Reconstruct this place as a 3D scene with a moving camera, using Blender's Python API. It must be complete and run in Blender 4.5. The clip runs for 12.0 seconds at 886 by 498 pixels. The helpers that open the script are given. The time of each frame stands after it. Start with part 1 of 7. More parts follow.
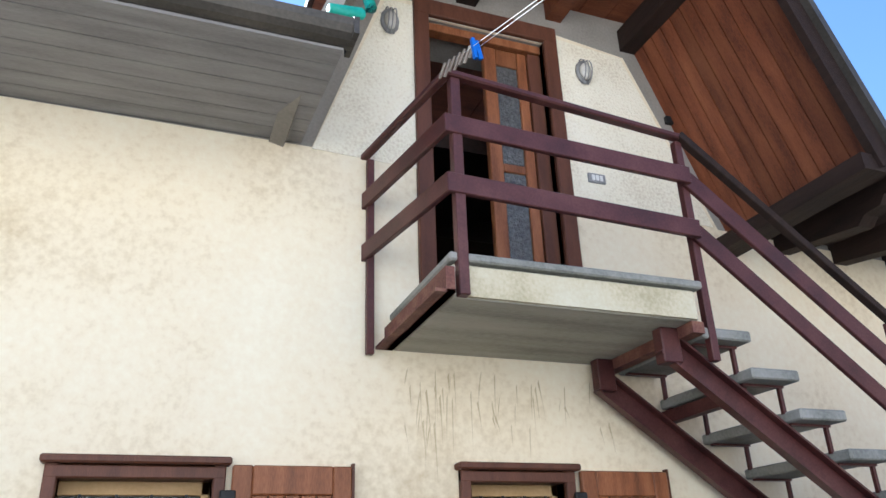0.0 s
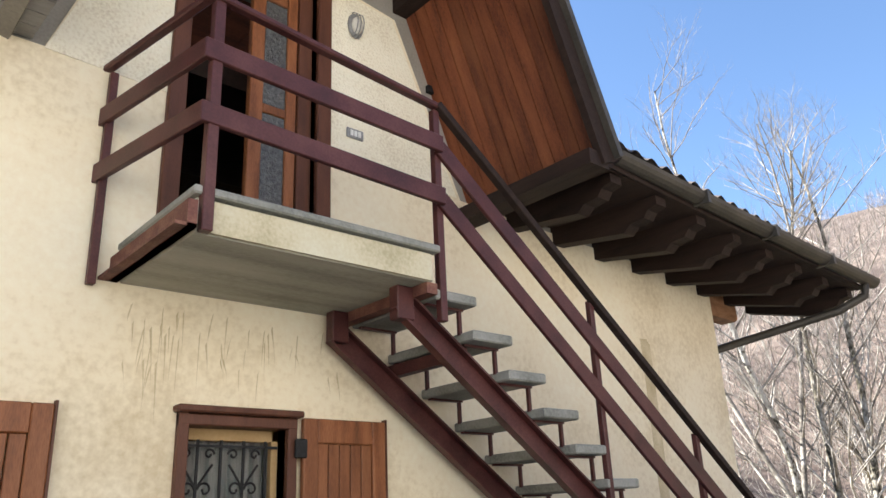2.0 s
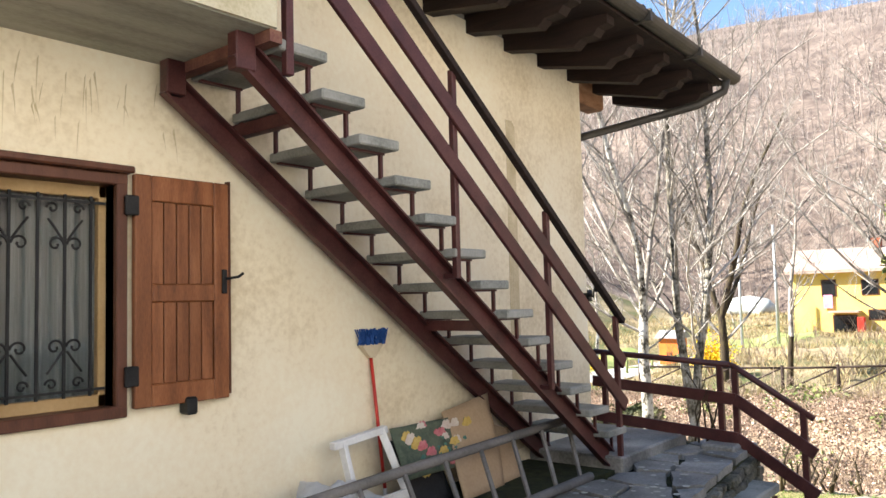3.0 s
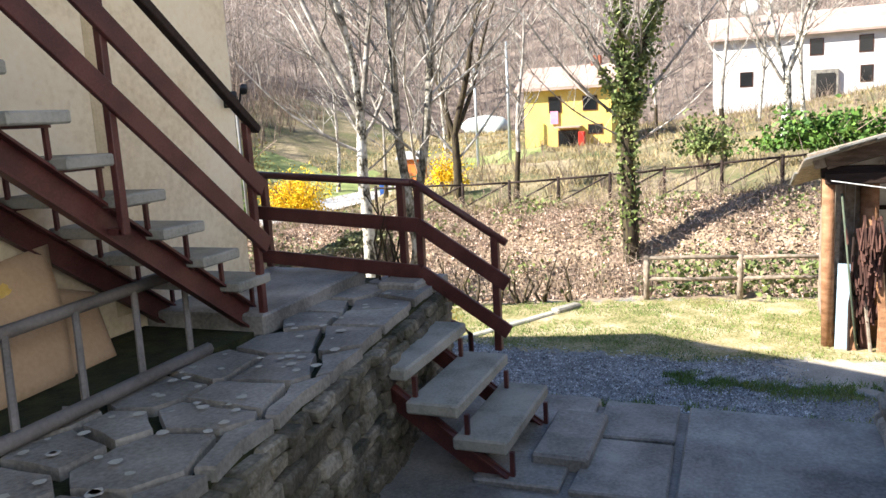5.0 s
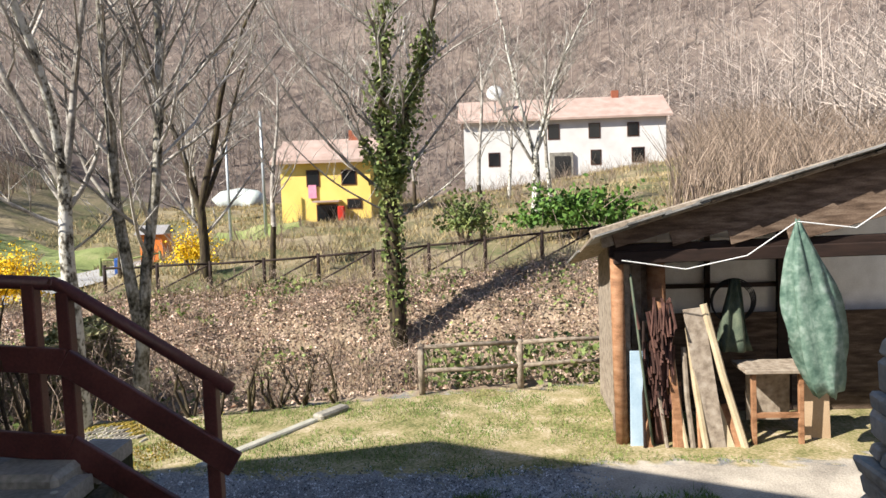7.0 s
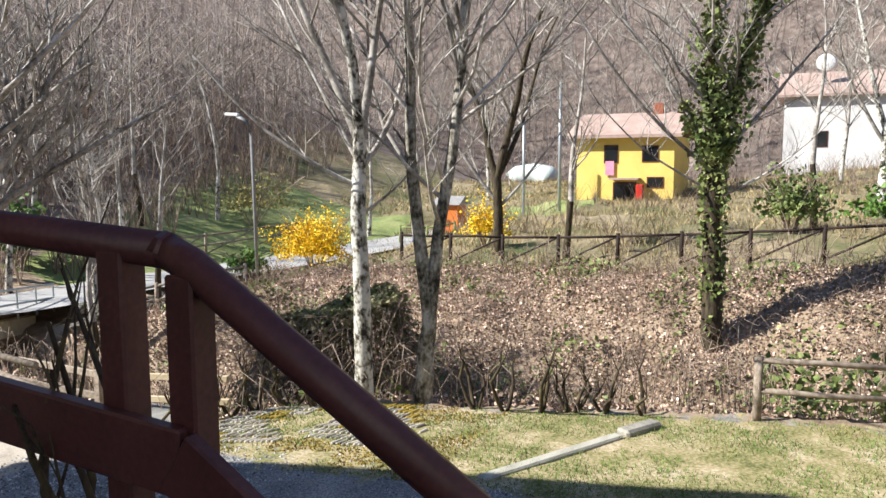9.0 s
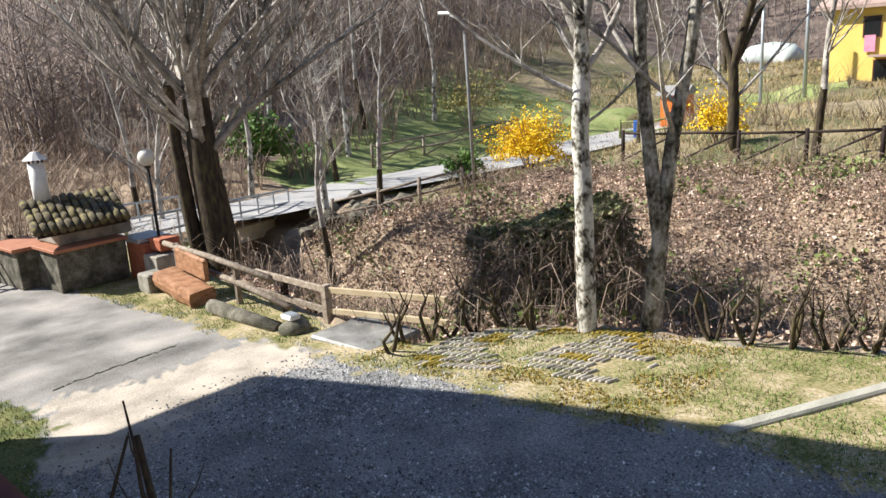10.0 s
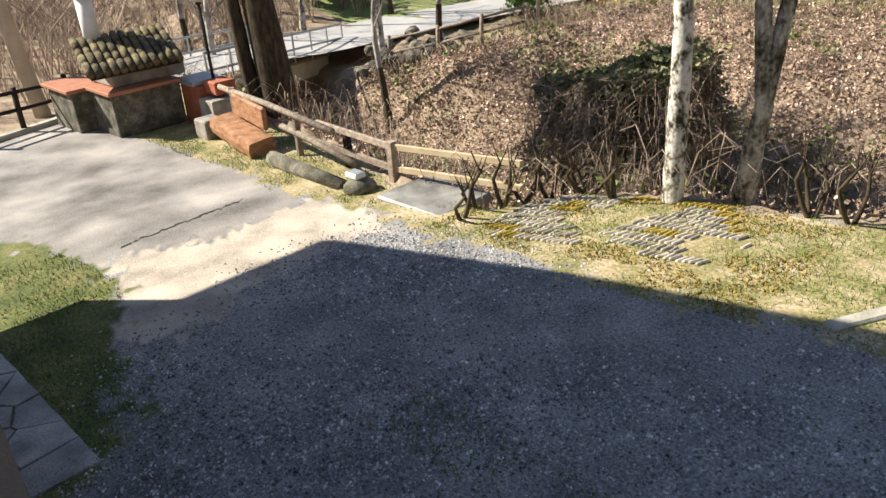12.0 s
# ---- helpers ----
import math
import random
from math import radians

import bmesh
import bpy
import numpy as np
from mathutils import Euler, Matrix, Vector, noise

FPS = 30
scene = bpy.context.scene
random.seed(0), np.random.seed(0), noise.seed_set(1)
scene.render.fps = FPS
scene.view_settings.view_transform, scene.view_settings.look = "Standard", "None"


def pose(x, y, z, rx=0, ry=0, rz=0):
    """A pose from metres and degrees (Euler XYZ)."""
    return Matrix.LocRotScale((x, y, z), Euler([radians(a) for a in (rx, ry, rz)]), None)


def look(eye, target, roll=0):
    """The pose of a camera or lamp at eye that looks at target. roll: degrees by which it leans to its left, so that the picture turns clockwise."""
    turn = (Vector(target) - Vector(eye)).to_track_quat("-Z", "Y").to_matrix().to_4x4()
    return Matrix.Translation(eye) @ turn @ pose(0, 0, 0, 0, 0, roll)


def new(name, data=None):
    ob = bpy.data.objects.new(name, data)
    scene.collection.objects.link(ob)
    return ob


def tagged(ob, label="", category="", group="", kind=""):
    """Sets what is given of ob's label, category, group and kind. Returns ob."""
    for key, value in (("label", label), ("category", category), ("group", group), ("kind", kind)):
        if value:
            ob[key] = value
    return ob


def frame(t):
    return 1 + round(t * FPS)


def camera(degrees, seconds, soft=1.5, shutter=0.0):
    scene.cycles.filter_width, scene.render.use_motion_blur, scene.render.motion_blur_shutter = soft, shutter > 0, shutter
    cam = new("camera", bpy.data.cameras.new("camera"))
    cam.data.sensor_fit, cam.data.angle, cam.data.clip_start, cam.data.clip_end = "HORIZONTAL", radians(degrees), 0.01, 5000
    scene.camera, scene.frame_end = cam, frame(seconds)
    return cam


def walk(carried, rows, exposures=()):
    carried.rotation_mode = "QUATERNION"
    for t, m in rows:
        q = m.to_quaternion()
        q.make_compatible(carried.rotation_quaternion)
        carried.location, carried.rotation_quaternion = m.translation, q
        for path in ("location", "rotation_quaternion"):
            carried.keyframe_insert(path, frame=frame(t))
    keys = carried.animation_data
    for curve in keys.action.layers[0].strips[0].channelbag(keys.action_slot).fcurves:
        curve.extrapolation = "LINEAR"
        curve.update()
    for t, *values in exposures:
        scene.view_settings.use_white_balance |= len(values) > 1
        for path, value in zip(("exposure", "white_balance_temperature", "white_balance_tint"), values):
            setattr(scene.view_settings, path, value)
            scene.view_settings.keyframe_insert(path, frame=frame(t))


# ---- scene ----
cam = camera(60.16, 12.0)
EXPOSURES = [(0.0, 2.1, 5400, 10), (0.5, 1.95, 5700, 10), (1.0, 1.85, 5700, 10), (1.5, 1.9, 5900, 10), (2.0, 1.95, 6200, 10), (2.7, 2.05, 6500, 10), (3.5, 2.1, 6300, 10), (5.4, 1.6, 6300, 10), (6.2, 1.2, 6500, 10), (8.4, 1.02, 6100, 10), (9.5, 1.15, 6100, 10), (10.0, 1.05, 6200, 10), (10.5, 1.1, 6400, 10), (12.0, 1.15, 6700, 10)]
PATH = [
    (0, 0.233, -3.711, 1.473, 113.687, 2.025, -20.879),
    (0.5, 0.170, -3.701, 1.512, 116.917, 0.958, -23.341),
    (1, 0.151, -3.681, 1.508, 117.528, 1.500, -26.951),
    (1.5, 0.170, -3.680, 1.511, 115.073, 1.908, -33.435),
    (2, 0.228, -3.688, 1.447, 109.580, 2.465, -41.084),
    (2.5, 0.282, -3.687, 1.394, 101.769, 1.424, -46.929),
    (3, 0.497, -3.641, 1.329, 93.885, 1.475, -50.257),
    (3.5, 0.933, -3.550, 1.280, 86.904, 1.925, -55.843),
    (3.7, 1.039, -3.524, 1.233, 85.411, 1.882, -59.580),
    (5.3, 2.715, -3.401, 1.128, 80.130, 3.101, -70.634),
    (5.5, 2.902, -3.380, 1.108, 80.330, 2.909, -72.946),
    (5.8, 3.338, -3.265, 1.087, 80.344, 1.921, -77.044),
    (6, 3.549, -3.243, 1.069, 81.284, 1.958, -79.277),
    (6.5, 4.072, -3.029, 1.058, 83.874, 2.141, -85.665),
    (6.7, 4.220, -2.982, 1.055, 84.588, 1.989, -86.935),
    (8.3, 5.925, -2.360, 0.909, 87.292, 0.662, -74.735),
    (8.5, 6.069, -2.257, 0.882, 86.521, 0.438, -72.222),
    (9, 6.428, -2.069, 0.827, 83.856, 0.256, -64.941),
    (9.5, 6.865, -1.766, 0.937, 81.057, 1.712, -54.277),
    (10, 7.088, -1.585, 1.031, 76.314, 3.432, -49.244),
    (10.5, 7.341, -1.362, 1.033, 70.445, 2.637, -45.636),
    (11, 7.355, -1.137, 1.101, 68.598, 2.179, -38.889),
    (11.5, 7.306, -0.999, 1.229, 65.420, 3.527, -40.535),
    (12, 7.353, -0.908, 1.239, 64.041, 3.307, -45.513),
]
walk(cam, [(t, pose(*row)) for t, *row in PATH], EXPOSURES)
# end of path

# ---- world and sun ----
SUN_FROM = Vector((-0.67, 1.0, 1.0))
world = bpy.data.worlds.new("sky_world")
scene.world = world
world.use_nodes = True
wn = world.node_tree
sky = wn.nodes.new("ShaderNodeTexSky")
sky.sky_type = "NISHITA"
sky.sun_disc = False
sky.sun_elevation = radians(39.7)
sky.sun_rotation = math.atan2(-0.67, 1.0)
sky.air_density, sky.dust_density, sky.ozone_density = 1.0, 0.15, 3.0
wn.nodes["Background"].inputs["Strength"].default_value = 0.075
wn.links.new(sky.outputs["Color"], wn.nodes["Background"].inputs["Color"])
sun = new("sun", bpy.data.lights.new("sun", "SUN"))
sun.data.energy, sun.data.angle, sun.data.color = 5.0, radians(0.5), (1.0, 0.94, 0.84)
sun.matrix_world = look(SUN_FROM * 60, (0, 0, 0))

# ---- materials ----


def mat(name, colors, scale=6.0, rough=0.8, bump=0.3, fine=60.0, metal=0.0, stretch=(1, 1, 1), random_shade=0.0, island=0.0, spec=0.3, detail=0.35, lo=0.34, hi=0.66):
    """A surface with broad stains over fine grain: colors from dark to light."""
    m = bpy.data.materials.new(name)
    m.use_nodes = True
    nt = m.node_tree
    n, l = nt.nodes, nt.links
    b = n["Principled BSDF"]
    co = n.new("ShaderNodeTexCoord")
    mp = n.new("ShaderNodeMapping")
    mp.inputs["Scale"].default_value = stretch
    geo = n.new("ShaderNodeNewGeometry")
    l.new(geo.outputs["Position"], mp.inputs["Vector"])
    big, small = n.new("ShaderNodeTexNoise"), n.new("ShaderNodeTexNoise")
    big.inputs["Scale"].default_value, small.inputs["Scale"].default_value = scale, fine
    big.inputs["Detail"].default_value, small.inputs["Detail"].default_value = 5, 4
    for t in (big, small):
        l.new(mp.outputs["Vector"], t.inputs["Vector"])
    mix = n.new("ShaderNodeMix")
    mix.data_type = "FLOAT"
    mix.inputs[0].default_value = detail
    l.new(big.outputs["Fac"], mix.inputs[2])
    l.new(small.outputs["Fac"], mix.inputs[3])
    ramp = n.new("ShaderNodeValToRGB")
    el = ramp.color_ramp.elements
    k = len(colors)
    for i, c in enumerate(colors):
        pos = lo + (hi - lo) * i / max(1, k - 1)
        e = el[i] if i < 2 else el.new(pos)
        e.position, e.color = pos, (*c, 1)
    l.new(mix.outputs[0], ramp.inputs["Fac"])
    col = ramp.outputs["Color"]
    if random_shade or island:
        hsv = n.new("ShaderNodeHueSaturation")
        mr = n.new("ShaderNodeMapRange")
        amount = random_shade or island
        mr.inputs["To Min"].default_value, mr.inputs["To Max"].default_value = 1 - amount, 1 + amount
        if island:
            l.new(geo.outputs["Random Per Island"], mr.inputs["Value"])
        else:
            info = n.new("ShaderNodeObjectInfo")
            l.new(info.outputs["Random"], mr.inputs["Value"])
        l.new(mr.outputs["Result"], hsv.inputs["Value"])
        l.new(col, hsv.inputs["Color"])
        col = hsv.outputs["Color"]
    l.new(col, b.inputs["Base Color"])
    b.inputs["Roughness"].default_value, b.inputs["Metallic"].default_value = rough, metal
    b.inputs["Specular IOR Level"].default_value = spec
    if bump:
        bp = n.new("ShaderNodeBump")
        bp.inputs["Strength"].default_value, bp.inputs["Distance"].default_value = bump, 0.02
        l.new(mix.outputs[0], bp.inputs["Height"])
        l.new(bp.outputs["Normal"], b.inputs["Normal"])
    return m


def leafy(name, a, b, c, island=0.35):
    return mat(name, [a, b, c], 2.5, 0.6, 0.0, 25, island=island)


PLASTER = mat("cream_plaster", [(0.62, 0.51, 0.33), (0.80, 0.70, 0.51), (0.85, 0.78, 0.60)], 0.9, 0.9, 0.35, 30, detail=0.3)
ROUGH_PLASTER = mat("roughcast_plaster", [(0.66, 0.58, 0.43), (0.82, 0.76, 0.60), (0.86, 0.81, 0.66)], 3, 0.95, 0.9, 55, detail=0.55)
CEMENT = mat("grey_cement_render", [(0.22, 0.20, 0.17), (0.33, 0.30, 0.26)], 2, 0.95, 0.5, 60)
STAIN = mat("damp_stain", [(0.46, 0.37, 0.22), (0.64, 0.54, 0.36)], 8, 0.9, 0.2, 60)
CONCRETE = mat("concrete", [(0.26, 0.25, 0.20), (0.40, 0.38, 0.31), (0.47, 0.45, 0.38)], 2.2, 0.9, 0.35, 50, stretch=(0.5, 3, 3))
CONCRETE_EDGE = mat("cast_concrete_front", [(0.40, 0.35, 0.22), (0.55, 0.49, 0.34), (0.60, 0.56, 0.42)], 3, 0.9, 0.3, 60)
STEEL = mat("maroon_painted_steel", [(0.042, 0.013, 0.012), (0.074, 0.023, 0.021), (0.105, 0.038, 0.033)], 5, 0.45, 0.06, 90, spec=0.35)
RUST = mat("rusty_channel_steel", [(0.09, 0.035, 0.03), (0.15, 0.06, 0.045), (0.22, 0.11, 0.07)], 9, 0.7, 0.3, 80)
TREAD = mat("grey_stone_tread", [(0.16, 0.16, 0.14), (0.26, 0.26, 0.23), (0.32, 0.31, 0.28)], 4, 0.8, 0.35, 60, random_shade=0.12)
DARKWOOD = mat("dark_stained_beam", [(0.013, 0.007, 0.005), (0.032, 0.017, 0.012)], 4, 0.75, 0.4, 50, stretch=(6, 0.8, 6))
SOFFIT = mat("red_brown_soffit_board", [(0.07, 0.020, 0.009), (0.16, 0.048, 0.020), (0.22, 0.078, 0.032)], 2.2, 0.6, 0.2, 40, stretch=(1, 5, 1), random_shade=0.22)
GREYBOARD = mat("weathered_grey_soffit", [(0.20, 0.19, 0.19), (0.32, 0.31, 0.30)], 2, 0.9, 0.3, 40, stretch=(1, 6, 6))
DOORWOOD = mat("varnished_door_wood", [(0.11, 0.038, 0.014), (0.21, 0.075, 0.028), (0.28, 0.115, 0.048)], 3, 0.45, 0.15, 45, stretch=(5, 5, 0.7), random_shade=0.12)
FRAMEWOOD = mat("brown_frame_wood", [(0.07, 0.027, 0.015), (0.13, 0.05, 0.028)], 4, 0.5, 0.15, 60, stretch=(4, 4, 0.7))
OCHRE = mat("ochre_inner_frame", [(0.35, 0.22, 0.09), (0.46, 0.31, 0.15)], 4, 0.6, 0.1, 50)
IRON = mat("black_wrought_iron", [(0.012, 0.012, 0.012), (0.03, 0.03, 0.03)], 8, 0.55, 0.2, 90, metal=0.4)
GUTTER = mat("brown_gutter_metal", [(0.05, 0.045, 0.038), (0.10, 0.088, 0.072)], 3, 0.5, 0.15, 60, metal=0.3)
ROOFTILE = mat("dark_corrugated_tile", [(0.09, 0.075, 0.065), (0.17, 0.14, 0.12)], 5, 0.85, 0.3, 50)
CLAYTILE = mat("terracotta_tile", [(0.20, 0.085, 0.055), (0.34, 0.16, 0.11), (0.40, 0.22, 0.16)], 5, 0.85, 0.3, 50, random_shade=0.2)
MOSSTILE = mat("mossy_roof_tile", [(0.035, 0.03, 0.025), (0.10, 0.08, 0.05), (0.22, 0.19, 0.06)], 9, 0.95, 0.5, 50, random_shade=0.3)
FLAG = mat("grey_flagstone", [(0.09, 0.088, 0.08), (0.20, 0.195, 0.18), (0.33, 0.32, 0.295)], 3, 0.55, 0.5, 50, random_shade=0.2, spec=0.5)
LICHEN = mat("pale_lichen", [(0.36, 0.36, 0.32), (0.5, 0.5, 0.45)], 20, 0.9, 0.2, 90)
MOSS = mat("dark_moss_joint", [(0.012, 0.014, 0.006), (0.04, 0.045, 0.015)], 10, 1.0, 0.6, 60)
MOSSYSTONE = mat("dark_mossy_rubble", [(0.035, 0.037, 0.022), (0.11, 0.10, 0.075), (0.25, 0.23, 0.185)], 5, 0.95, 0.9, 45, random_shade=0.4)
STONE = mat("rough_wall_stone", [(0.13, 0.12, 0.10), (0.27, 0.25, 0.21), (0.40, 0.37, 0.31)], 4, 0.9, 0.7, 40, random_shade=0.3)
PALESTONE = mat("pale_rubble_stone", [(0.22, 0.205, 0.18), (0.37, 0.345, 0.30), (0.46, 0.43, 0.38)], 4, 0.9, 0.7, 40, random_shade=0.2)
MORTAR = mat("old_mortar", [(0.10, 0.09, 0.07), (0.22, 0.20, 0.16)], 7, 1.0, 0.6, 60)
GLASSDARK = mat("dark_reflecting_pane", [(0.006, 0.008, 0.010), (0.012, 0.014, 0.016)], 1, 0.06, 0.0, 10, spec=0.9)
CURTAIN = mat("white_curtain", [(0.24, 0.24, 0.23), (0.38, 0.38, 0.36)], 3, 0.9, 0.4, 12, stretch=(14, 14, 0.4))
FROSTED = mat("textured_door_glass", [(0.03, 0.03, 0.028), (0.12, 0.12, 0.11)], 40, 0.2, 0.6, 120, spec=0.7)
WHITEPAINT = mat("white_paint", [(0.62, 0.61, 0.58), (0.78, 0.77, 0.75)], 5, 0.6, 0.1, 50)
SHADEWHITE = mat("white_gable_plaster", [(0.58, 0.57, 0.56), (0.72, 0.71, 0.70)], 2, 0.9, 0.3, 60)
OLDWOOD = mat("weathered_grey_wood", [(0.13, 0.10, 0.075), (0.26, 0.21, 0.16), (0.36, 0.31, 0.25)], 4, 0.85, 0.4, 50, stretch=(3, 3, 3), random_shade=0.2)
LADDERWOOD = mat("grey_ladder_wood", [(0.12, 0.11, 0.095), (0.22, 0.20, 0.18)], 4, 0.85, 0.4, 50)
LOGWOOD = mat("split_log_wood", [(0.14, 0.065, 0.03), (0.30, 0.15, 0.075), (0.40, 0.23, 0.13)], 3, 0.75, 0.4, 40, stretch=(2, 2, 5))
PALEWOOD = mat("pale_new_rail_wood", [(0.36, 0.28, 0.17), (0.52, 0.43, 0.29)], 4, 0.8, 0.3, 50)
CARD = mat("brown_cardboard", [(0.36, 0.25, 0.15), (0.48, 0.35, 0.23)], 2, 0.85, 0.15, 50)
GREENCLOTH = mat("green_cloth", [(0.05, 0.07, 0.05), (0.13, 0.15, 0.10)], 8, 0.9, 0.3, 60)
TARP = mat("green_plastic_tarp", [(0.06, 0.11, 0.085), (0.13, 0.20, 0.155), (0.26, 0.33, 0.28)], 7, 0.45, 0.8, 20)
PLASTICBAG = mat("clear_plastic_sheet", [(0.66, 0.66, 0.66), (0.84, 0.84, 0.83)], 6, 0.3, 0.8, 25, spec=0.7)
PLASTICBAG.node_tree.nodes["Principled BSDF"].inputs["Transmission Weight"].default_value = 0.55
PLASTICBAG.node_tree.nodes["Principled BSDF"].inputs["IOR"].default_value = 1.12
BLUE = mat("blue_bristles", [(0.012, 0.05, 0.20), (0.03, 0.10, 0.33)], 10, 0.7, 0.4, 90)
RED = mat("red_plastic", [(0.40, 0.025, 0.015), (0.52, 0.045, 0.03)], 5, 0.45, 0.0, 40)
CREAM = mat("cream_plastic", [(0.55, 0.45, 0.30), (0.68, 0.58, 0.42)], 5, 0.45, 0.0, 40)
GRASS = mat("grass_blades", [(0.07, 0.13, 0.022), (0.14, 0.21, 0.045), (0.28, 0.25, 0.10)], 0.9, 0.8, 0.0, 12, island=0.35)
BARK = mat("dark_mossy_bark", [(0.022, 0.016, 0.011), (0.06, 0.045, 0.03), (0.12, 0.10, 0.04)], 5, 0.95, 0.9, 35, stretch=(3, 3, 0.8))
GREYBARK = mat("grey_mossy_bark", [(0.03, 0.027, 0.018), (0.14, 0.125, 0.09), (0.31, 0.285, 0.235), (0.48, 0.455, 0.40)], 4.5, 0.9, 0.9, 22, stretch=(1, 1, 0.7), detail=0.45, lo=0.38, hi=0.62)
BIRCH = mat("grey_white_bark", [(0.025, 0.022, 0.018), (0.20, 0.18, 0.14), (0.52, 0.50, 0.44), (0.60, 0.58, 0.53)], 5.0, 0.85, 0.8, 22, stretch=(1, 1, 0.75), detail=0.4, lo=0.40, hi=0.58)
TWIG = mat("brown_twig_bark", [(0.15, 0.105, 0.075), (0.44, 0.345, 0.27)], 3, 0.9, 0.0, 20, island=0.55)
WOODLAND = mat("far_bare_wood", [(0.24, 0.195, 0.165), (0.52, 0.445, 0.39)], 0.05, 0.95, 0.0, 3, island=0.72)
IVY = leafy("ivy_leaf", (0.06, 0.095, 0.028), (0.15, 0.19, 0.055), (0.29, 0.31, 0.11))
EVERGREEN = leafy("evergreen_leaf", (0.03, 0.075, 0.014), (0.075, 0.15, 0.025), (0.17, 0.28, 0.05))
DRYLEAF = leafy("dry_ivy_and_leaf_litter", (0.12, 0.08, 0.052), (0.44, 0.31, 0.23), (0.68, 0.53, 0.43), 0.7)
FORSYTHIA = leafy("yellow_blossom", (0.62, 0.38, 0.005), (0.80, 0.54, 0.01), (0.90, 0.66, 0.03), 0.2)
YELLOWWALL = mat("yellow_house_plaster", [(0.70, 0.49, 0.12), (0.80, 0.60, 0.18)], 1, 0.9, 0.2, 20)
WHITEWALL = mat("white_house_plaster", [(0.54, 0.53, 0.51), (0.68, 0.67, 0.65)], 0.8, 0.9, 0.2, 20)
PINKROOF = mat("faded_red_roof", [(0.32, 0.22, 0.18), (0.45, 0.34, 0.29)], 1.2, 0.9, 0.3, 20)
ORANGE = mat("orange_hut_boards", [(0.52, 0.13, 0.02), (0.66, 0.20, 0.035)], 2, 0.7, 0.1, 30)
BRICK = mat("red_brick", [(0.24, 0.075, 0.04), (0.38, 0.13, 0.07)], 8, 0.85, 0.3, 60, random_shade=0.2)
TERRACOTTA = mat("terracotta_slab", [(0.30, 0.12, 0.065), (0.42, 0.19, 0.11)], 5, 0.7, 0.2, 60)
GALV = mat("galvanised_steel", [(0.32, 0.35, 0.36), (0.46, 0.49, 0.50)], 5, 0.45, 0.05, 50, metal=0.5)
POLE = mat("pole_concrete", [(0.34, 0.29, 0.24), (0.46, 0.41, 0.35)], 3, 0.9, 0.2, 50)
ROPE = mat("white_cord", [(0.6, 0.6, 0.58), (0.75, 0.75, 0.72)], 20, 0.8, 0.0, 90)
GLOBE = mat("frosted_globe", [(0.55, 0.52, 0.45), (0.72, 0.70, 0.64)], 6, 0.25, 0.0, 40, spec=0.6)
HOSEGREEN = mat("teal_hose", [(0.02, 0.25, 0.18), (0.04, 0.36, 0.27)], 5, 0.5, 0.0, 40)
PIPEGREY = mat("grey_pipe", [(0.2, 0.2, 0.2), (0.3, 0.3, 0.3)], 5, 0.5, 0.0, 40)


# ---- building helpers ----
def thing(name, label, category, group="", kind="", at=(0, 0, 0)):
    ob = new(name)
    ob.location = at
    return tagged(ob, label, category, group, kind)


def finish(bm, name, material, smooth=False):
    me = bpy.data.meshes.new(name)
    bmesh.ops.recalc_face_normals(bm, faces=bm.faces)
    bm.to_mesh(me)
    bm.free()
    me.materials.append(material)
    if smooth:
        me.polygons.foreach_set("use_smooth", [True] * len(me.polygons))
    return me


def part(name, bm, material, parent, label="", smooth=False):
    ob = new(name, finish(bm, name, material, smooth))
    ob.parent = parent
    ob.matrix_parent_inverse = Matrix.Translation(parent.location).inverted() if parent else Matrix()
    if label:
        ob["label"] = label
    return ob


def solo(name, bm, material, label, category, group="", kind="", smooth=False):
    return tagged(new(name, finish(bm, name, material, smooth)), label, category, group, kind)


def B():
    return bmesh.new()


def box(bm, x0, x1, y0, y1, z0, z1, bev=0.0):
    m = Matrix.LocRotScale(((x0 + x1) / 2, (y0 + y1) / 2, (z0 + z1) / 2), None, (abs(x1 - x0), abs(y1 - y0), abs(z1 - z0)))
    vs = bmesh.ops.create_cube(bm, size=1, matrix=m)["verts"]
    if bev:
        es = {e for v in vs for e in v.link_edges}
        bmesh.ops.bevel(bm, geom=list(es), offset=bev, segments=1, affect="EDGES")
    return bm


def beam(bm, p, q, w, h, bev=0.0, up=(0, 0, 1)):
    """A bar from p to q, w wide and h high."""
    p, q = Vector(p), Vector(q)
    d = q - p
    x = d.normalized()
    u = Vector(up)
    if abs(x.dot(u)) > 0.98:
        u = Vector((0, 1, 0))
    y = u.cross(x).normalized()
    z = x.cross(y)
    m = Matrix((x, y, z)).transposed().to_4x4()
    m.translation = (p + q) / 2
    vs = bmesh.ops.create_cube(bm, size=1, matrix=m @ Matrix.Diagonal((d.length, w, h, 1)))["verts"]
    if bev:
        es = {e for v in vs for e in v.link_edges}
        bmesh.ops.bevel(bm, geom=list(es), offset=bev, segments=1, affect="EDGES")
    return bm


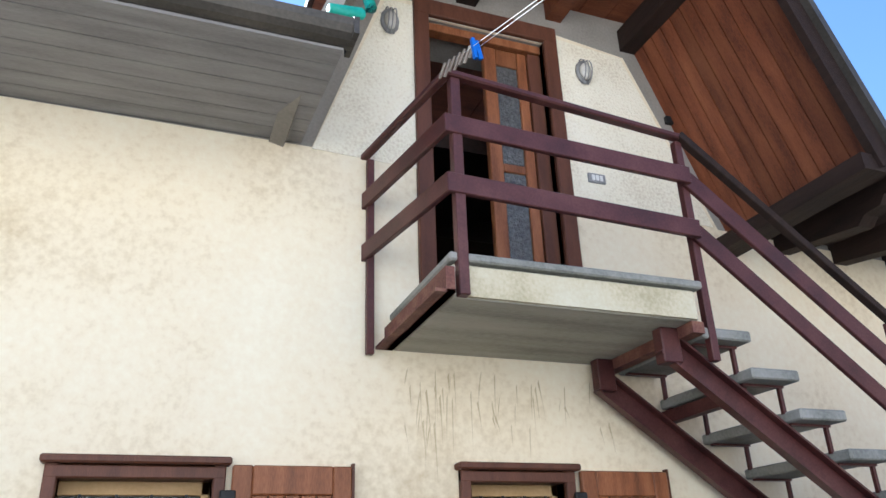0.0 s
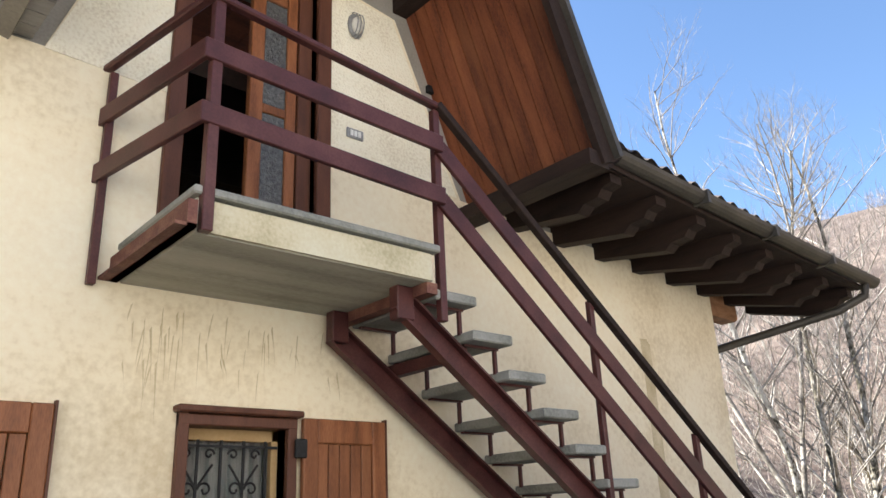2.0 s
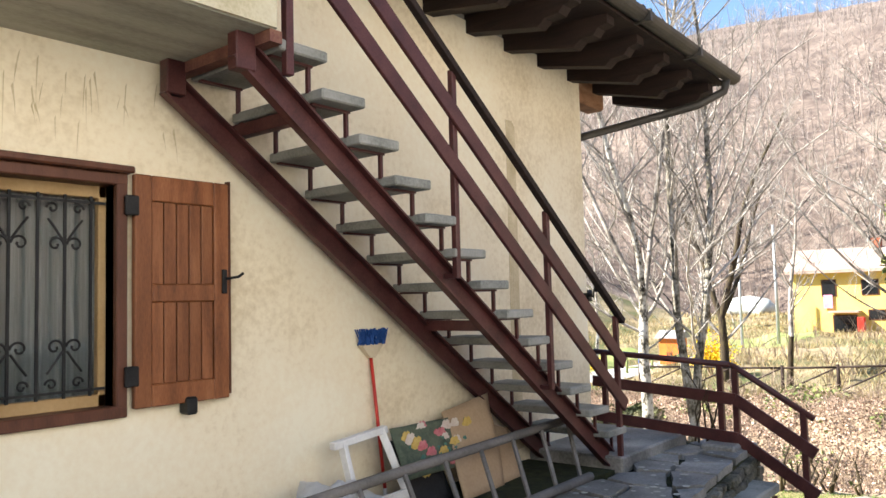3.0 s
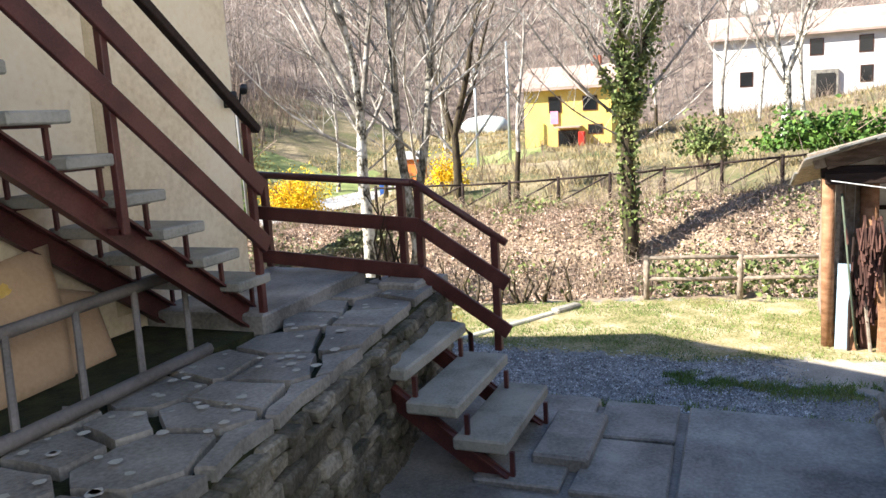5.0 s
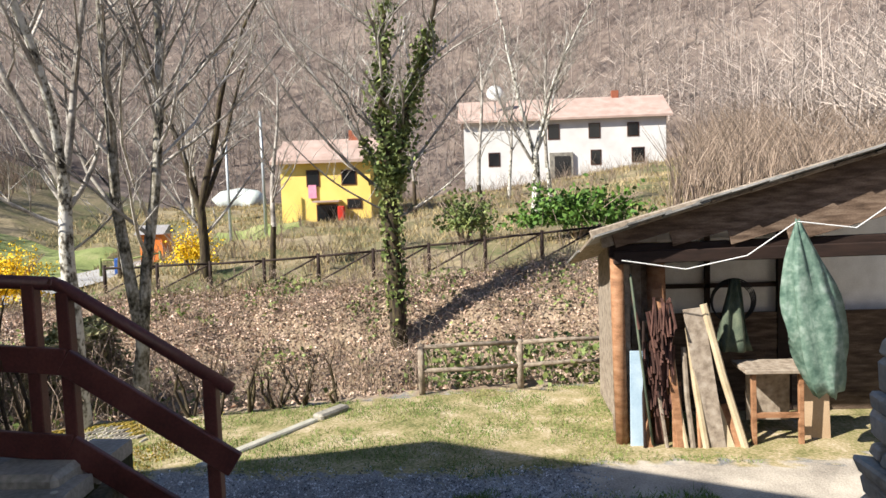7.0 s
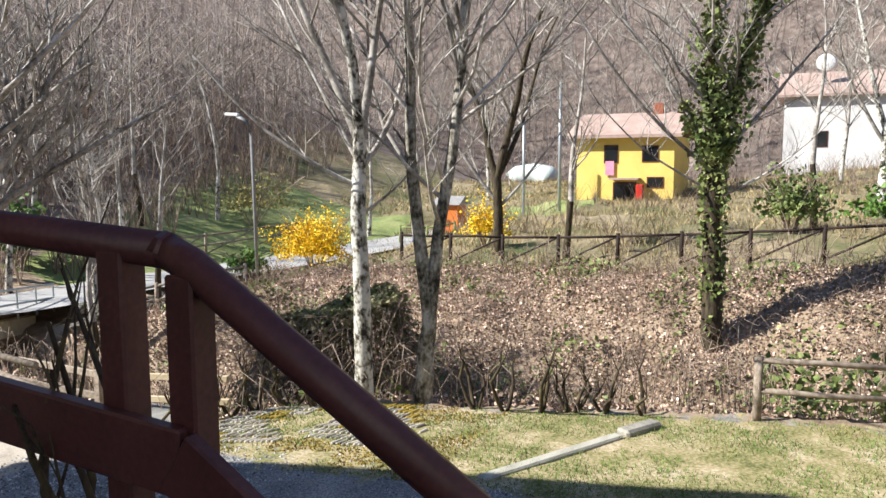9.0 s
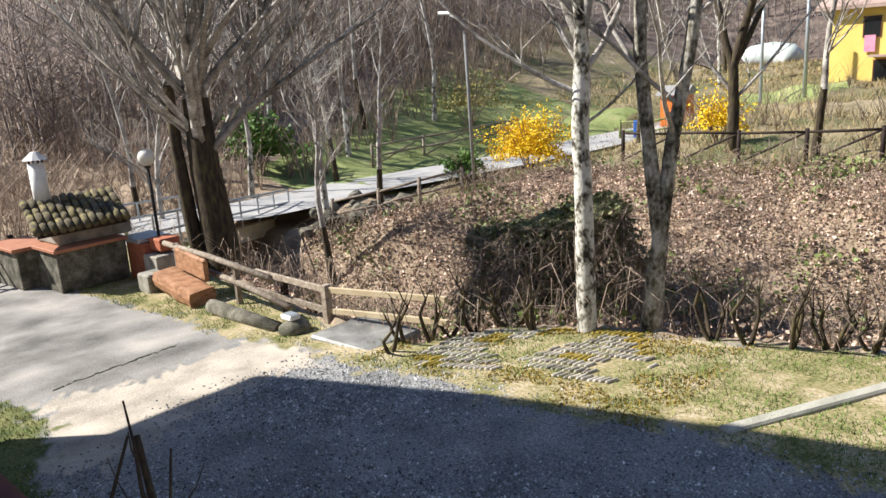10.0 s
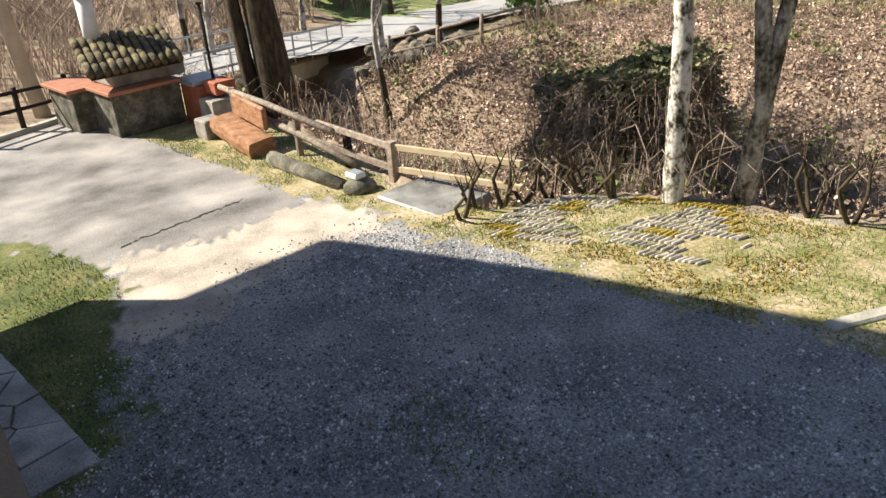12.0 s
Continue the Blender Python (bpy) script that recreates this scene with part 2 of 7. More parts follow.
def tube(bm, pts, r, n=8, r2=None):
    """A round bar through pts, tapering from r to r2."""
    pts = [Vector(p) for p in pts]
    rings = []
    for i, p in enumerate(pts):
        d = (pts[min(i + 1, len(pts) - 1)] - pts[max(i - 1, 0)]).normalized()
        a = d.cross(Vector((0.3, 0.9, 0.2)) if abs(d.z) > 0.8 else Vector((0, 0, 1))).normalized()
        b = d.cross(a)
        k = r if r2 is None else r + (r2 - r) * i / max(1, len(pts) - 1)
        rings.append([bm.verts.new(p + (a * math.cos(2 * math.pi * j / n) + b * math.sin(2 * math.pi * j / n)) * k) for j in range(n)])
    for a, b in zip(rings, rings[1:]):
        for j in range(n):
            bm.faces.new((a[j], a[(j + 1) % n], b[(j + 1) % n], b[j]))
    bm.faces.new(rings[0][::-1])
    bm.faces.new(rings[-1])
    return bm


def prism(bm, outline, y0, y1):
    """A flat plate with its outline in x and z, from y0 to y1."""
    a = [bm.verts.new((x, y0, z)) for x, z in outline]
    b = [bm.verts.new((x, y1, z)) for x, z in outline]
    bm.faces.new(a)
    bm.faces.new(b[::-1])
    for i in range(len(a)):
        j = (i + 1) % len(a)
        bm.faces.new((a[i], a[j], b[j], b[i]))
    return bm


def slab(bm, outline, z0, z1):
    """A plate with its outline in x and y, from z0 up to z1."""
    a = [bm.verts.new((x, y, z0)) for x, y in outline]
    b = [bm.verts.new((x, y, z1)) for x, y in outline]
    bm.faces.new(a[::-1])
    bm.faces.new(b)
    for i in range(len(a)):
        j = (i + 1) % len(a)
        bm.faces.new((a[i], a[j], b[j], b[i]))
    return bm


def ball(bm, c, r, squash=(1, 1, 1), sub=2):
    bmesh.ops.create_icosphere(bm, subdivisions=sub, radius=r, matrix=Matrix.LocRotScale(c, None, squash))
    return bm


def grid_mesh(name, nx, ny, fn, material):
    """A sheet of nx by ny cells; fn gives each corner's place from 0..1 coordinates."""
    vs = [fn(i / nx, j / ny) for j in range(ny + 1) for i in range(nx + 1)]
    fs = [(j * (nx + 1) + i, j * (nx + 1) + i + 1, (j + 1) * (nx + 1) + i + 1, (j + 1) * (nx + 1) + i) for j in range(ny) for i in range(nx)]
    me = bpy.data.meshes.new(name)
    me.from_pydata(vs, [], fs)
    me.polygons.foreach_set("use_smooth", [True] * len(fs))
    me.materials.append(material)
    return me


# ---- the lie of the land ----
def smooth(a, b, t):
    t = min(1, max(0, (t - a) / (b - a)))
    return t * t * (3 - 2 * t)


EDGE_Y = [-8, -5, -1.6, 1, 3, 4.3, 5, 6.5, 8.5, 11, 14, 18]
EDGE_X = [17.9, 17.6, 17.0, 16.1, 15.5, 15.0, 13.9, 13.9, 14.6, 15.3, 15.9, 16.2]


def edge_x(y):
    """Where the yard ends and the stream bank begins."""
    return float(np.interp(y, EDGE_Y, EDGE_X))


def yard_z(x, y):
    # Unseen ground behind the rubble wall, lifted to bounce more sun.
    if x < 7 and y < -5.2:
        return -2.35 + 1.9 * smooth(7.0, 5.0, x) * smooth(-5.2, -5.9, y)
    return -2.35 - 0.06 * min(9, max(0, y - 3)) - 0.03 * min(4, max(0, x - 13))


LANE_LINE = [(15.5, 18.4), (20, 19.4), (26, 19.4), (31.7, 18.5), (35.5, 18.0), (40, 16.6), (46, 13.4), (52, 11.5)]


def lane_distance(x, y):
    best = 99.0
    for (ax, ay), (bx, by) in zip(LANE_LINE[1:6], LANE_LINE[2:]):
        dx, dy = bx - ax, by - ay
        f = min(1, max(0, ((x - ax) * dx + (y - ay) * dy) / (dx * dx + dy * dy)))
        best = min(best, math.hypot(x - ax - f * dx, y - ay - f * dy))
    return best


def lane_z(x):
    return -3.0 - 0.3 * smooth(16, 22, x) + 0.9 * smooth(34, 50, x)


def land(x, y):
    """Height of the ground, levelled along the lane."""
    z = bare_land(x, y)
    if 21.5 < x < 60 and 5 < y < 30:
        k = (1 - smooth(2.0, 5.0, lane_distance(x, y))) * smooth(21.5, 24, x)
        z += (lane_z(x) - 0.1 - z) * k
    return z


def bare_land(x, y):
    z = yard_z(x, y)
    e = edge_x(y)
    far = -2.3 + 0.05 * max(0, x - 27) * (1 - smooth(60, 90, x)) + 1.2 * smooth(8, -14, y) + 0.9 * smooth(-2, -30, y) * smooth(40, 70, x) * 3
    far -= 1.6 * smooth(9, 18, y) * (1 - smooth(30, 60, x))
    bed = -5.4
    up = smooth(e + 3.6, 26.5 - 4.6 * smooth(9.5, 14, y), x)
    z = z + (bed - z) * smooth(e - 0.1, e + 2.6, x)
    z = z + (far - z) * up if x > e + 2 else z
    d = math.hypot(x - 20, (y + 5) * 0.75) if y > -5 else math.hypot(x - 20, (y + 5) * 0.9)
    hill = max(0, d - 62) * 0.56
    z += hill - 0.0009 * max(0, d - 130) ** 2 * (d < 260) - (0.0009 * 130 ** 2 + 0.3 * (d - 260)) * (d >= 260)
    left = max(0, y - 17 - 0.1 * max(0, x)) * 0.55
    z += min(left, 60) * smooth(10, 40, x) * (1 - smooth(60, 80, d)) * 0.6
    return z


# ---- house shell ----
def wall_top(x):
    return 3.77 - 0.036 * (x - 0.9)


XL, XR, YB = -5.0, 7.0, 9.3
bm = B()
prism(bm, [(XL, -2.4), (XR, -2.4), (XR, wall_top(XR)), (3.95, wall_top(3.95)), (3.35, 5.25), (1.22, 5.25), (0.72, wall_top(0.72)), (XL, wall_top(XL))], 0.0, 0.4)
# openings cut through the front wall
front = solo("wall_front", bm, CEMENT, "grey cement render wall under cream plaster of the house front", "wall", kind="structure")


def cut(ob, boxes):
    cm = B()
    for b in boxes:
        box(cm, *b)
    tool = new("cutter", finish(cm, "cutter", CEMENT))
    mod = ob.modifiers.new("openings", "BOOLEAN")
    mod.object, mod.solver = tool, "EXACT"
    dep = bpy.context.evaluated_depsgraph_get()
    me = bpy.data.meshes.new_from_object(ob.evaluated_get(dep))
    ob.modifiers.clear()
    ob.data = me
    bpy.data.objects.remove(tool)


HOLES = [(1.66, 2.50, -0.2, 0.6, 2.80, 4.86), (1.79, 2.345, -0.2, 0.6, 0.86, 1.94), (-0.08, 0.55, -0.2, 0.6, 0.86, 1.94)]
cut(front, HOLES)
bm = B()
prism(bm, [(XL, -0.06), (XR + 0.012, -0.06), (XR + 0.012, wall_top(XR) - 0.06), (3.72, wall_top(3.72) - 0.06), (3.16, 4.90), (2.52, 4.98), (1.36, 4.97), (0.94, 3.75), (XL, 3.78)], -0.014, 0.002)
skin = solo("plaster_coat", bm, PLASTER, "cream lime plaster coat with damp streaks on the house front", "wall", kind="structure")
cut(skin, HOLES)
bm = B()
prism(bm, [(0.94, 3.74), (3.68, 3.62), (3.13, 4.885), (2.60, 4.93), (1.375, 4.93)], -0.020, -0.0145)
rough = solo("roughcast_panel", bm, ROUGH_PLASTER, "pale roughcast plaster round the balcony door", "wall", kind="structure")
cut(rough, HOLES)
bm = B()
a = [bm.verts.new((XR - 0.4, y, z)) for y, z in ((0.4, -2.4), (YB, -2.4), (YB, 5.2), (7.5, 6.7), (0.4, 3.8))]
b = [bm.verts.new((XR, v.co.y, v.co.z)) for v in a]
bm.faces.new(a), bm.faces.new(b[::-1])
for i in range(5):
    bm.faces.new((a[i], a[(i + 1) % 5], b[(i + 1) % 5], b[i]))
solo("wall_gable", bm, SHADEWHITE, "white plastered gable end wall of the house", "wall", kind="structure")
bm = B()
box(bm, XL, XR - 0.4, YB - 0.4, YB, -2.4, 5.2)
solo("wall_back", bm, SHADEWHITE, "plain plastered back wall of the house", "wall", kind="structure")
bm = B()
box(bm, XL - 0.4, XL, 0.0, YB, -2.4, 5.6)
solo("wall_left", bm, SHADEWHITE, "plain plastered end wall of the house", "wall", kind="structure")
bm = B()
box(bm, XL, XR - 0.4, 0.4, YB - 0.4, 2.5, 2.7)
box(bm, XL, XR - 0.4, 0.4, YB - 0.4, -0.3, -0.1)
solo("floor_inside", bm, OLDWOOD, "dark wooden floors inside the house", "floor", kind="structure")


# main roof: two slopes, each a thick sheet
def roof_sheet(name, x0, x1, ye, yr, ze0, ze1, zr):
    bm = B()
    lo = [bm.verts.new(p) for p in ((x0, ye, ze0), (x1, ye, ze1), (x1, yr, zr), (x0, yr, zr))]
    hi = [bm.verts.new(v.co + Vector((0, 0, 0.14))) for v in lo]
    bm.faces.new(lo[::-1]), bm.faces.new(hi)
    for i in range(4):
        bm.faces.new((lo[i], lo[(i + 1) % 4], hi[(i + 1) % 4], hi[i]))
    return bm


RIDGE_Y, RIDGE_Z = 7.5, 6.98
roof = thing("main_roof", "dark tiled house roof with deep wooden eaves and gutter", "roof", kind="structure")
part("roof_slope", roof_sheet("s", XL - 0.8, 0.88, -0.95, RIDGE_Y, 3.70, 3.68, RIDGE_Z), GREYBOARD, roof, "grey weathered soffit boards")
part("roof_slope", roof_sheet("s", 4.02, 8.0, -1.03, RIDGE_Y, 3.60, 3.37, RIDGE_Z), DARKWOOD, roof, "dark boarded eave")
part("roof_slope", roof_sheet("s", 0.88, 4.02, 0.55, RIDGE_Y, 4.26, 4.26, RIDGE_Z), DARKWOOD, roof)
part("roof_slope", roof_sheet("s", XL - 0.8, 8.0, 12.0, RIDGE_Y, 3.45, 3.45, RIDGE_Z), DARKWOOD, roof)
# corrugated sheets on the street side slopes
for x0, x1, z0, z1, y0 in ((XL - 0.8, 0.90, 3.86, 3.84, -1.0), (4.0, 8.05, 3.76, 3.53, -1.10)):
    n = int((x1 - x0) / 0.03)
    def wave(u, v, x0=x0, x1=x1, z0=z0, z1=z1, y0=y0):
        x = x0 + (x1 - x0) * u
        return (x, y0 + (RIDGE_Y - y0) * v, z0 + (z1 - z0) * u + (RIDGE_Z + 0.16 - (z0 + (z1 - z0) * u)) * v + 0.022 * math.sin(x * 2 * math.pi / 0.18))
    me = grid_mesh("tile_sheet", n, 2, wave, ROOFTILE)
    ob = new("tile_sheet", me)
    ob.parent = roof


def gutter_run(p, q, r=0.075):
    """A half-round trough with a rolled lip."""
    bm = B()
    p, q = Vector(p), Vector(q)
    d = (q - p).normalized()
    side = Vector((-d.y, d.x, 0)).normalized()
    prof = [(math.cos(a) * r, math.sin(a) * r) for a in [math.pi + math.pi * i / 8 for i in range(9)]]
    prof += [(r * 0.9, 0.0)] + [(x * 0.9, z * 0.9) for x, z in reversed(prof)]
    ends = []
    for base in (p, q):
        ends.append([bm.verts.new(base + side * x + Vector((0, 0, z))) for x, z in prof])
    for i in range(len(prof)):
        j = (i + 1) % len(prof)
        bm.faces.new((ends[0][i], ends[0][j], ends[1][j], ends[1][i]))
    for e in ends:
        bm.faces.new(e)
    return bm


gutter = thing("roof_gutter", "brown metal half-round gutter along the eave", "gutter")
part("trough", gutter_run((4.18, -1.04, 3.70), (8.02, -1.16, 3.44)), GUTTER, gutter)
for i in range(1, 4):
    f = i / 4
    bm = B()
    box(bm, 4.18 + 3.84 * f - 0.02, 4.18 + 3.84 * f + 0.02, -1.04 - 0.12 * f - 0.09, -1.04 - 0.12 * f + 0.08, 3.70 - 0.26 * f - 0.085, 3.70 - 0.26 * f + 0.012)
    part("bracket", bm, GUTTER, gutter)
bm = B()
tube(bm, [(7.86, -1.15, 3.40), (7.86, -1.12, 3.28), (7.74, -0.9, 3.16), (7.12, 0.08, 2.90), (7.10, 0.14, 2.6), (7.10, 0.14, -2.2)], 0.04, 8)
part("downpipe", bm, GUTTER, gutter, "brown downpipe", True)
gutter2 = thing("roof_gutter", "grey metal gutter below the weathered eave", "gutter")
part("trough", gutter_run((XL - 0.8, -1.0, 3.80), (0.92, -1.0, 3.78), 0.09), GUTTER, gutter2)

for i in range(1, 7):
    gx0 = XL - 0.8 + 6.72 * i / 7
    part("bracket", box(B(), gx0 - 0.02, gx0 + 0.02, -1.10, -0.90, 3.695, 3.80), GUTTER, gutter2)
part("end_cap", box(B(), 0.90, 0.925, -1.09, -0.91, 3.70, 3.79), GUTTER, gutter2)

# rafter tails under the right eave, each with a shaped end
rafter_group = "rafter tails under the eave"


def rafter(x):
    z_wall, z_eave = wall_top(x) - 0.05, 3.60 - 0.0605 * (x - 4.18) - 0.02
    bm = B()
    prof = [(0.05, z_wall + 0.10), (-0.98, z_eave + 0.03), (-0.98, z_eave - 0.05), (-0.90, z_eave - 0.07), (-0.86, z_eave - 0.12), (-0.74, z_eave - 0.13), (-0.68, z_eave - 0.18), (0.05, z_wall - 0.10)]
    a = [bm.verts.new((x - 0.06, y, z)) for y, z in prof]
    b = [bm.verts.new((x + 0.06, y, z)) for y, z in prof]
    bm.faces.new(a), bm.faces.new(b[::-1])
    for i in range(len(a)):
        j = (i + 1) % len(a)
        bm.faces.new((a[i], a[j], b[j], b[i]))
    return solo("roof_rafter", bm, DARKWOOD, "dark stained rafter tail with carved end under the eave", "rafter", rafter_group)


for i in range(8):
    rafter(4.25 + i * 0.52)
bm = B()
beam(bm, (6.5, 0.1, 3.38), (7.55, 0.1, 3.36), 0.2, 0.26, 0.02)
solo("purlin_end", bm, LOGWOOD, "brown purlin end jutting from the gable corner", "beam")
for i in range(7):
    bm = B()
    y0, y1 = -0.98 + i * 0.14, -0.98 + (i + 1) * 0.14 - 0.006
    a = [bm.verts.new((x, y, 3.68 + (y + 0.98) * 0.09 + dz)) for dz in (0.0, 0.02) for x, y in ((XL - 0.8, y0), (0.88, y0), (0.88, y1), (XL - 0.8, y1))]
    bm.faces.new(a[3::-1]), bm.faces.new(a[4:])
    for k in range(4):
        bm.faces.new((a[k], a[(k + 1) % 4], a[4 + (k + 1) % 4], a[4 + k]))
    part("soffit_board", bm, GREYBOARD, roof)
bm = B()
a = [bm.verts.new(p) for dz in (0.0, 0.02) for p in ((4.02, -1.0, 3.60 + dz), (8.0, -1.1, 3.37 + dz), (8.0, 0.02, wall_top(8.0) + dz - 0.01), (4.02, 0.02, wall_top(4.02) + dz - 0.01))]
bm.faces.new(a[3::-1]), bm.faces.new(a[4:])
for k in range(4):
    bm.faces.new((a[k], a[(k + 1) % 4], a[4 + (k + 1) % 4], a[4 + k]))
part("soffit_board", bm, DARKWOOD, roof)

# dormer over the balcony: steep boarded cheeks and a low-pitched top, all overhanging
dormer = thing("dormer_roof", "red-brown boarded dormer roof overhanging the balcony", "roof", kind="structure")
YV = -1.22
RT, RB = (3.23, 5.10), (3.84, 3.50)
n = 11
for i in range(n):
    f0, f1 = i / n, (i + 1) / n - 0.006
    bm = B()
    # boards run down the slope
    y0, y1 = 0.0 + (YV + 0.06) * f0, 0.0 + (YV + 0.06) * f1
    v = [bm.verts.new(p) for p in ((RT[0], y0, RT[1]), (RT[0], y1, RT[1]), (RB[0], y1, RB[1]), (RB[0], y0, RB[1]))]
    w = [bm.verts.new(q.co + Vector((0.02, 0, 0.01))) for q in v]
    bm.faces.new(v), bm.faces.new(w[::-1])
    for k in range(4):
        bm.faces.new((v[k], v[(k + 1) % 4], w[(k + 1) % 4], w[k]))
    part("plank", bm, SOFFIT, dormer)
for name, pts, w, h, m in (
    ("verge_board", ((3.19, YV, 5.16), (3.83, YV, 3.46)), 0.05, 0.13, DARKWOOD),
    ("eave_board", ((3.75, 0.0, 3.47), (3.75, YV, 3.47)), 0.18, 0.10, DARKWOOD),
    ("ridge_beam", ((1.95, 0.2, 5.16), (1.95, YV + 0.05, 5.16)), 0.14, 0.2, DARKWOOD),
    ("purlin", ((3.22, 0.2, 5.06), (3.22, YV + 0.05, 5.06)), 0.13, 0.18, DARKWOOD),
    ("purlin", ((2.62, 0.2, 5.18), (2.62, YV + 0.05, 5.18)), 0.12, 0.16, SOFFIT),
    ("purlin", ((1.30, 0.2, 5.06), (1.30, YV + 0.05, 5.06)), 0.13, 0.18, DARKWOOD),
):
    part(name, beam(B(), pts[0], pts[1], w, h), m, dormer)
bm = B()
beam(bm, (3.30, YV - 0.02, 5.04), (3.89, YV - 0.02, 3.50), 0.10, 0.045)
part("verge_flashing", bm, GUTTER, dormer, "dark metal verge flashing")
bm = B()
prism(bm, [(3.255, 5.10), (3.865, 3.50), (3.905, 3.52), (3.295, 5.14)], YV, 1.6)
part("cheek", bm, ROOFTILE, dormer)
bm = B()
prism(bm, [(1.26, 5.10), (0.78, 3.72), (0.70, 3.74), (1.18, 5.14)], YV + 0.5, 1.6)
part("cheek", bm, CEMENT, dormer)
for i in range(10):
    x0 = 1.02 + i * 0.228
    bm = B()
    box(bm, x0, x0 + 0.222, YV, 1.8, 5.245, 5.27)
    part("plank", bm, SOFFIT, dormer)
bm = B()
box(bm, 0.98, 3.34, YV - 0.03, 1.8, 5.272, 5.36)
part("roof_top", bm, DARKWOOD, dormer)
part("gutter_end", gutter_run((3.30, YV - 0.05, 5.32), (3.30, 1.2, 5.40), 0.06), GUTTER, dormer)

# ---- balcony ----
balcony = thing("balcony", "concrete balcony slab with maroon steel rails", "balcony")
BX0, BX1, BY = 1.41, 2.70, -0.86
bm = B()
box(bm, BX0, BX1, BY, 0.0, 2.60, 2.76, 0.012)
part("slab", bm, CONCRETE, balcony, "grey shuttered concrete slab")
bm = B()
box(bm, BX0 + 0.02, BX1 - 0.02, BY - 0.012, BY + 0.03, 2.605, 2.745)
part("front_face", bm, CONCRETE_EDGE, balcony, "yellowed cast concrete front")
bm = B()
box(bm, BX0 - 0.02, BX1 + 0.03, BY - 0.03, 0.0, 2.762, 2.802, 0.008)
part("top_slab", bm, TREAD, balcony, "grey stone top slab")
bm = B()
box(bm, BX0 - 0.05, BX0 - 0.008, BY - 0.05, 0.0, 2.60, 2.72)
box(bm, BX0 - 0.10, BX0 - 0.008, BY - 0.05, 0.0, 2.60, 2.615)
part("channel", bm, RUST, balcony, "rusty steel channel")
bm = B()
box(bm, BX1 - 0.05, BX1 + 0.02, BY, 0.0, 2.54, 2.598)
part("channel", bm, RUST, balcony)
CX, CY = 1.39, -0.90


def post(parent, p, q, w=0.05):
    return part("post", beam(B(), p, q, w, w, 0.004, up=(0, 1, 0)), STEEL, parent)


post(balcony, (CX + 0.06, CY + 0.02, 2.60), (CX + 0.06, CY + 0.02, 3.72))
post(balcony, (1.27, -0.05, 2.56), (1.27, -0.05, 3.70), 0.04)
post(balcony, (2.80, -0.80, 2.42), (2.80, -0.80, 3.66), 0.045)
for z, h, name in ((3.45, 0.10, "rail_board"), (3.135, 0.10, "rail_board")):
    part(name, beam(B(), (CX - 0.005, CY, z), (2.80, -0.86, z - 0.03), 0.03, h, 0.004), STEEL, balcony)
    part(name, beam(B(), (CX + 0.01, CY - 0.01, z), (1.24, 0.02, z), 0.03, h, 0.004), STEEL, balcony)
part("top_rail", beam(B(), (CX + 0.01, CY, 3.735), (2.82, -0.82, 3.68), 0.055, 0.035, 0.008), STEEL, balcony)
part("top_rail", beam(B(), (CX + 0.02, CY, 3.735), (1.24, 0.02, 3.735), 0.05, 0.035, 0.008), STEEL, balcony)

# ---- upper stair ----
stair = thing("steel_stair", "maroon steel staircase with grey stone treads", "staircase")
NT = 13


def tread_x(k):
    return 3.04 + 0.2556 * (k - 1)


def tread_z(k):
    return 0.12 + 0.19 * (14 - k)


tm = B()
box(tm, -0.30, 0.0, -0.82, -0.06, -0.055, 0.0, 0.008)
tread_mesh = finish(tm, "tread", TREAD)
for k in range(1, NT + 1):
    ob = new("tread", tread_mesh)
    ob.parent = stair
    ob.location = (tread_x(k) + random.uniform(-0.006, 0.006), random.uniform(-0.01, 0.01), tread_z(k))
SY_OUT, SY_IN = -0.69, -0.10


def stringer(y):
    """A channel section that follows the slope: web with two flanges in one outline."""
    drop = 0.055 if y > -0.3 else 0.0
    p, q = Vector((2.58, y, 2.53 - drop)), Vector((6.02, y, 0.06 - drop * 0.3))
    d = (q - p).normalized()
    nrm = Vector((-d.z, 0, d.x))
    nrm = nrm if nrm.z > 0 else -nrm
    prof = [(0.006, 0.07), (-0.05, 0.07), (-0.05, 0.058), (-0.006, 0.058), (-0.006, -0.058), (-0.05, -0.058), (-0.05, -0.07), (0.006, -0.07)]
    bm = B()
    ends = [[bm.verts.new(base + Vector((0, a, 0)) + nrm * b) for a, b in prof] for base in (p, q)]
    for k in range(8):
        bm.faces.new((ends[0][k], ends[0][(k + 1) % 8], ends[1][(k + 1) % 8], ends[1][k]))
    bm.faces.new(ends[0][::-1]), bm.faces.new(ends[1])
    return bm


for y in (SY_OUT, SY_IN):
    part("stringer", stringer(y), STEEL, stair)
    part("stringer_head", box(B(), 2.55, 2.66, y - 0.055, y + 0.02, 2.42, 2.598, 0.006), STEEL, stair)
for k in range(1, NT + 1):
    zt = tread_z(k)
    for y in (SY_OUT, SY_IN):
        bm = B()
        beam(bm, (tread_x(k) - 0.04, y - 0.02, zt - 0.055), (tread_x(k) - 0.04, y - 0.02, zt - 0.20), 0.02, 0.02)
        beam(bm, (tread_x(k) - 0.28, y - 0.02, zt - 0.062), (tread_x(k) - 0.02, y - 0.02, zt - 0.062), 0.03, 0.012)
        part("tread_bracket", bm, STEEL, stair)
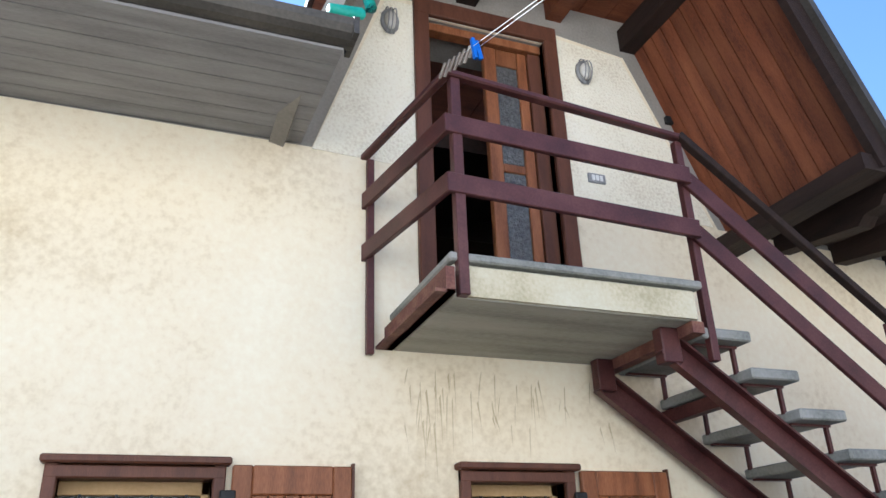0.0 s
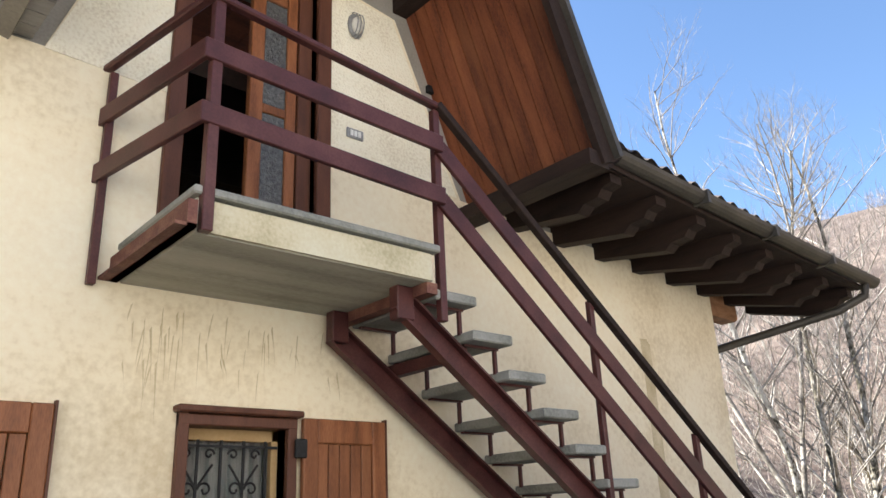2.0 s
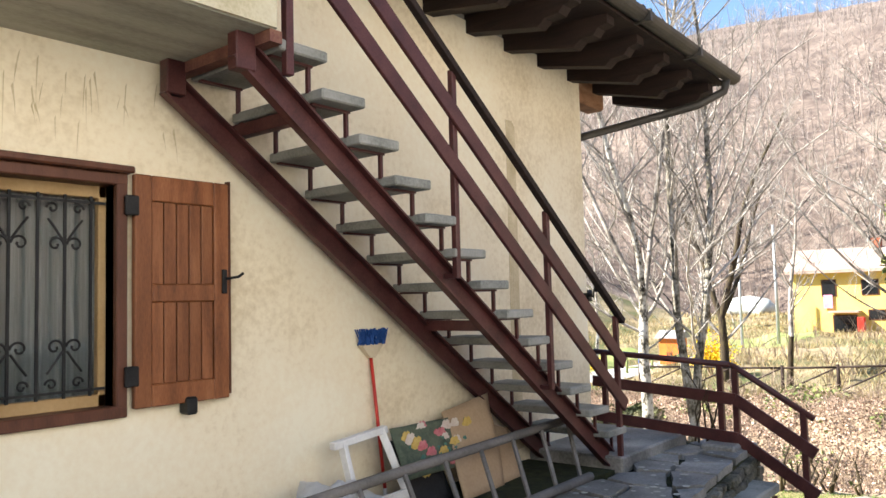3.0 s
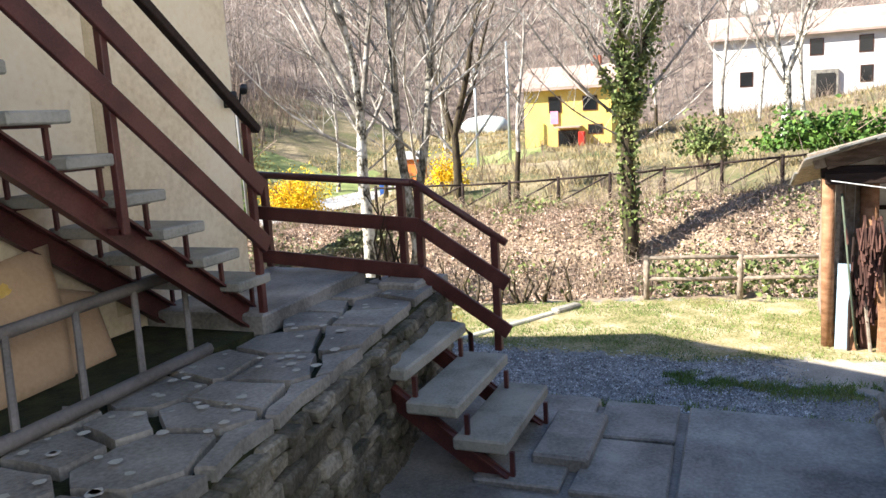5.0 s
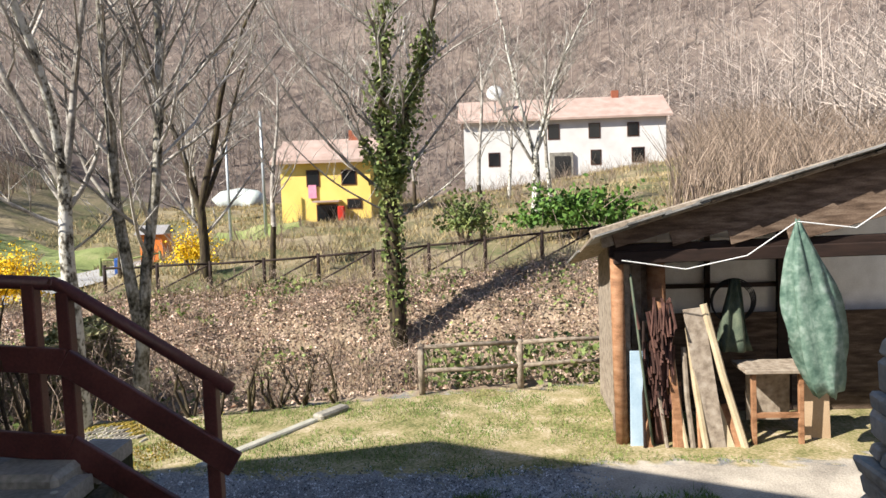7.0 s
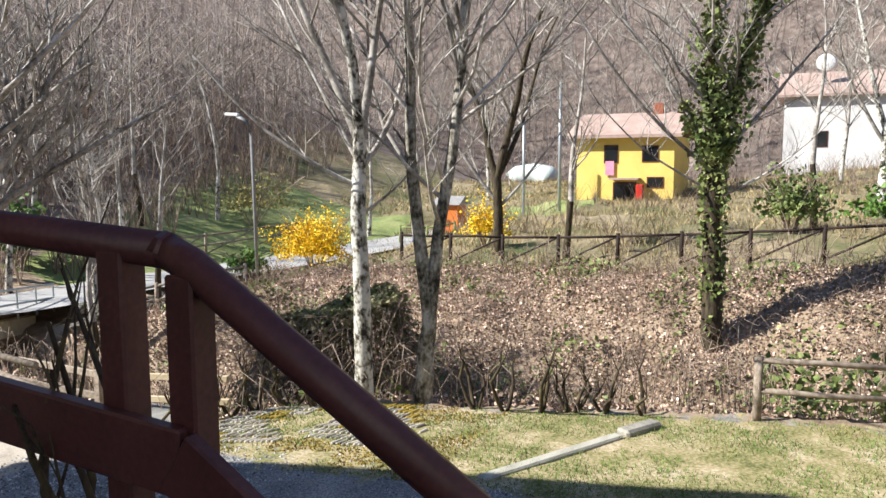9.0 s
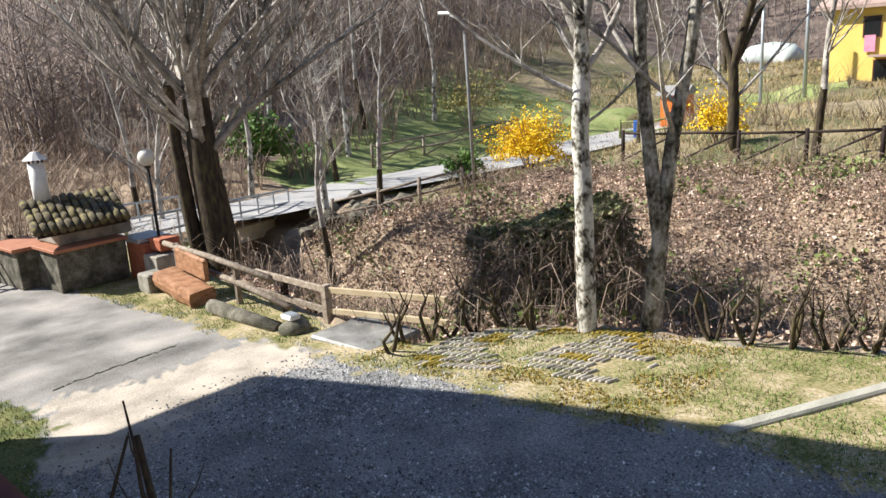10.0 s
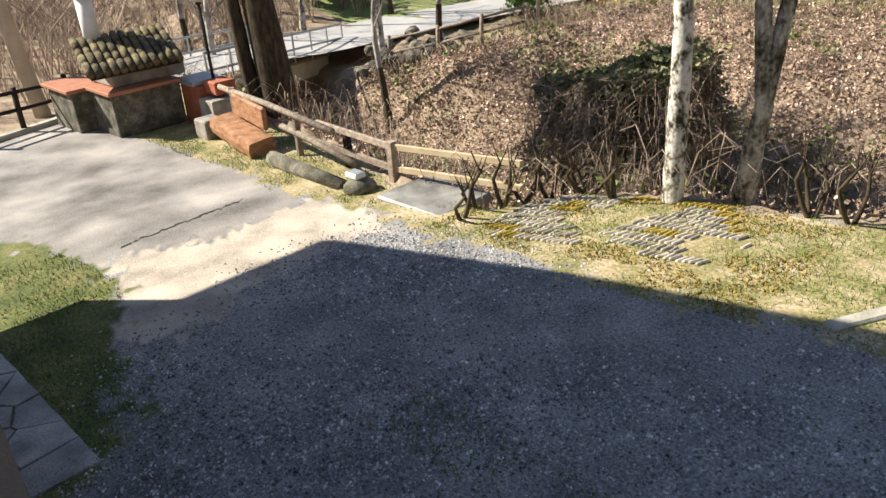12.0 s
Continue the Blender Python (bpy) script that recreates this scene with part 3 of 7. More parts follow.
for k in (2, 8):
    bm = B()
    beam(bm, (tread_x(k) - 0.26, 0.02, tread_z(k) - 0.10), (tread_x(k) - 0.26, SY_OUT, tread_z(k) - 0.10), 0.06, 0.07)
    part("cross_bar", bm, STEEL, stair)
RAILS = ((3.69, 1.13, 0.05, 0.045), (3.42, 0.80, 0.028, 0.10), (3.105, 0.47, 0.028, 0.10))
for z0, z1, w, h in RAILS:
    part("handrail", beam(B(), (2.80, -0.83, z0), (6.10, -0.83, z1), w, h, 0.004), STEEL if h > 0.05 else DARKWOOD, stair)
for x, b in ((4.05, 1.46), (5.06, 0.70), (6.04, 0.02)):
    f = (x - 2.80) / 3.3
    top = 3.69 + (1.13 - 3.69) * f
    post(stair, (x, -0.80, b), (x, -0.80, top), 0.04)
    bm = B()
    box(bm, x - 0.02, x + 0.03, -0.80, SY_OUT - 0.03, b, b + 0.03)
    part("post_foot", bm, STEEL, stair)

# ---- platform ----
XE = 7.62


def platform_edge(x):
    return -1.46 - 0.11 * (6.8 - x) if x > 4 else -1.77 - 0.05 * (4 - x)


bm = B()
slab(bm, [(XL, 0.0), (XL, platform_edge(XL) + 0.03), (4, platform_edge(4) + 0.03), (XE - 0.03, platform_edge(XE) + 0.03), (XE - 0.03, 0.0)], -2.4, -0.05)
platform = solo("platform", bm, MOSS, "raised stone platform along the house wall", "platform", kind="structure")
bm = B()
slab(bm, [(5.94, -0.01), (5.98, -0.84), (7.29, -0.82), (7.28, -0.01)], -0.05, 0.085)
bmesh.ops.bevel(bm, geom=bm.edges[:], offset=0.012, segments=1, affect="EDGES")
solo("landing_slab", bm, FLAG, "single thick grey stone landing at the stair foot", "step")

# near-black bed in the joint colour, in place of flagstones below the stair
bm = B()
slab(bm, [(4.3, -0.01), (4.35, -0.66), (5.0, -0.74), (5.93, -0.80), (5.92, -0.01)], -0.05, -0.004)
solo("dark_bed", bm, MOSS, "near-black ground bed under the stair", "moss", kind="structure")

# ---- platform rail and lower steps ----
RX = 7.235
rail = thing("platform_rail", "maroon steel railing at the platform end, going down the steps", "railing")
part("top_rail", tube(B(), [(RX, 0.06, 0.80), (RX, -1.27, 0.71)], 0.027, 8), STEEL, rail, smooth=True)
part("top_rail", tube(B(), [(RX, -1.25, 0.715), (RX, -1.30, 0.695), (RX, -1.92, 0.295)], 0.027, 8), STEEL, rail, smooth=True)
for z in (0.50, 0.17):
    part("rail_board", beam(B(), (RX - 0.035, 0.06, z + 0.02), (RX - 0.035, -1.31, z - 0.08), 0.025, 0.10, 0.004), STEEL, rail)
    part("rail_board", beam(B(), (RX - 0.037, -1.30, z - 0.075), (RX - 0.037, -1.93, z - 0.48), 0.025, 0.10, 0.004), STEEL, rail)
for y, z0, z1 in ((-0.05, 0.10, 0.79), (-1.17, 0.05, 0.71), (-1.30, -0.28, 0.68), (-1.84, -0.45, 0.34)):
    post(rail, (RX, y, z0), (RX, y, z1), 0.05)
bm = B()
box(bm, 7.02, 7.32, -1.34, -1.04, -0.05, 0.05, 0.02)
solo("stone_block", bm, FLAG, "small grey stone block under the rail post", "stone")
steps = thing("lower_steps", "three thick grey stone steps on a maroon steel frame", "steps")
for k, (y, z) in enumerate(((-1.66, -0.19), (-1.94, -0.385), (-2.20, -0.575))):
    bm = B()
    box(bm, 6.02 + 0.02 * k, 6.98, y - 0.04, y + 0.27, z - 0.075, z, 0.012)
    part("tread", bm, TREAD, steps)
for x in (6.12, 6.86):
    bm = B()
    beam(bm, (x, -1.35, -0.24), (x, -2.24, -0.86), 0.012, 0.13)
    beam(bm, (x - 0.02, -1.35, -0.18), (x - 0.02, -2.24, -0.80), 0.045, 0.012)
    part("stringer", bm, STEEL, steps)
    for y, z in ((-1.50, -0.265), (-1.80, -0.46), (-2.05, -0.65)):
        bm = B()
        beam(bm, (x, y - 0.2, z), (x, y - 0.2, z - 0.14), 0.025, 0.025)
        part("tread_bracket", bm, STEEL, steps)
bm = B()
box(bm, 6.3, 6.98, -2.62, -2.30, -0.86, -0.73, 0.015)
solo("stone_step", bm, FLAG, "low grey stone step on the paving", "step")
lowrail = thing("lower_handrail", "dark steel handrail leading down to the yard", "railing")
part("top_rail", tube(B(), [(7.9, -0.93, -0.36), (8.05, -1.27, -0.54), (8.06, -1.33, -0.60), (8.06, -1.33, -2.15)], 0.022, 8), STEEL, lowrail, smooth=True)
post(lowrail, (7.97, -1.10, -2.15), (7.97, -1.10, -0.46), 0.03)

# ---- alley terrace ----
def alley_z(x):
    return -0.82 + 0.85 * smooth(5.4, -1.5, x)


def alley_fn(u, v):
    x = XL - 4 + (7.3 - XL + 4) * u
    y = -4.5 + (4.5 - 1.2) * v
    return (x, y, alley_z(x) + 0.015 * noise.noise((x * 3, y * 3, 0)))


alley = tagged(new("pavement_alley", grid_mesh("pavement_alley", 90, 30, alley_fn, FLAG)), "shaded grey stone paving of the alley", "pavement", kind="structure")
bm = B()
box(bm, 4.5, 7.3, -4.4, -1.3, -2.5, -0.86)
solo("terrace_wall", bm, STONE, "stone retaining wall of the alley terrace", "wall", kind="structure")
SLABS = [(6.05, 7.36, -2.52, -2.05), (6.78, 7.33, -3.02, -2.56), (6.05, 6.74, -3.05, -2.58), (5.9, 7.34, -4.28, -3.1), (4.6, 5.95, -2.9, -2.0), (4.5, 5.85, -4.3, -2.96), (3.1, 4.5, -3.0, -2.0), (3.0, 4.45, -4.3, -3.05)]
for x0, x1, y0, y1 in SLABS:
    bm = B()
    zz = [alley_z(x) + 0.02 for x in (x0, x1)]
    pts = [(x0, y0, zz[0]), (x1, y0, zz[1]), (x1, y1, zz[1]), (x0, y1, zz[0])]
    lo = [bm.verts.new((x, y, z - 0.08)) for x, y, z in pts]
    hi = [bm.verts.new((x + random.uniform(-.02, .02), y + random.uniform(-.02, .02), z + 0.012)) for x, y, z in pts]
    bm.faces.new(lo[::-1]), bm.faces.new(hi)
    for i in range(4):
        bm.faces.new((lo[i], lo[(i + 1) % 4], hi[(i + 1) % 4], hi[i]))
    bmesh.ops.bevel(bm, geom=bm.edges[:], offset=0.01, segments=1, affect="EDGES")
    part("paving_slab", bm, FLAG, alley)

# ---- old stone building across the alley ----
bm = B()
box(bm, -8, 7.34, -5.6, -4.48, -2.4, 0.84)
stonewall = solo("wall_stone_building", bm, MORTAR, "old rubble stone wall across the alley", "wall", kind="structure")

# Unseen pale wall, added to bounce sunlight onto the shaded house front.
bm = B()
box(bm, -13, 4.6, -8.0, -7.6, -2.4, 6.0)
solo("wall_bounce", bm, WHITEPAINT, "unseen pale wall added to bounce sunlight onto the house front", "wall", kind="structure")

# ---- ground ----
def axis(points):
    out = []
    for a, b, n in points:
        out += [a + (b - a) * i / n for i in range(n)]
    return out + [points[-1][1]]


gx = axis([(-160, -12, 12), (-12, 7, 20), (7, 18, 110), (18, 30, 48), (30, 80, 50), (80, 420, 50)])
gy = axis([(-260, -40, 30), (-40, -12, 28), (-12, 14, 190), (14, 22, 24), (22, 60, 40), (60, 300, 36)])


def ground_height(x, y):
    z = land(x, y)
    d = 0.05 * noise.noise((x * 0.8, y * 0.8, 3)) if x < edge_x(y) else 0.28 * noise.noise((x * 0.5, y * 0.5, 1)) + 0.12 * noise.noise((x * 1.7, y * 1.7, 5))
    d *= 0.25 if x < edge_x(y) else 1
    if x > 60:
        d += 4 * noise.noise((x * 0.02, y * 0.02, 7)) * smooth(80, 140, x)
    return z + d


ground_vs = [(x, y, ground_height(x, y)) for y in gy for x in gx]
nx = len(gx)
ground_fs = [(j * nx + i, j * nx + i + 1, (j + 1) * nx + i + 1, (j + 1) * nx + i) for j in range(len(gy) - 1) for i in range(nx - 1)]
me = bpy.data.meshes.new("ground")
me.from_pydata(ground_vs, [], ground_fs)
me.polygons.foreach_set("use_smooth", [True] * len(ground_fs))
GRAVEL = mat("grey_gravel", [(0.07, 0.069, 0.068), (0.205, 0.202, 0.196), (0.40, 0.385, 0.36)], 1.3, 0.95, 0.9, 45, detail=0.6)
DIRT = mat("pale_dry_dirt", [(0.22, 0.19, 0.155), (0.40, 0.35, 0.285), (0.56, 0.49, 0.40)], 1.6, 0.95, 0.5, 40)
TURF = mat("worn_turf", [(0.10, 0.105, 0.035), (0.25, 0.215, 0.09), (0.40, 0.32, 0.19), (0.56, 0.46, 0.34)], 2.2, 0.95, 0.8, 26, detail=0.5)
BANKSOIL = mat("leaf_litter_soil", [(0.14, 0.10, 0.065), (0.28, 0.21, 0.14), (0.40, 0.31, 0.22)], 1.5, 0.95, 0.9, 14)
MEADOW = mat("spring_meadow", [(0.06, 0.085, 0.025), (0.18, 0.15, 0.08), (0.34, 0.27, 0.17)], 0.35, 0.95, 0.4, 6)
HILLSOIL = mat("wooded_hillside", [(0.07, 0.05, 0.042), (0.15, 0.115, 0.095), (0.26, 0.205, 0.165)], 0.06, 0.95, 0.0, 0.9, detail=0.5)
OLDASPHALT = mat("old_grey_asphalt", [(0.10, 0.092, 0.085), (0.24, 0.225, 0.205), (0.36, 0.34, 0.31), (0.46, 0.43, 0.39)], 0.9, 0.95, 0.5, 60, detail=0.25, lo=0.38, hi=0.62)
GREENTURF = mat("green_turf", [(0.03, 0.04, 0.014), (0.08, 0.095, 0.028), (0.17, 0.16, 0.06), (0.26, 0.22, 0.12)], 1.8, 0.95, 0.8, 30, detail=0.5)
LAWN = mat("fresh_spring_lawn", [(0.13, 0.16, 0.055), (0.21, 0.25, 0.085), (0.32, 0.31, 0.15)], 0.8, 0.95, 0.5, 12, detail=0.4)
for m in (GRAVEL, DIRT, TURF, BANKSOIL, MEADOW, HILLSOIL, OLDASPHALT, GREENTURF, LAWN):
    me.materials.append(m)


def patch(x, y):
    """Which surface lies at a place of the ground."""
    n1 = noise.noise((x * 0.55, y * 0.55, 0)) * 0.9
    if (25.5 < x < 46 and 18.0 + n1 < y < 26 + n1 + 0.2 * (x - 26)) or (42 < x < 50 and 8.5 + n1 < y < 14 + n1):
        return 8
    if 15.5 + 0.3 * (x - 11) < y < 48 and -4 < x < 24:
        return 3
    if x > 66 or y > 24 + 0.3 * max(0, x - 20) or y < -38:
        return 5
    if x > 26.2:
        return 4
    if y > 15.5 + 0.3 * (x - 11) and x < 20:
        return 5
    e = edge_x(y)
    if x > e - 0.1:
        return 3
    left = float(np.interp(y, (3.7, 4.4, 5.3, 6.8, 9.5, 12), (8.2, 8.8, 9.3, 9.8, 9.9, 7.0))) + n1 * 0.35
    if y > 3.8 and x < left:
        return 7
    if y > 7.4 + n1 * 0.8 and x < 12.9 + 0.06 * (y - 8) + n1 * 0.3:
        return 6
    if y > 5.6 + n1 * 0.7 and x < 12.9 + n1 * 0.3:
        return 1
    # Pale dirt added behind the rubble wall to bounce sun onto the house.
    if x < 11 and y < -5.4:
        return 1
    lane = 13.0 + 0.5 * n1 - 0.05 * (y - 2)
    if x > lane:
        return 2
    if x > 12.2 + n1 * 0.5 and y < -3.9 + n1 * 0.6:
        return 1
    return 0


LAYERS = [
    ("gravel", [(0.07, 0.069, 0.068), (0.205, 0.202, 0.196), (0.40, 0.385, 0.36)], 1.3, 45, 0.6, 0),
    ("dirt", [(0.22, 0.19, 0.155), (0.40, 0.35, 0.285), (0.56, 0.49, 0.40)], 1.6, 40, 0.35, 1),
    ("turf", [(0.09, 0.10, 0.03), (0.22, 0.20, 0.08), (0.36, 0.29, 0.16), (0.52, 0.43, 0.31)], 2.2, 26, 0.5, 2),
    ("asphalt", [(0.085, 0.078, 0.072), (0.19, 0.177, 0.16), (0.29, 0.272, 0.248), (0.42, 0.38, 0.33)], 0.9, 60, 0.3, 6),
    ("green", [(0.03, 0.042, 0.014), (0.075, 0.095, 0.026), (0.15, 0.15, 0.05), (0.25, 0.21, 0.11)], 1.8, 30, 0.5, 7),
    ("litter", [(0.14, 0.10, 0.065), (0.28, 0.21, 0.14), (0.40, 0.31, 0.22)], 1.5, 14, 0.35, 3),
]


def yard_material():
    """Gravel, dirt, turf, asphalt and leaf soil, each breaking into the next along ragged borders."""
    m = bpy.data.materials.new("worn_yard")
    m.use_nodes = True
    n, l = m.node_tree.nodes, m.node_tree.links
    bsdf = n["Principled BSDF"]
    geo = n.new("ShaderNodeNewGeometry")

    def noise_node(scale, detail):
        t = n.new("ShaderNodeTexNoise")
        t.inputs["Scale"].default_value, t.inputs["Detail"].default_value = scale, detail
        l.new(geo.outputs["Position"], t.inputs["Vector"])
        return t.outputs["Fac"]

    ragged = noise_node(3.5, 8)
    col = height = None
    for name, colors, scale, fine, share, _ in LAYERS:
        mix = n.new("ShaderNodeMix")
        mix.inputs[0].default_value = share
        l.new(noise_node(scale, 5), mix.inputs[2])
        l.new(noise_node(fine, 4), mix.inputs[3])
        ramp = n.new("ShaderNodeValToRGB")
        el = ramp.color_ramp.elements
        for i, c in enumerate(colors):
            pos = 0.34 + 0.32 * i / (len(colors) - 1)
            e = el[i] if i < 2 else el.new(pos)
            e.position, e.color = pos, (*c, 1)
        l.new(mix.outputs[0], ramp.inputs["Fac"])
        if col is None:
            col, height = ramp.outputs["Color"], mix.outputs[0]
            continue
        at = n.new("ShaderNodeAttribute")
        at.attribute_name = name
        add = n.new("ShaderNodeMath")
        add.operation = "ADD"
        l.new(at.outputs["Fac"], add.inputs[0])
        l.new(ragged, add.inputs[1])
        edge = n.new("ShaderNodeMapRange")
        edge.inputs["From Min"].default_value, edge.inputs["From Max"].default_value = 0.86, 1.14
        l.new(add.outputs[0], edge.inputs["Value"])
        over = n.new("ShaderNodeMix")
        over.data_type = "RGBA"
        l.new(edge.outputs["Result"], over.inputs[0])
        l.new(col, over.inputs[6])
        l.new(ramp.outputs["Color"], over.inputs[7])
        col = over.outputs[2]
    l.new(col, bsdf.inputs["Base Color"])
    bsdf.inputs["Roughness"].default_value, bsdf.inputs["Specular IOR Level"].default_value = 0.95, 0.3
    bp = n.new("ShaderNodeBump")
    bp.inputs["Strength"].default_value, bp.inputs["Distance"].default_value = 0.8, 0.02
    l.new(height, bp.inputs["Height"])
    l.new(bp.outputs["Normal"], bsdf.inputs["Normal"])
    return m


me.materials.append(yard_material())
fuzz = random.Random(17)
shares = {layer[5]: [0.0] * len(ground_vs) for layer in LAYERS}
for i, (x, y, z) in enumerate(ground_vs):
    if 6 < x < 19 and -13 < y < 17:
        for k in range(7):
            kind = patch(x + fuzz.gauss(0, 0.22), y + fuzz.gauss(0, 0.22))
            if kind in shares:
                shares[kind][i] += 1 / 7
for layer in LAYERS:
    me.attributes.new(layer[0], "FLOAT", "POINT").data.foreach_set("value", shares[layer[5]])


def worn_patch(x, y):
    kind = patch(x, y)
    return 9 if 6.2 < x < 18.8 and -12.8 < y < 16.8 and kind in shares else kind


cells = [worn_patch((gx[i] + gx[i + 1]) / 2, (gy[j] + gy[j + 1]) / 2) for j in range(len(gy) - 1) for i in range(nx - 1)]
me.polygons.foreach_set("material_index", cells)
ground = tagged(new("ground", me), "gravel yard, turf, leafy stream bank and wooded hillside", "ground", kind="structure")


# ---- balcony door ----
door = thing("balcony_door", "open brown balcony door with one glazed wooden leaf", "door")
for n, p in (("frame", (1.56, 1.66, -0.05, 0.12, 2.80, 4.98)), ("frame", (2.50, 2.60, -0.05, 0.12, 2.80, 4.98)), ("frame", (1.56, 2.60, -0.052, 0.12, 4.862, 4.99))):
    part(n, box(B(), *p, 0.006), FRAMEWOOD, door)
part("transom", box(B(), 1.66, 2.50, 0.02, 0.10, 4.80, 4.861, 0.004), DOORWOOD, door)
leaf_x0, leaf_x1 = 2.08, 2.40
part("stile", box(B(), leaf_x0, leaf_x0 + 0.09, 0.05, 0.10, 2.81, 4.79, 0.006), DOORWOOD, door)
part("stile", box(B(), leaf_x1 - 0.07, leaf_x1, 0.05, 0.10, 2.81, 4.79, 0.006), DOORWOOD, door)
part("jamb", box(B(), leaf_x1 + 0.003, 2.50, 0.03, 0.12, 2.81, 4.79, 0.006), FRAMEWOOD, door)
for z0, z1 in ((2.81, 2.90), (3.16, 3.24), (3.84, 3.90), (4.66, 4.79)):
    part("rail", box(B(), leaf_x0 + 0.09, leaf_x1 - 0.07, 0.055, 0.095, z0, z1, 0.006), DOORWOOD, door)
for z0, z1 in ((3.24, 3.84), (3.90, 4.66)):
    part("pane", box(B(), leaf_x0 + 0.09, leaf_x1 - 0.07, 0.07, 0.08, z0, z1), FROSTED, door, "patterned dark glass")
part("panel", box(B(), leaf_x0 + 0.11, leaf_x1 - 0.09, 0.06, 0.085, 2.92, 3.14, 0.015), DOORWOOD, door)
part("inner_leaf", box(B(), 1.68, 1.72, 0.42, 0.85, 2.81, 4.79), FRAMEWOOD, door, "opened inner leaf")


def wall_lamp(x, z):
    """An oval caged bulkhead lamp."""
    t = thing("wall_lamp", "small oval caged bulkhead lamp on the plaster", "lamp", "wall lamps beside the balcony door")
    lamp_base = part("base", ball(B(), (x, -0.03, z), 0.075, (0.85, 0.35, 1.35)), PIPEGREY, t, smooth=True)
    part("glass", ball(B(), (x, -0.055, z - 0.01), 0.055, (0.8, 0.6, 1.3)), GLOBE, lamp_base, "frosted glass cover", True)
    for k in (-1, 0, 1):
        pts = [(x + k * 0.025, -0.03 - 0.07 * math.sin(a), z + 0.095 * math.cos(a)) for a in [math.pi * i / 8 for i in range(9)]]
        part("cage_bar", tube(B(), pts, 0.004, 5), PIPEGREY, lamp_base)


wall_lamp(1.40, 4.75)
wall_lamp(2.80, 4.68)
sw = thing("switch_plate", "grey rectangular switch plate on the plaster", "switch")
part("plate", box(B(), 2.73, 2.86, -0.034, -0.018, 3.81, 3.88, 0.005), PIPEGREY, sw)
for x in (2.765, 2.795, 2.825):
    part("button", box(B(), x - 0.011, x + 0.011, -0.04, -0.032, 3.825, 3.865, 0.002), WHITEPAINT, sw)
solo("wall_vent", box(B(), 3.44, 3.54, -0.035, -0.0, 4.40, 4.46, 0.005), IRON, "small black box on the grey wall strip", "vent")
bm = B()
for k in range(3):
    prism(bm, [(5.72 + 0.03 * k, 0.1), (5.86 - 0.02 * k, 0.1), (5.87 - 0.02 * k, 2.80 + 0.02 * k), (5.74 + 0.02 * k, 2.84)], -0.0165 - 0.001 * k, -0.0142)
solo("plaster_chase", bm, STAIN, "vertical filled chase in the plaster", "wall patch", kind="structure")
rs = random.Random(5)
bm = B()
for i in range(46):
    x = rs.choice((rs.uniform(1.42, 2.75), rs.gauss(1.62, 0.10), rs.gauss(2.05, 0.10)))
    z = 2.50 - rs.random() ** 1.5 * 0.3
    ln = rs.uniform(0.05, 0.22) * (1.5 if 1.5 < x < 1.85 else 1)
    w = rs.uniform(0.002, 0.006)
    dx = rs.uniform(-0.02, 0.02)
    y = -0.0144 - i * 0.00004
    bm.faces.new([bm.verts.new(p) for p in ((x - w, y, z), (x + w, y, z + 0.02), (x + w * 0.5 + dx, y, z - ln * 0.6), (x + dx * 1.4, y, z - ln), (x - w * 0.5 + dx, y, z - ln * 0.5))])
tagged(solo("damp_streaks", bm, STAIN, "brown damp streaks on plaster below the balcony", "stain"), kind="stuff")


# ---- windows, grilles and shutters ----
def scroll(cx, cz, r, turn, y):
    pts = []
    for i in range(15):
        a = i / 14 * 2.1 * math.pi
        k = r * (1 - 0.75 * i / 14)
        pts.append((cx + turn * k * math.cos(a), y, cz + k * math.sin(a)))
    return tube(B(), pts, 0.006, 5)


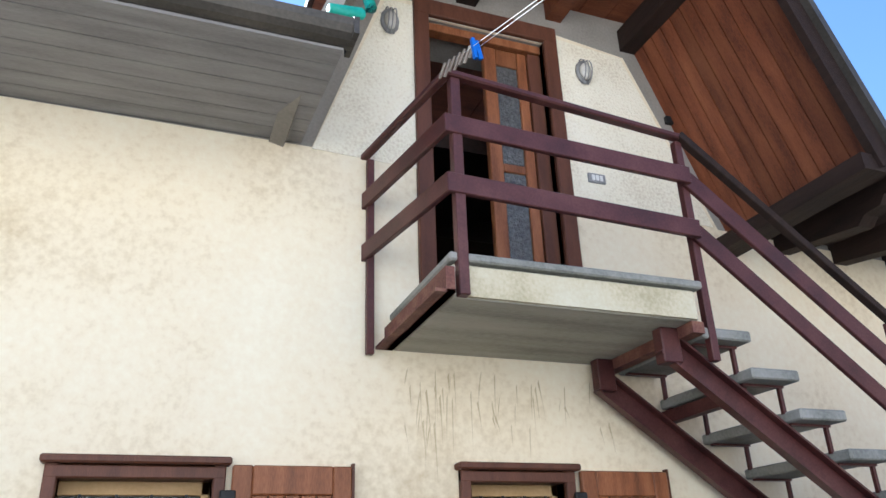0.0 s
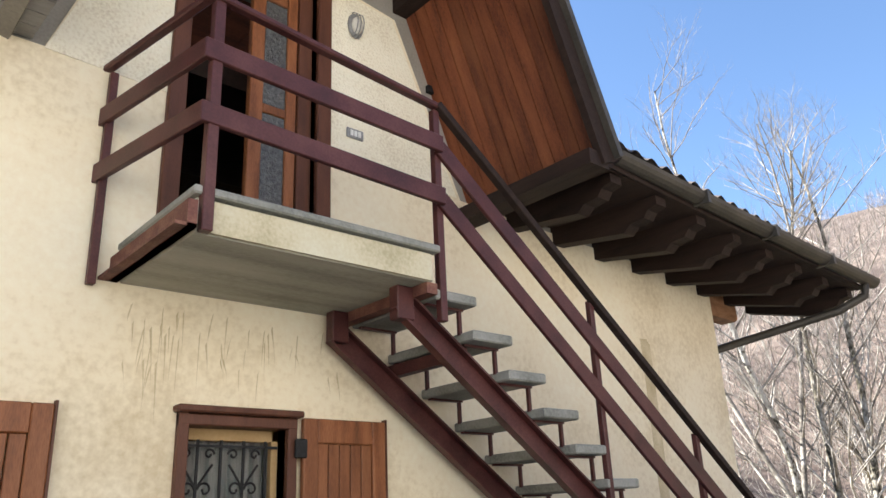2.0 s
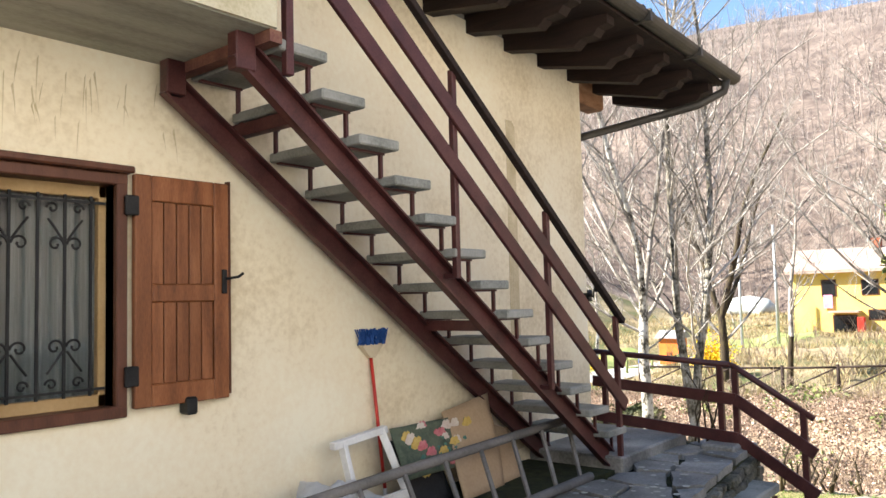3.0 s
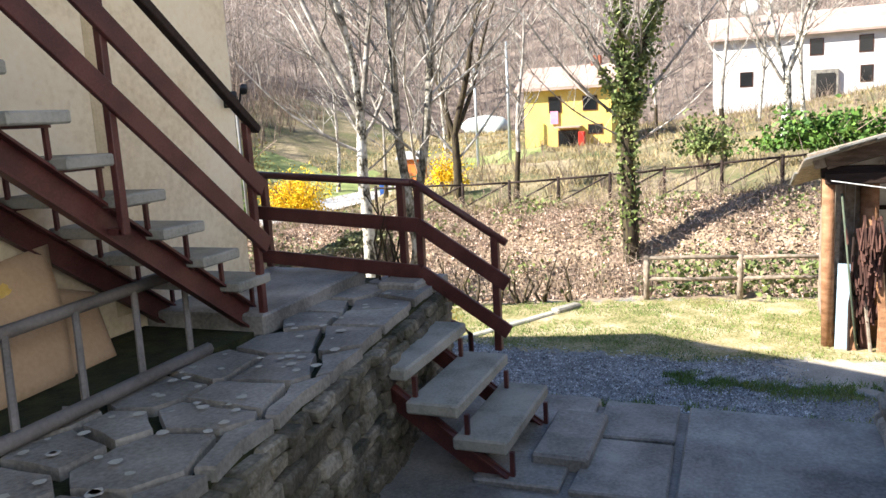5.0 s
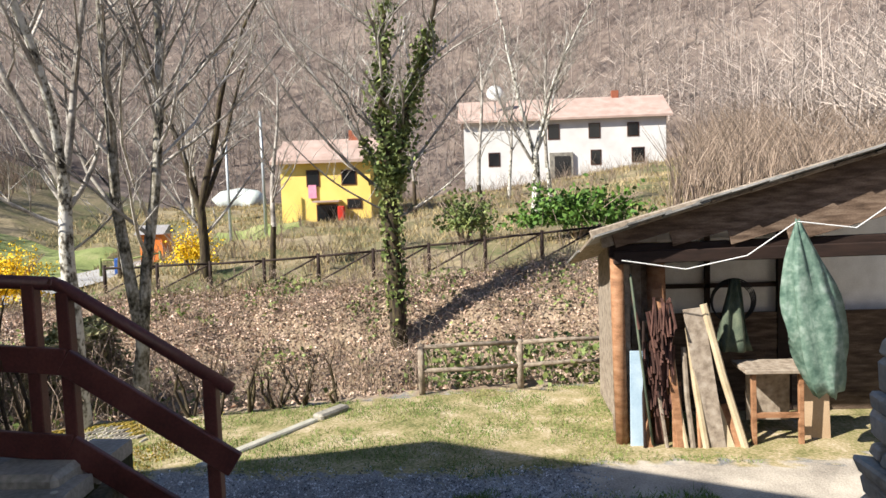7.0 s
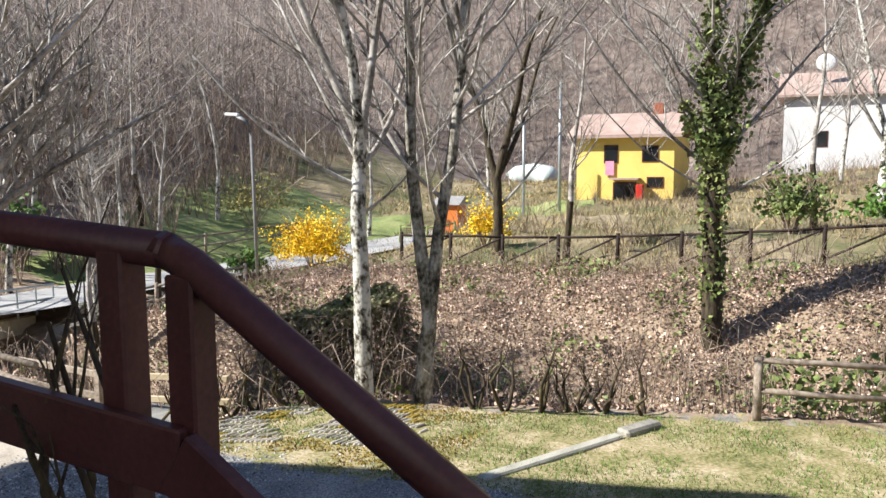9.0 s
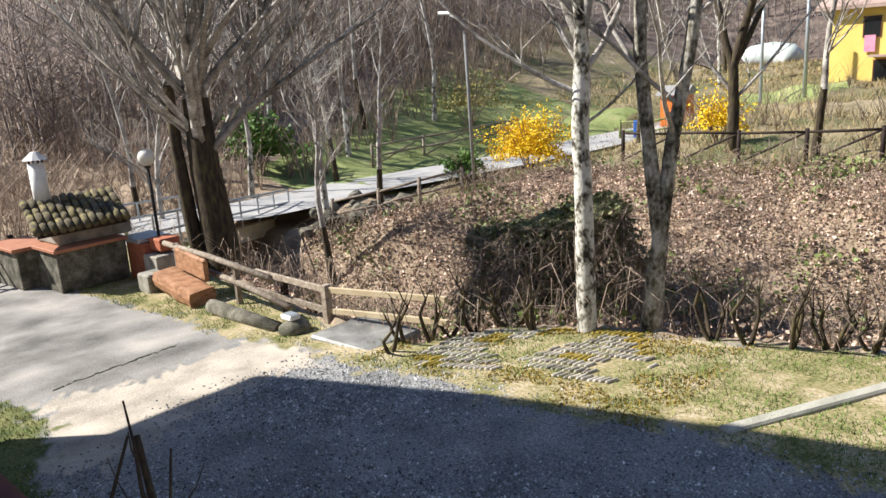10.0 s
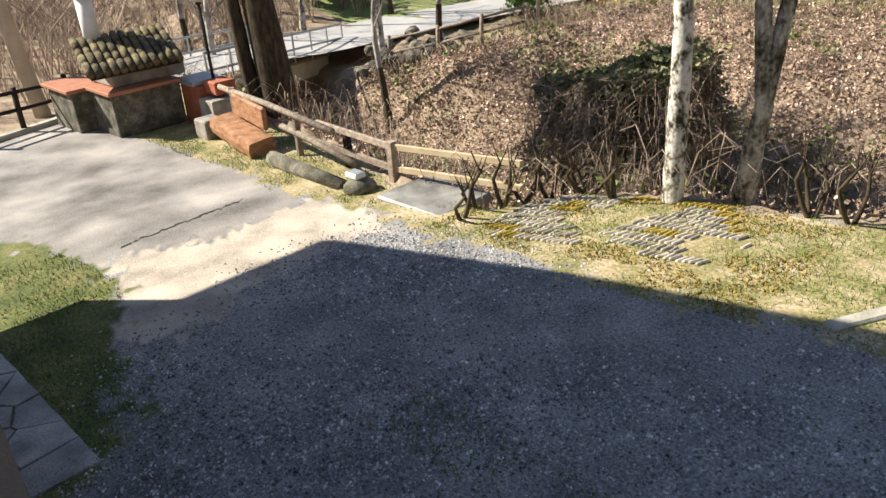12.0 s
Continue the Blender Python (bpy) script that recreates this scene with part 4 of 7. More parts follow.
def window(x0, x1, num):
    z0, z1 = 0.86, 1.94
    w = thing("barred_window", "brown wooden window with scrolled iron grille", "window", "ground floor windows")
    for b in ((x0 - 0.055, x0, -0.05, 0.10, z0 - 0.05, z1 + 0.07), (x1, x1 + 0.055, -0.05, 0.10, z0 - 0.05, z1 + 0.07), (x0 - 0.055, x1 + 0.055, -0.052, 0.10, z1 - 0.001, z1 + 0.055), (x0 - 0.055, x1 + 0.055, -0.052, 0.12, z0 - 0.055, z0 + 0.002)):
        part("frame", box(B(), *b, 0.006), FRAMEWOOD, w)
    part("lintel_cap", box(B(), x0 - 0.075, x1 + 0.075, -0.09, 0.0, z1 + 0.058, z1 + 0.093, 0.008), FRAMEWOOD, w)
    for b in ((x0, x1, 0.06, 0.10, z1 - 0.06, z1), (x0, x1, 0.06, 0.10, z0, z0 + 0.06), (x1 - 0.04, x1, 0.06, 0.10, z0, z1)):
        sash = part("sash", box(B(), *b, 0.004), OCHRE, w, "ochre painted inner frame")
    part("pane", box(B(), x0, x1 - 0.04, 0.105, 0.112, z0 + 0.06, z1 - 0.06), WINDOWGLASS, sash, "reflecting glass pane")
    n = 60
    def drape(u, v):
        return (x0 + (x1 - x0) * u, 0.20 + 0.018 * math.sin(u * 44) + 0.008 * math.sin(u * 91 + 1), z0 + (z1 - z0) * v)
    ob = new("curtain", grid_mesh("curtain", n, 4, drape, CURTAIN))
    ob.parent = w
    y = 0.03
    bars = [x0 + (x1 - x0 - 0.05) * (i + 0.5) / 4 + 0.02 for i in range(4)]
    for x in bars:
        part("grille_bar", beam(B(), (x, y, z0 + 0.06), (x, y, z1 - 0.06), 0.012, 0.012), IRON, w)
    for z in (z1 - 0.09, z0 + 0.09):
        cross = part("grille_bar", beam(B(), (x0, y, z), (x1 - 0.02, y, z), 0.012, 0.012), IRON, w)
    for zc, s in ((z1 - 0.30, 1), (z0 + 0.30, -1)):
        for x in (bars[0], bars[2]):
            for t in (1, -1):
                part("scroll", scroll(x + t * 0.045, zc, 0.038, -t, y - 0.006), IRON, cross)
                part("scroll", scroll(x + t * 0.06, zc + s * 0.17, 0.028, t, y - 0.006), IRON, cross)
                part("scroll_stem", tube(B(), [(x + t * 0.01, y - 0.006, zc + s * 0.02), (x + t * 0.05, y - 0.006, zc + s * 0.08), (x + t * 0.08, y - 0.006, zc + s * 0.12)], 0.006, 5), IRON, cross)
    return w


WINDOWGLASS = bpy.data.materials.new("clear_window_glass")
WINDOWGLASS.use_nodes = True
g = WINDOWGLASS.node_tree.nodes["Principled BSDF"]
g.inputs["Transmission Weight"].default_value, g.inputs["Roughness"].default_value, g.inputs["IOR"].default_value = 1.0, 0.02, 1.45
g.inputs["Base Color"].default_value = (0.85, 0.9, 0.9, 1)


def shutter(x0, x1):
    z0, z1 = 0.84, 2.0
    y0, y1 = -0.075, -0.035
    s = thing("window_shutter", "open brown plank shutter against the plaster wall", "shutter", "window shutters")
    for b in ((x0, x0 + 0.09, z0, z1), (x1 - 0.09, x1, z0, z1)):
        part("stile", box(B(), b[0], b[1], y0, y1, b[2], b[3], 0.006), DOORWOOD, s)
    for a, b in ((z0, z0 + 0.11), (1.36, 1.45), (z1 - 0.13, z1)):
        part("rail", box(B(), x0 + 0.09, x1 - 0.09, y0, y1, a, b, 0.006), DOORWOOD, s)
    n = 5
    wdt = (x1 - x0 - 0.18) / n
    for i in range(n):
        for a, b in ((z0 + 0.11, 1.36), (1.45, z1 - 0.13)):
            part("plank", box(B(), x0 + 0.09 + i * wdt + 0.003, x0 + 0.09 + (i + 1) * wdt - 0.003, y0 + 0.014, y1, a, b, 0.004), DOORWOOD, s)
    for z in (z0 + 0.16, z1 - 0.16):
        part("hinge", box(B(), x0 - 0.05, x0 + 0.02, y0 - 0.006, y0 + 0.02, z - 0.05, z + 0.05, 0.006), IRON, s)
    latch = part("latch", box(B(), x1 - 0.05, x1 - 0.02, y0 - 0.015, y0, 1.40, 1.53, 0.004), IRON, s)
    part("latch_handle", tube(B(), [(x1 - 0.03, y0 - 0.02, 1.48), (x1 + 0.04, y0 - 0.03, 1.49), (x1 + 0.07, y0 - 0.03, 1.51)], 0.008, 6), IRON, latch)
    part("shutter_dog", box(B(), (x0 + x1) / 2, (x0 + x1) / 2 + 0.06, y0 - 0.03, -0.015, z0 - 0.06, z0 + 0.03, 0.01), IRON, s)
    part("edge_strip", box(B(), x1 + 0.002, x1 + 0.014, y0 + 0.005, y1, z0 + 0.02, z1 + 0.015), FRAMEWOOD, s)


window(1.80, 2.345, 1)
window(-0.08, 0.55, 2)
shutter(2.425, 2.965)
shutter(0.63, 1.18)

# ---- things leaning on the wall ----
broom = thing("broom", "upturned broom with blue bristles and red stick", "broom")
part("stick", tube(B(), [(4.12, -0.10, 0.12), (4.08, -0.03, 1.00)], 0.012, 8), RED, broom, "red stick", True)
part("grip", tube(B(), [(4.125, -0.105, 0.0), (4.12, -0.10, 0.13)], 0.014, 8), WHITEPAINT, broom)
part("head", prism(B(), [(4.055, 0.97), (4.095, 0.97), (4.18, 1.06), (3.97, 1.06)], -0.06, -0.02), CREAM, broom, "cream plastic head")
bm = B()
for i in range(90):
    x = 3.97 + 0.21 * random.random()
    a = (x - 4.075) * 0.5
    beam(bm, (x, random.uniform(-0.07, -0.02), 1.055), (x + a * 0.3 + random.uniform(-.01, .01), random.uniform(-0.09, -0.02), 1.155 + random.uniform(-0.012, 0.008)), 0.006, 0.006)
tagged(part("bristles", bm, BLUE, broom, "blue bristles"), kind="stuff")
ladder = thing("wooden_ladder", "long grey wooden ladder lying on its edge", "ladder")
LU0, LU1 = Vector((1.5, -0.50, 0.235)), Vector((5.9, -0.50, 0.385))
LD0, LD1 = Vector((1.5, -0.92, 0.035)), Vector((5.50, -0.83, 0.035))
part("side_rail", tube(B(), [LU0, (LU0 + LU1) / 2 + Vector((0, 0.01, 0.012)), LU1], 0.032, 7), LADDERWOOD, ladder, smooth=True)
part("side_rail", tube(B(), [LD0, (LD0 + LD1) / 2, LD1], 0.032, 7), LADDERWOOD, ladder, smooth=True)
for i in range(12):
    f = 0.03 + i * 0.085
    part("rung", tube(B(), [LU0.lerp(LU1, f), LD0.lerp(LD1, f)], 0.017, 6), LADDERWOOD, ladder)
stool = thing("white_trestle", "white painted wooden trestle leaning on the wall", "trestle")
part("leg", beam(B(), (3.68, -0.34, 0.0), (3.66, -0.20, 0.50), 0.04, 0.05, 0.004), WHITEPAINT, stool)
part("leg", beam(B(), (4.14, -0.34, 0.0), (3.99, -0.20, 0.53), 0.04, 0.05, 0.004), WHITEPAINT, stool)
part("top_bar", beam(B(), (3.58, -0.20, 0.49), (4.03, -0.20, 0.53), 0.05, 0.045, 0.004), WHITEPAINT, stool)
part("low_bar", beam(B(), (3.84, -0.32, 0.13), (4.12, -0.32, 0.14), 0.03, 0.05, 0.004), WHITEPAINT, stool)


def sheet(name, corners, thick, material, label, category, wob=0.01, n=10, parent=None):
    """A slightly warped sheet between four corners, given anticlockwise."""
    a, b, c, d = [Vector(p) for p in corners]
    nrm = (b - a).cross(d - a).normalized()
    bm = B()
    rows = []
    for s in (0, 1):
        vs = []
        for j in range(n + 1):
            for i in range(n + 1):
                u, v = i / n, j / n
                p = a.lerp(b, u).lerp(d.lerp(c, u), v)
                vs.append(bm.verts.new(p + nrm * (wob * noise.noise(p * 4) + s * thick)))
        rows.append(vs)
    for s in (0, 1):
        for j in range(n):
            for i in range(n):
                k = j * (n + 1) + i
                bm.faces.new([rows[s][q] for q in (k, k + 1, k + n + 2, k + n + 1)])
    rim = [i for i in range(n)] + [j * (n + 1) + n for j in range(n)] + [n * (n + 1) + n - i for i in range(n)] + [(n - j) * (n + 1) for j in range(n)]
    for x, y in zip(rim, rim[1:] + rim[:1]):
        bm.faces.new((rows[0][x], rows[0][y], rows[1][y], rows[1][x]))
    if parent:
        return part(name, bm, material, parent, label, True)
    return solo(name, bm, material, label, category, smooth=True)


sheet("cardboard_sheet", [(4.55, -0.42, 0.0), (5.05, -0.38, 0.0), (5.22, -0.12, 0.62), (4.66, -0.14, 0.55)], 0.012, CARD, "large brown cardboard sheet leaning on the wall", "cardboard", 0.02)
sheet("cardboard_sheet", [(5.00, -0.36, 0.0), (5.38, -0.32, 0.0), (5.45, -0.14, 0.32), (5.12, -0.12, 0.42)], 0.012, CARD, "smaller brown cardboard sheet leaning on the wall", "cardboard", 0.02)
cloth = thing("floral_cloth", "dark green cloth with printed pink and yellow roses", "cloth")
sheet("cloth_body", [(4.03, -0.36, 0.22), (4.63, -0.30, 0.20), (5.12, -0.14, 0.50), (4.06, -0.2, 0.52)], 0.012, GREENCLOTH, "dark green printed cloth", "", 0.035, 14, cloth)
rs = random.Random(3)
PETALS = [mat("rose_print", [(0.45, 0.10, 0.12), (0.60, 0.25, 0.25)], 20, 0.9, 0, 60), mat("cream_print", [(0.55, 0.45, 0.38), (0.66, 0.60, 0.52)], 20, 0.9, 0, 60), mat("ochre_print", [(0.50, 0.33, 0.08), (0.60, 0.45, 0.15)], 20, 0.9, 0, 60), mat("leaf_print", [(0.05, 0.14, 0.12), (0.10, 0.22, 0.16)], 20, 0.9, 0, 60)]
for i in range(44):
    u, v = rs.uniform(0.12, 0.9), rs.uniform(0.1, 0.92)
    p = Vector((4.03, -0.36, 0.22)).lerp(Vector((4.63, -0.30, 0.20)), u).lerp(Vector((4.06, -0.2, 0.52)).lerp(Vector((5.12, -0.14, 0.50)), u), v)
    bm = B()
    k = 3 if i > 17 else i % 3
    r = rs.uniform(0.045, 0.06) if k < 3 else rs.uniform(0.012, 0.025)
    for q in range(6):
        a = q * 1.05
        ball(bm, p + Vector((r * 0.55 * math.cos(a), -0.016, r * 0.5 * math.sin(a))), r * 0.5, (1, 0.16, 1), 1)
    ball(bm, p + Vector((0, -0.020, 0)), r * 0.35, (1, 0.2, 1), 1)
    part("printed_flower" if k < 3 else "printed_leaf", bm, PETALS[k], cloth)
# flat black sheet that fills the dark hollow under the cloth
sheet("dark_hollow", [(4.16, -0.30, 0.0), (4.55, -0.30, 0.0), (4.58, -0.08, 0.40), (4.10, -0.10, 0.42)], 0.02, IRON, "flat black sheet filling the dark hollow under the cloth", "tub", 0.01)
for c, r, sq in (((2.55, -0.35, 0.09), 0.30, (1.2, 0.7, 0.4)), ((3.0, -0.38, 0.12), 0.29, (1.2, 0.7, 0.55)), ((3.42, -0.42, 0.12), 0.28, (1.1, 0.7, 0.7)), ((3.72, -0.50, 0.06), 0.14, (1.2, 0.9, 0.6))):
    bm = ball(B(), c, r, sq, 4)
    for v in bm.verts:
        k = noise.noise(v.co * 6) * 0.12 + abs(noise.noise(v.co * 17)) * 0.06
        v.co += (v.co - Vector(c)).normalized() * k
        v.co.z = max(v.co.z, -0.02)
    solo("plastic_bag", bm, PLASTICBAG, "crumpled clear plastic bag of rubbish by the wall", "bag", "plastic bags by the wall", smooth=False)
# black double floodlight on the house corner
lampb = thing("floodlight", "black double floodlight on the rendered house corner", "lamp")
for dx, dz in ((-0.07, 0.0), (0.06, 0.05)):
    part("head", beam(B(), (6.93 + dx - 0.035, -0.15, 1.36 + dz - 0.015), (6.93 + dx + 0.035, -0.11, 1.36 + dz + 0.02), 0.05, 0.05, 0.01), IRON, lampb)
part("arm", tube(B(), [(6.93 - 0.06, -0.11, 1.36), (6.93, -0.13, 1.36 - 0.03), (6.93 + 0.05, -0.11, 1.36 + 0.04)], 0.009, 6), IRON, lampb)
part("bracket", box(B(), 6.93 - 0.03, 6.93 + 0.03, -0.10, -0.012, 1.36 - 0.07, 1.36 + 0.01, 0.006), IRON, lampb)
# clothes line with pegs
line = thing("clothes_line", "two white clothes lines tied to the balcony rail", "clothesline")
A, E2 = Vector((1.42, -0.93, 3.78)), Vector((1.20, -2.75, 2.90))
E2 = Vector((1.17, -2.6, 2.87)) + (Vector((1.17, -2.6, 2.87)) - A) * 0.35
for d in (0.0, 0.05):
    part("cord", tube(B(), [A + Vector((d, 0, d * 0.4)), E2 + Vector((d * 1.3, 0, d * 1.3))], 0.0013, 5), ROPE, line)
p = A.lerp(E2, 0.12)
for k in range(7):
    part("peg", beam(B(), p + Vector((0.012 * k - 0.04, 0.14 - 0.03 * k, 0.03)), p + Vector((0.012 * k - 0.06, 0.17 - 0.03 * k, -0.04 - 0.01 * (k % 2))), 0.008, 0.012), OLDWOOD, line)
BLUEP = mat("blue_peg_plastic", [(0.01, 0.10, 0.45), (0.02, 0.16, 0.6)], 5, 0.4, 0, 40)
p = A.lerp(E2, 0.17)
part("peg", beam(B(), p + Vector((0.0, 0, 0.04)), p + Vector((0.01, 0, -0.06)), 0.014, 0.02), BLUEP, line, "blue peg")
part("peg", beam(B(), p + Vector((0.02, 0.01, 0.04)), p + Vector((0.04, 0.01, -0.05)), 0.014, 0.02), BLUEP, line, "blue peg")
bm = tube(B(), [(0.82, -0.95, 3.92), (0.98, -0.9, 3.98), (1.06, -0.8, 4.12), (1.06, -0.6, 4.5)], 0.03, 8)
solo("green_hose", bm, HOSEGREEN, "teal plastic hose at the roof edge", "hose", smooth=True)

# ---- gable porch ----
PW = 2.98
bm = B()
box(bm, XR, 8.0, PW, YB, -0.28, 3.2)
solo("wall_porch", bm, SHADEWHITE, "white plastered overhanging gable room above the porch", "wall", kind="structure")
bm = B()
box(bm, 7.55, 7.66, PW + 0.02, PW + 0.26, -2.40, -0.28)
pillar = thing("porch_pillar", "brown and beige square porch pillar", "pillar", kind="structure")
part("shaft", bm, FRAMEWOOD, pillar, "dark brown painted side")
part("shaft", box(B(), 7.662, 7.90, PW + 0.02, PW + 0.26, -2.40, -0.282), CEMENT, pillar, "beige plastered side")
solo("porch_floor", box(B(), XR, 8.5, 4.05, 8.4, -2.6, -2.42), MORTAR, "crazy paved porch floor under the gable room", "floor", kind="structure")

# ---- flagstones, laid as broken pieces ----
def voronoi_cells(x0, x1, y0, y1, n, seed):
    """Irregular stone outlines that fill a rectangle."""
    r = random.Random(seed)
    k = max(1, round(math.sqrt(n * (x1 - x0) / (y1 - y0))))
    m = max(1, round(n / k))
    seeds = [(x0 + (x1 - x0) * (i + 0.5 + r.uniform(-0.38, 0.38)) / k, y0 + (y1 - y0) * (j + 0.5 + r.uniform(-0.38, 0.38)) / m) for i in range(k) for j in range(m)]
    out = []
    for a in seeds:
        poly = [(x0, y0), (x1, y0), (x1, y1), (x0, y1)]
        for b in seeds:
            if a == b or math.hypot(a[0] - b[0], a[1] - b[1]) > 2.2 * math.sqrt((x1 - x0) * (y1 - y0) / n) + 0.3:
                continue
            mx, my, nx_, ny_ = (a[0] + b[0]) / 2, (a[1] + b[1]) / 2, b[0] - a[0], b[1] - a[1]
            new_poly = []
            for p, q in zip(poly, poly[1:] + poly[:1]):
                dp, dq = (p[0] - mx) * nx_ + (p[1] - my) * ny_, (q[0] - mx) * nx_ + (q[1] - my) * ny_
                if dp <= 0:
                    new_poly.append(p)
                if dp * dq < 0:
                    t = dp / (dp - dq)
                    new_poly.append((p[0] + (q[0] - p[0]) * t, p[1] + (q[1] - p[1]) * t))
            poly = new_poly
            if len(poly) < 3:
                break
        if len(poly) >= 3:
            out.append((a, poly))
    return out


def flag_piece(name, centre, poly, zfun, gap, thick, material, parent, keep=None, lift=0.012):
    cx = sum(p[0] for p in poly) / len(poly)
    cy = sum(p[1] for p in poly) / len(poly)
    if keep and not keep(cx, cy):
        return None
    pts = []
    for p, q in zip(poly, poly[1:] + poly[:1]):
        for t in (0.0, 0.5):
            x, y = p[0] + (q[0] - p[0]) * t, p[1] + (q[1] - p[1]) * t
            d = math.hypot(x - cx, y - cy)
            k = max(0.3, 1 - gap / max(d, 0.01) - 0.03 * noise.noise((x * 9, y * 9, 2)))
            pts.append((cx + (x - cx) * k, cy + (y - cy) * k))
    bm = B()
    z = zfun(cx, cy) + random.uniform(-lift, lift) * 0.5
    tx, ty = random.uniform(-0.012, 0.012), random.uniform(-0.012, 0.012)
    top = [bm.verts.new((x, y, z + (x - cx) * tx + (y - cy) * ty)) for x, y in pts]
    rim = [bm.verts.new((cx + (x - cx) * 1.015, cy + (y - cy) * 1.015, z - 0.012)) for x, y in pts]
    low = [bm.verts.new((v.co.x, v.co.y, z - thick)) for v in rim]
    bm.faces.new(top)
    for ring_a, ring_b in ((top, rim), (rim, low)):
        for i in range(len(pts)):
            j = (i + 1) % len(pts)
            bm.faces.new((ring_a[i], ring_b[i], ring_b[j], ring_a[j]))
    return part(name, bm, material, parent)


for centre, poly in voronoi_cells(2.2, 7.58, -1.95, -0.03, 72, 11):
    poly = [(x, max(y, platform_edge(x))) for x, y in poly]
    flag_piece("flagstone", centre, poly, lambda x, y: 0.0, 0.030, 0.06, FLAG, platform, lambda x, y: y > platform_edge(x) + 0.05 and not (x > 4.5 and y > -0.70))
for centre, poly in voronoi_cells(XR + 0.02, 8.55, 4.0, 8.4, 46, 4):
    flag_piece("flagstone", centre, poly, lambda x, y: -2.40, 0.014, 0.03, FLAG, bpy.data.objects["porch_floor"])
bm = B()
rs = random.Random(8)
for i in range(70):
    x, y = rs.uniform(3.6, 7.2), rs.uniform(-1.55, -0.9)
    if y > platform_edge(x) + 0.05:
        r = rs.uniform(0.012, 0.034)
        vs = [bm.verts.new((x + r * math.cos(a) * rs.uniform(0.7, 1.1), y + r * math.sin(a) * rs.uniform(0.7, 1.1), 0.0125)) for a in [k * 0.785 for k in range(8)]]
        bm.faces.new(vs)
tagged(solo("lichen_spots", bm, LICHEN, "pale round lichen spots on the flagstones", "lichen"), kind="stuff")


# ---- rubble stone facing ----
def stone_face(parent, along, base, top, length, size, material, seed, flip=1):
    """Uneven courses of rubble; along(s, h) gives a place on the face and its outward way."""
    r = random.Random(seed)
    h = base
    while h < top:
        ch = r.uniform(0.6, 1.3) * size * 0.6
        s = -r.uniform(0, size)
        while s < length:
            w = r.uniform(0.6, 1.7) * size
            if s + w > length - 0.5 * size:
                w = max(0.05, length - s)
            if s < 0:
                w, s = w + s, 0.0
            w = max(w, 0.06)
            p, out, side = along(s + w / 2, h + ch / 2)
            if 0 < s + w / 2 < length and h + ch / 2 < top:
                bm = B()
                m = Matrix((side, out, Vector((0, 0, 1)))).transposed().to_4x4()
                m.translation = p + out * r.uniform(-0.025, 0.012)
                box(bm, -w * 0.49, w * 0.49, -0.06, 0.06, -ch * 0.48, ch * 0.48)
                for v in bm.verts:
                    v.co += Vector((r.gauss(0, 0.04) * w, r.gauss(0, 0.008), r.gauss(0, 0.05) * ch))
                bmesh.ops.bevel(bm, geom=bm.edges[:], offset=0.16 * min(w, ch), segments=1, affect="EDGES")
                for v in bm.verts:
                    v.co = m @ (v.co + Vector((1, 1, 1)) * 0.012 * noise.noise(v.co * 9 + p * 5))
                part("stone", bm, material, parent, smooth=False)
            s += w
        h += ch


def plat_along(s, h):
    x = 2.6 + s
    d = Vector((1, 0.11 if x > 4 else 0.05, 0)).normalized()
    return Vector((x, platform_edge(x) + 0.01, h)), Vector((d.y, -d.x, 0)), d


stone_face(platform, plat_along, -0.85, -0.06, 4.75, 0.14, MOSSYSTONE, 21)


def alley_along(s, h):
    return Vector((4.6 + s, -4.46 + 0.16 * (0.85 - h), h)), Vector((0, 1, 0)), Vector((1, 0, 0))


stone_face(stonewall, alley_along, -0.85, 0.86, 2.78, 0.17, PALESTONE, 22)


def corner_along(s, h):
    return Vector((7.34 + 0.10 * (0.85 - h) * 0.5, -5.5 + s, h)), Vector((1, 0, 0)), Vector((0, 1, 0))


stone_face(stonewall, corner_along, -2.2, 0.86, 1.1, 0.19, PALESTONE, 23)
bm = B()
box(bm, 4.0, 7.0, -5.6, -4.5, 0.87, 0.93, 0.02)
solo("wall_capping", bm, GALV, "pale metal and stone capping on the rubble wall", "capping")


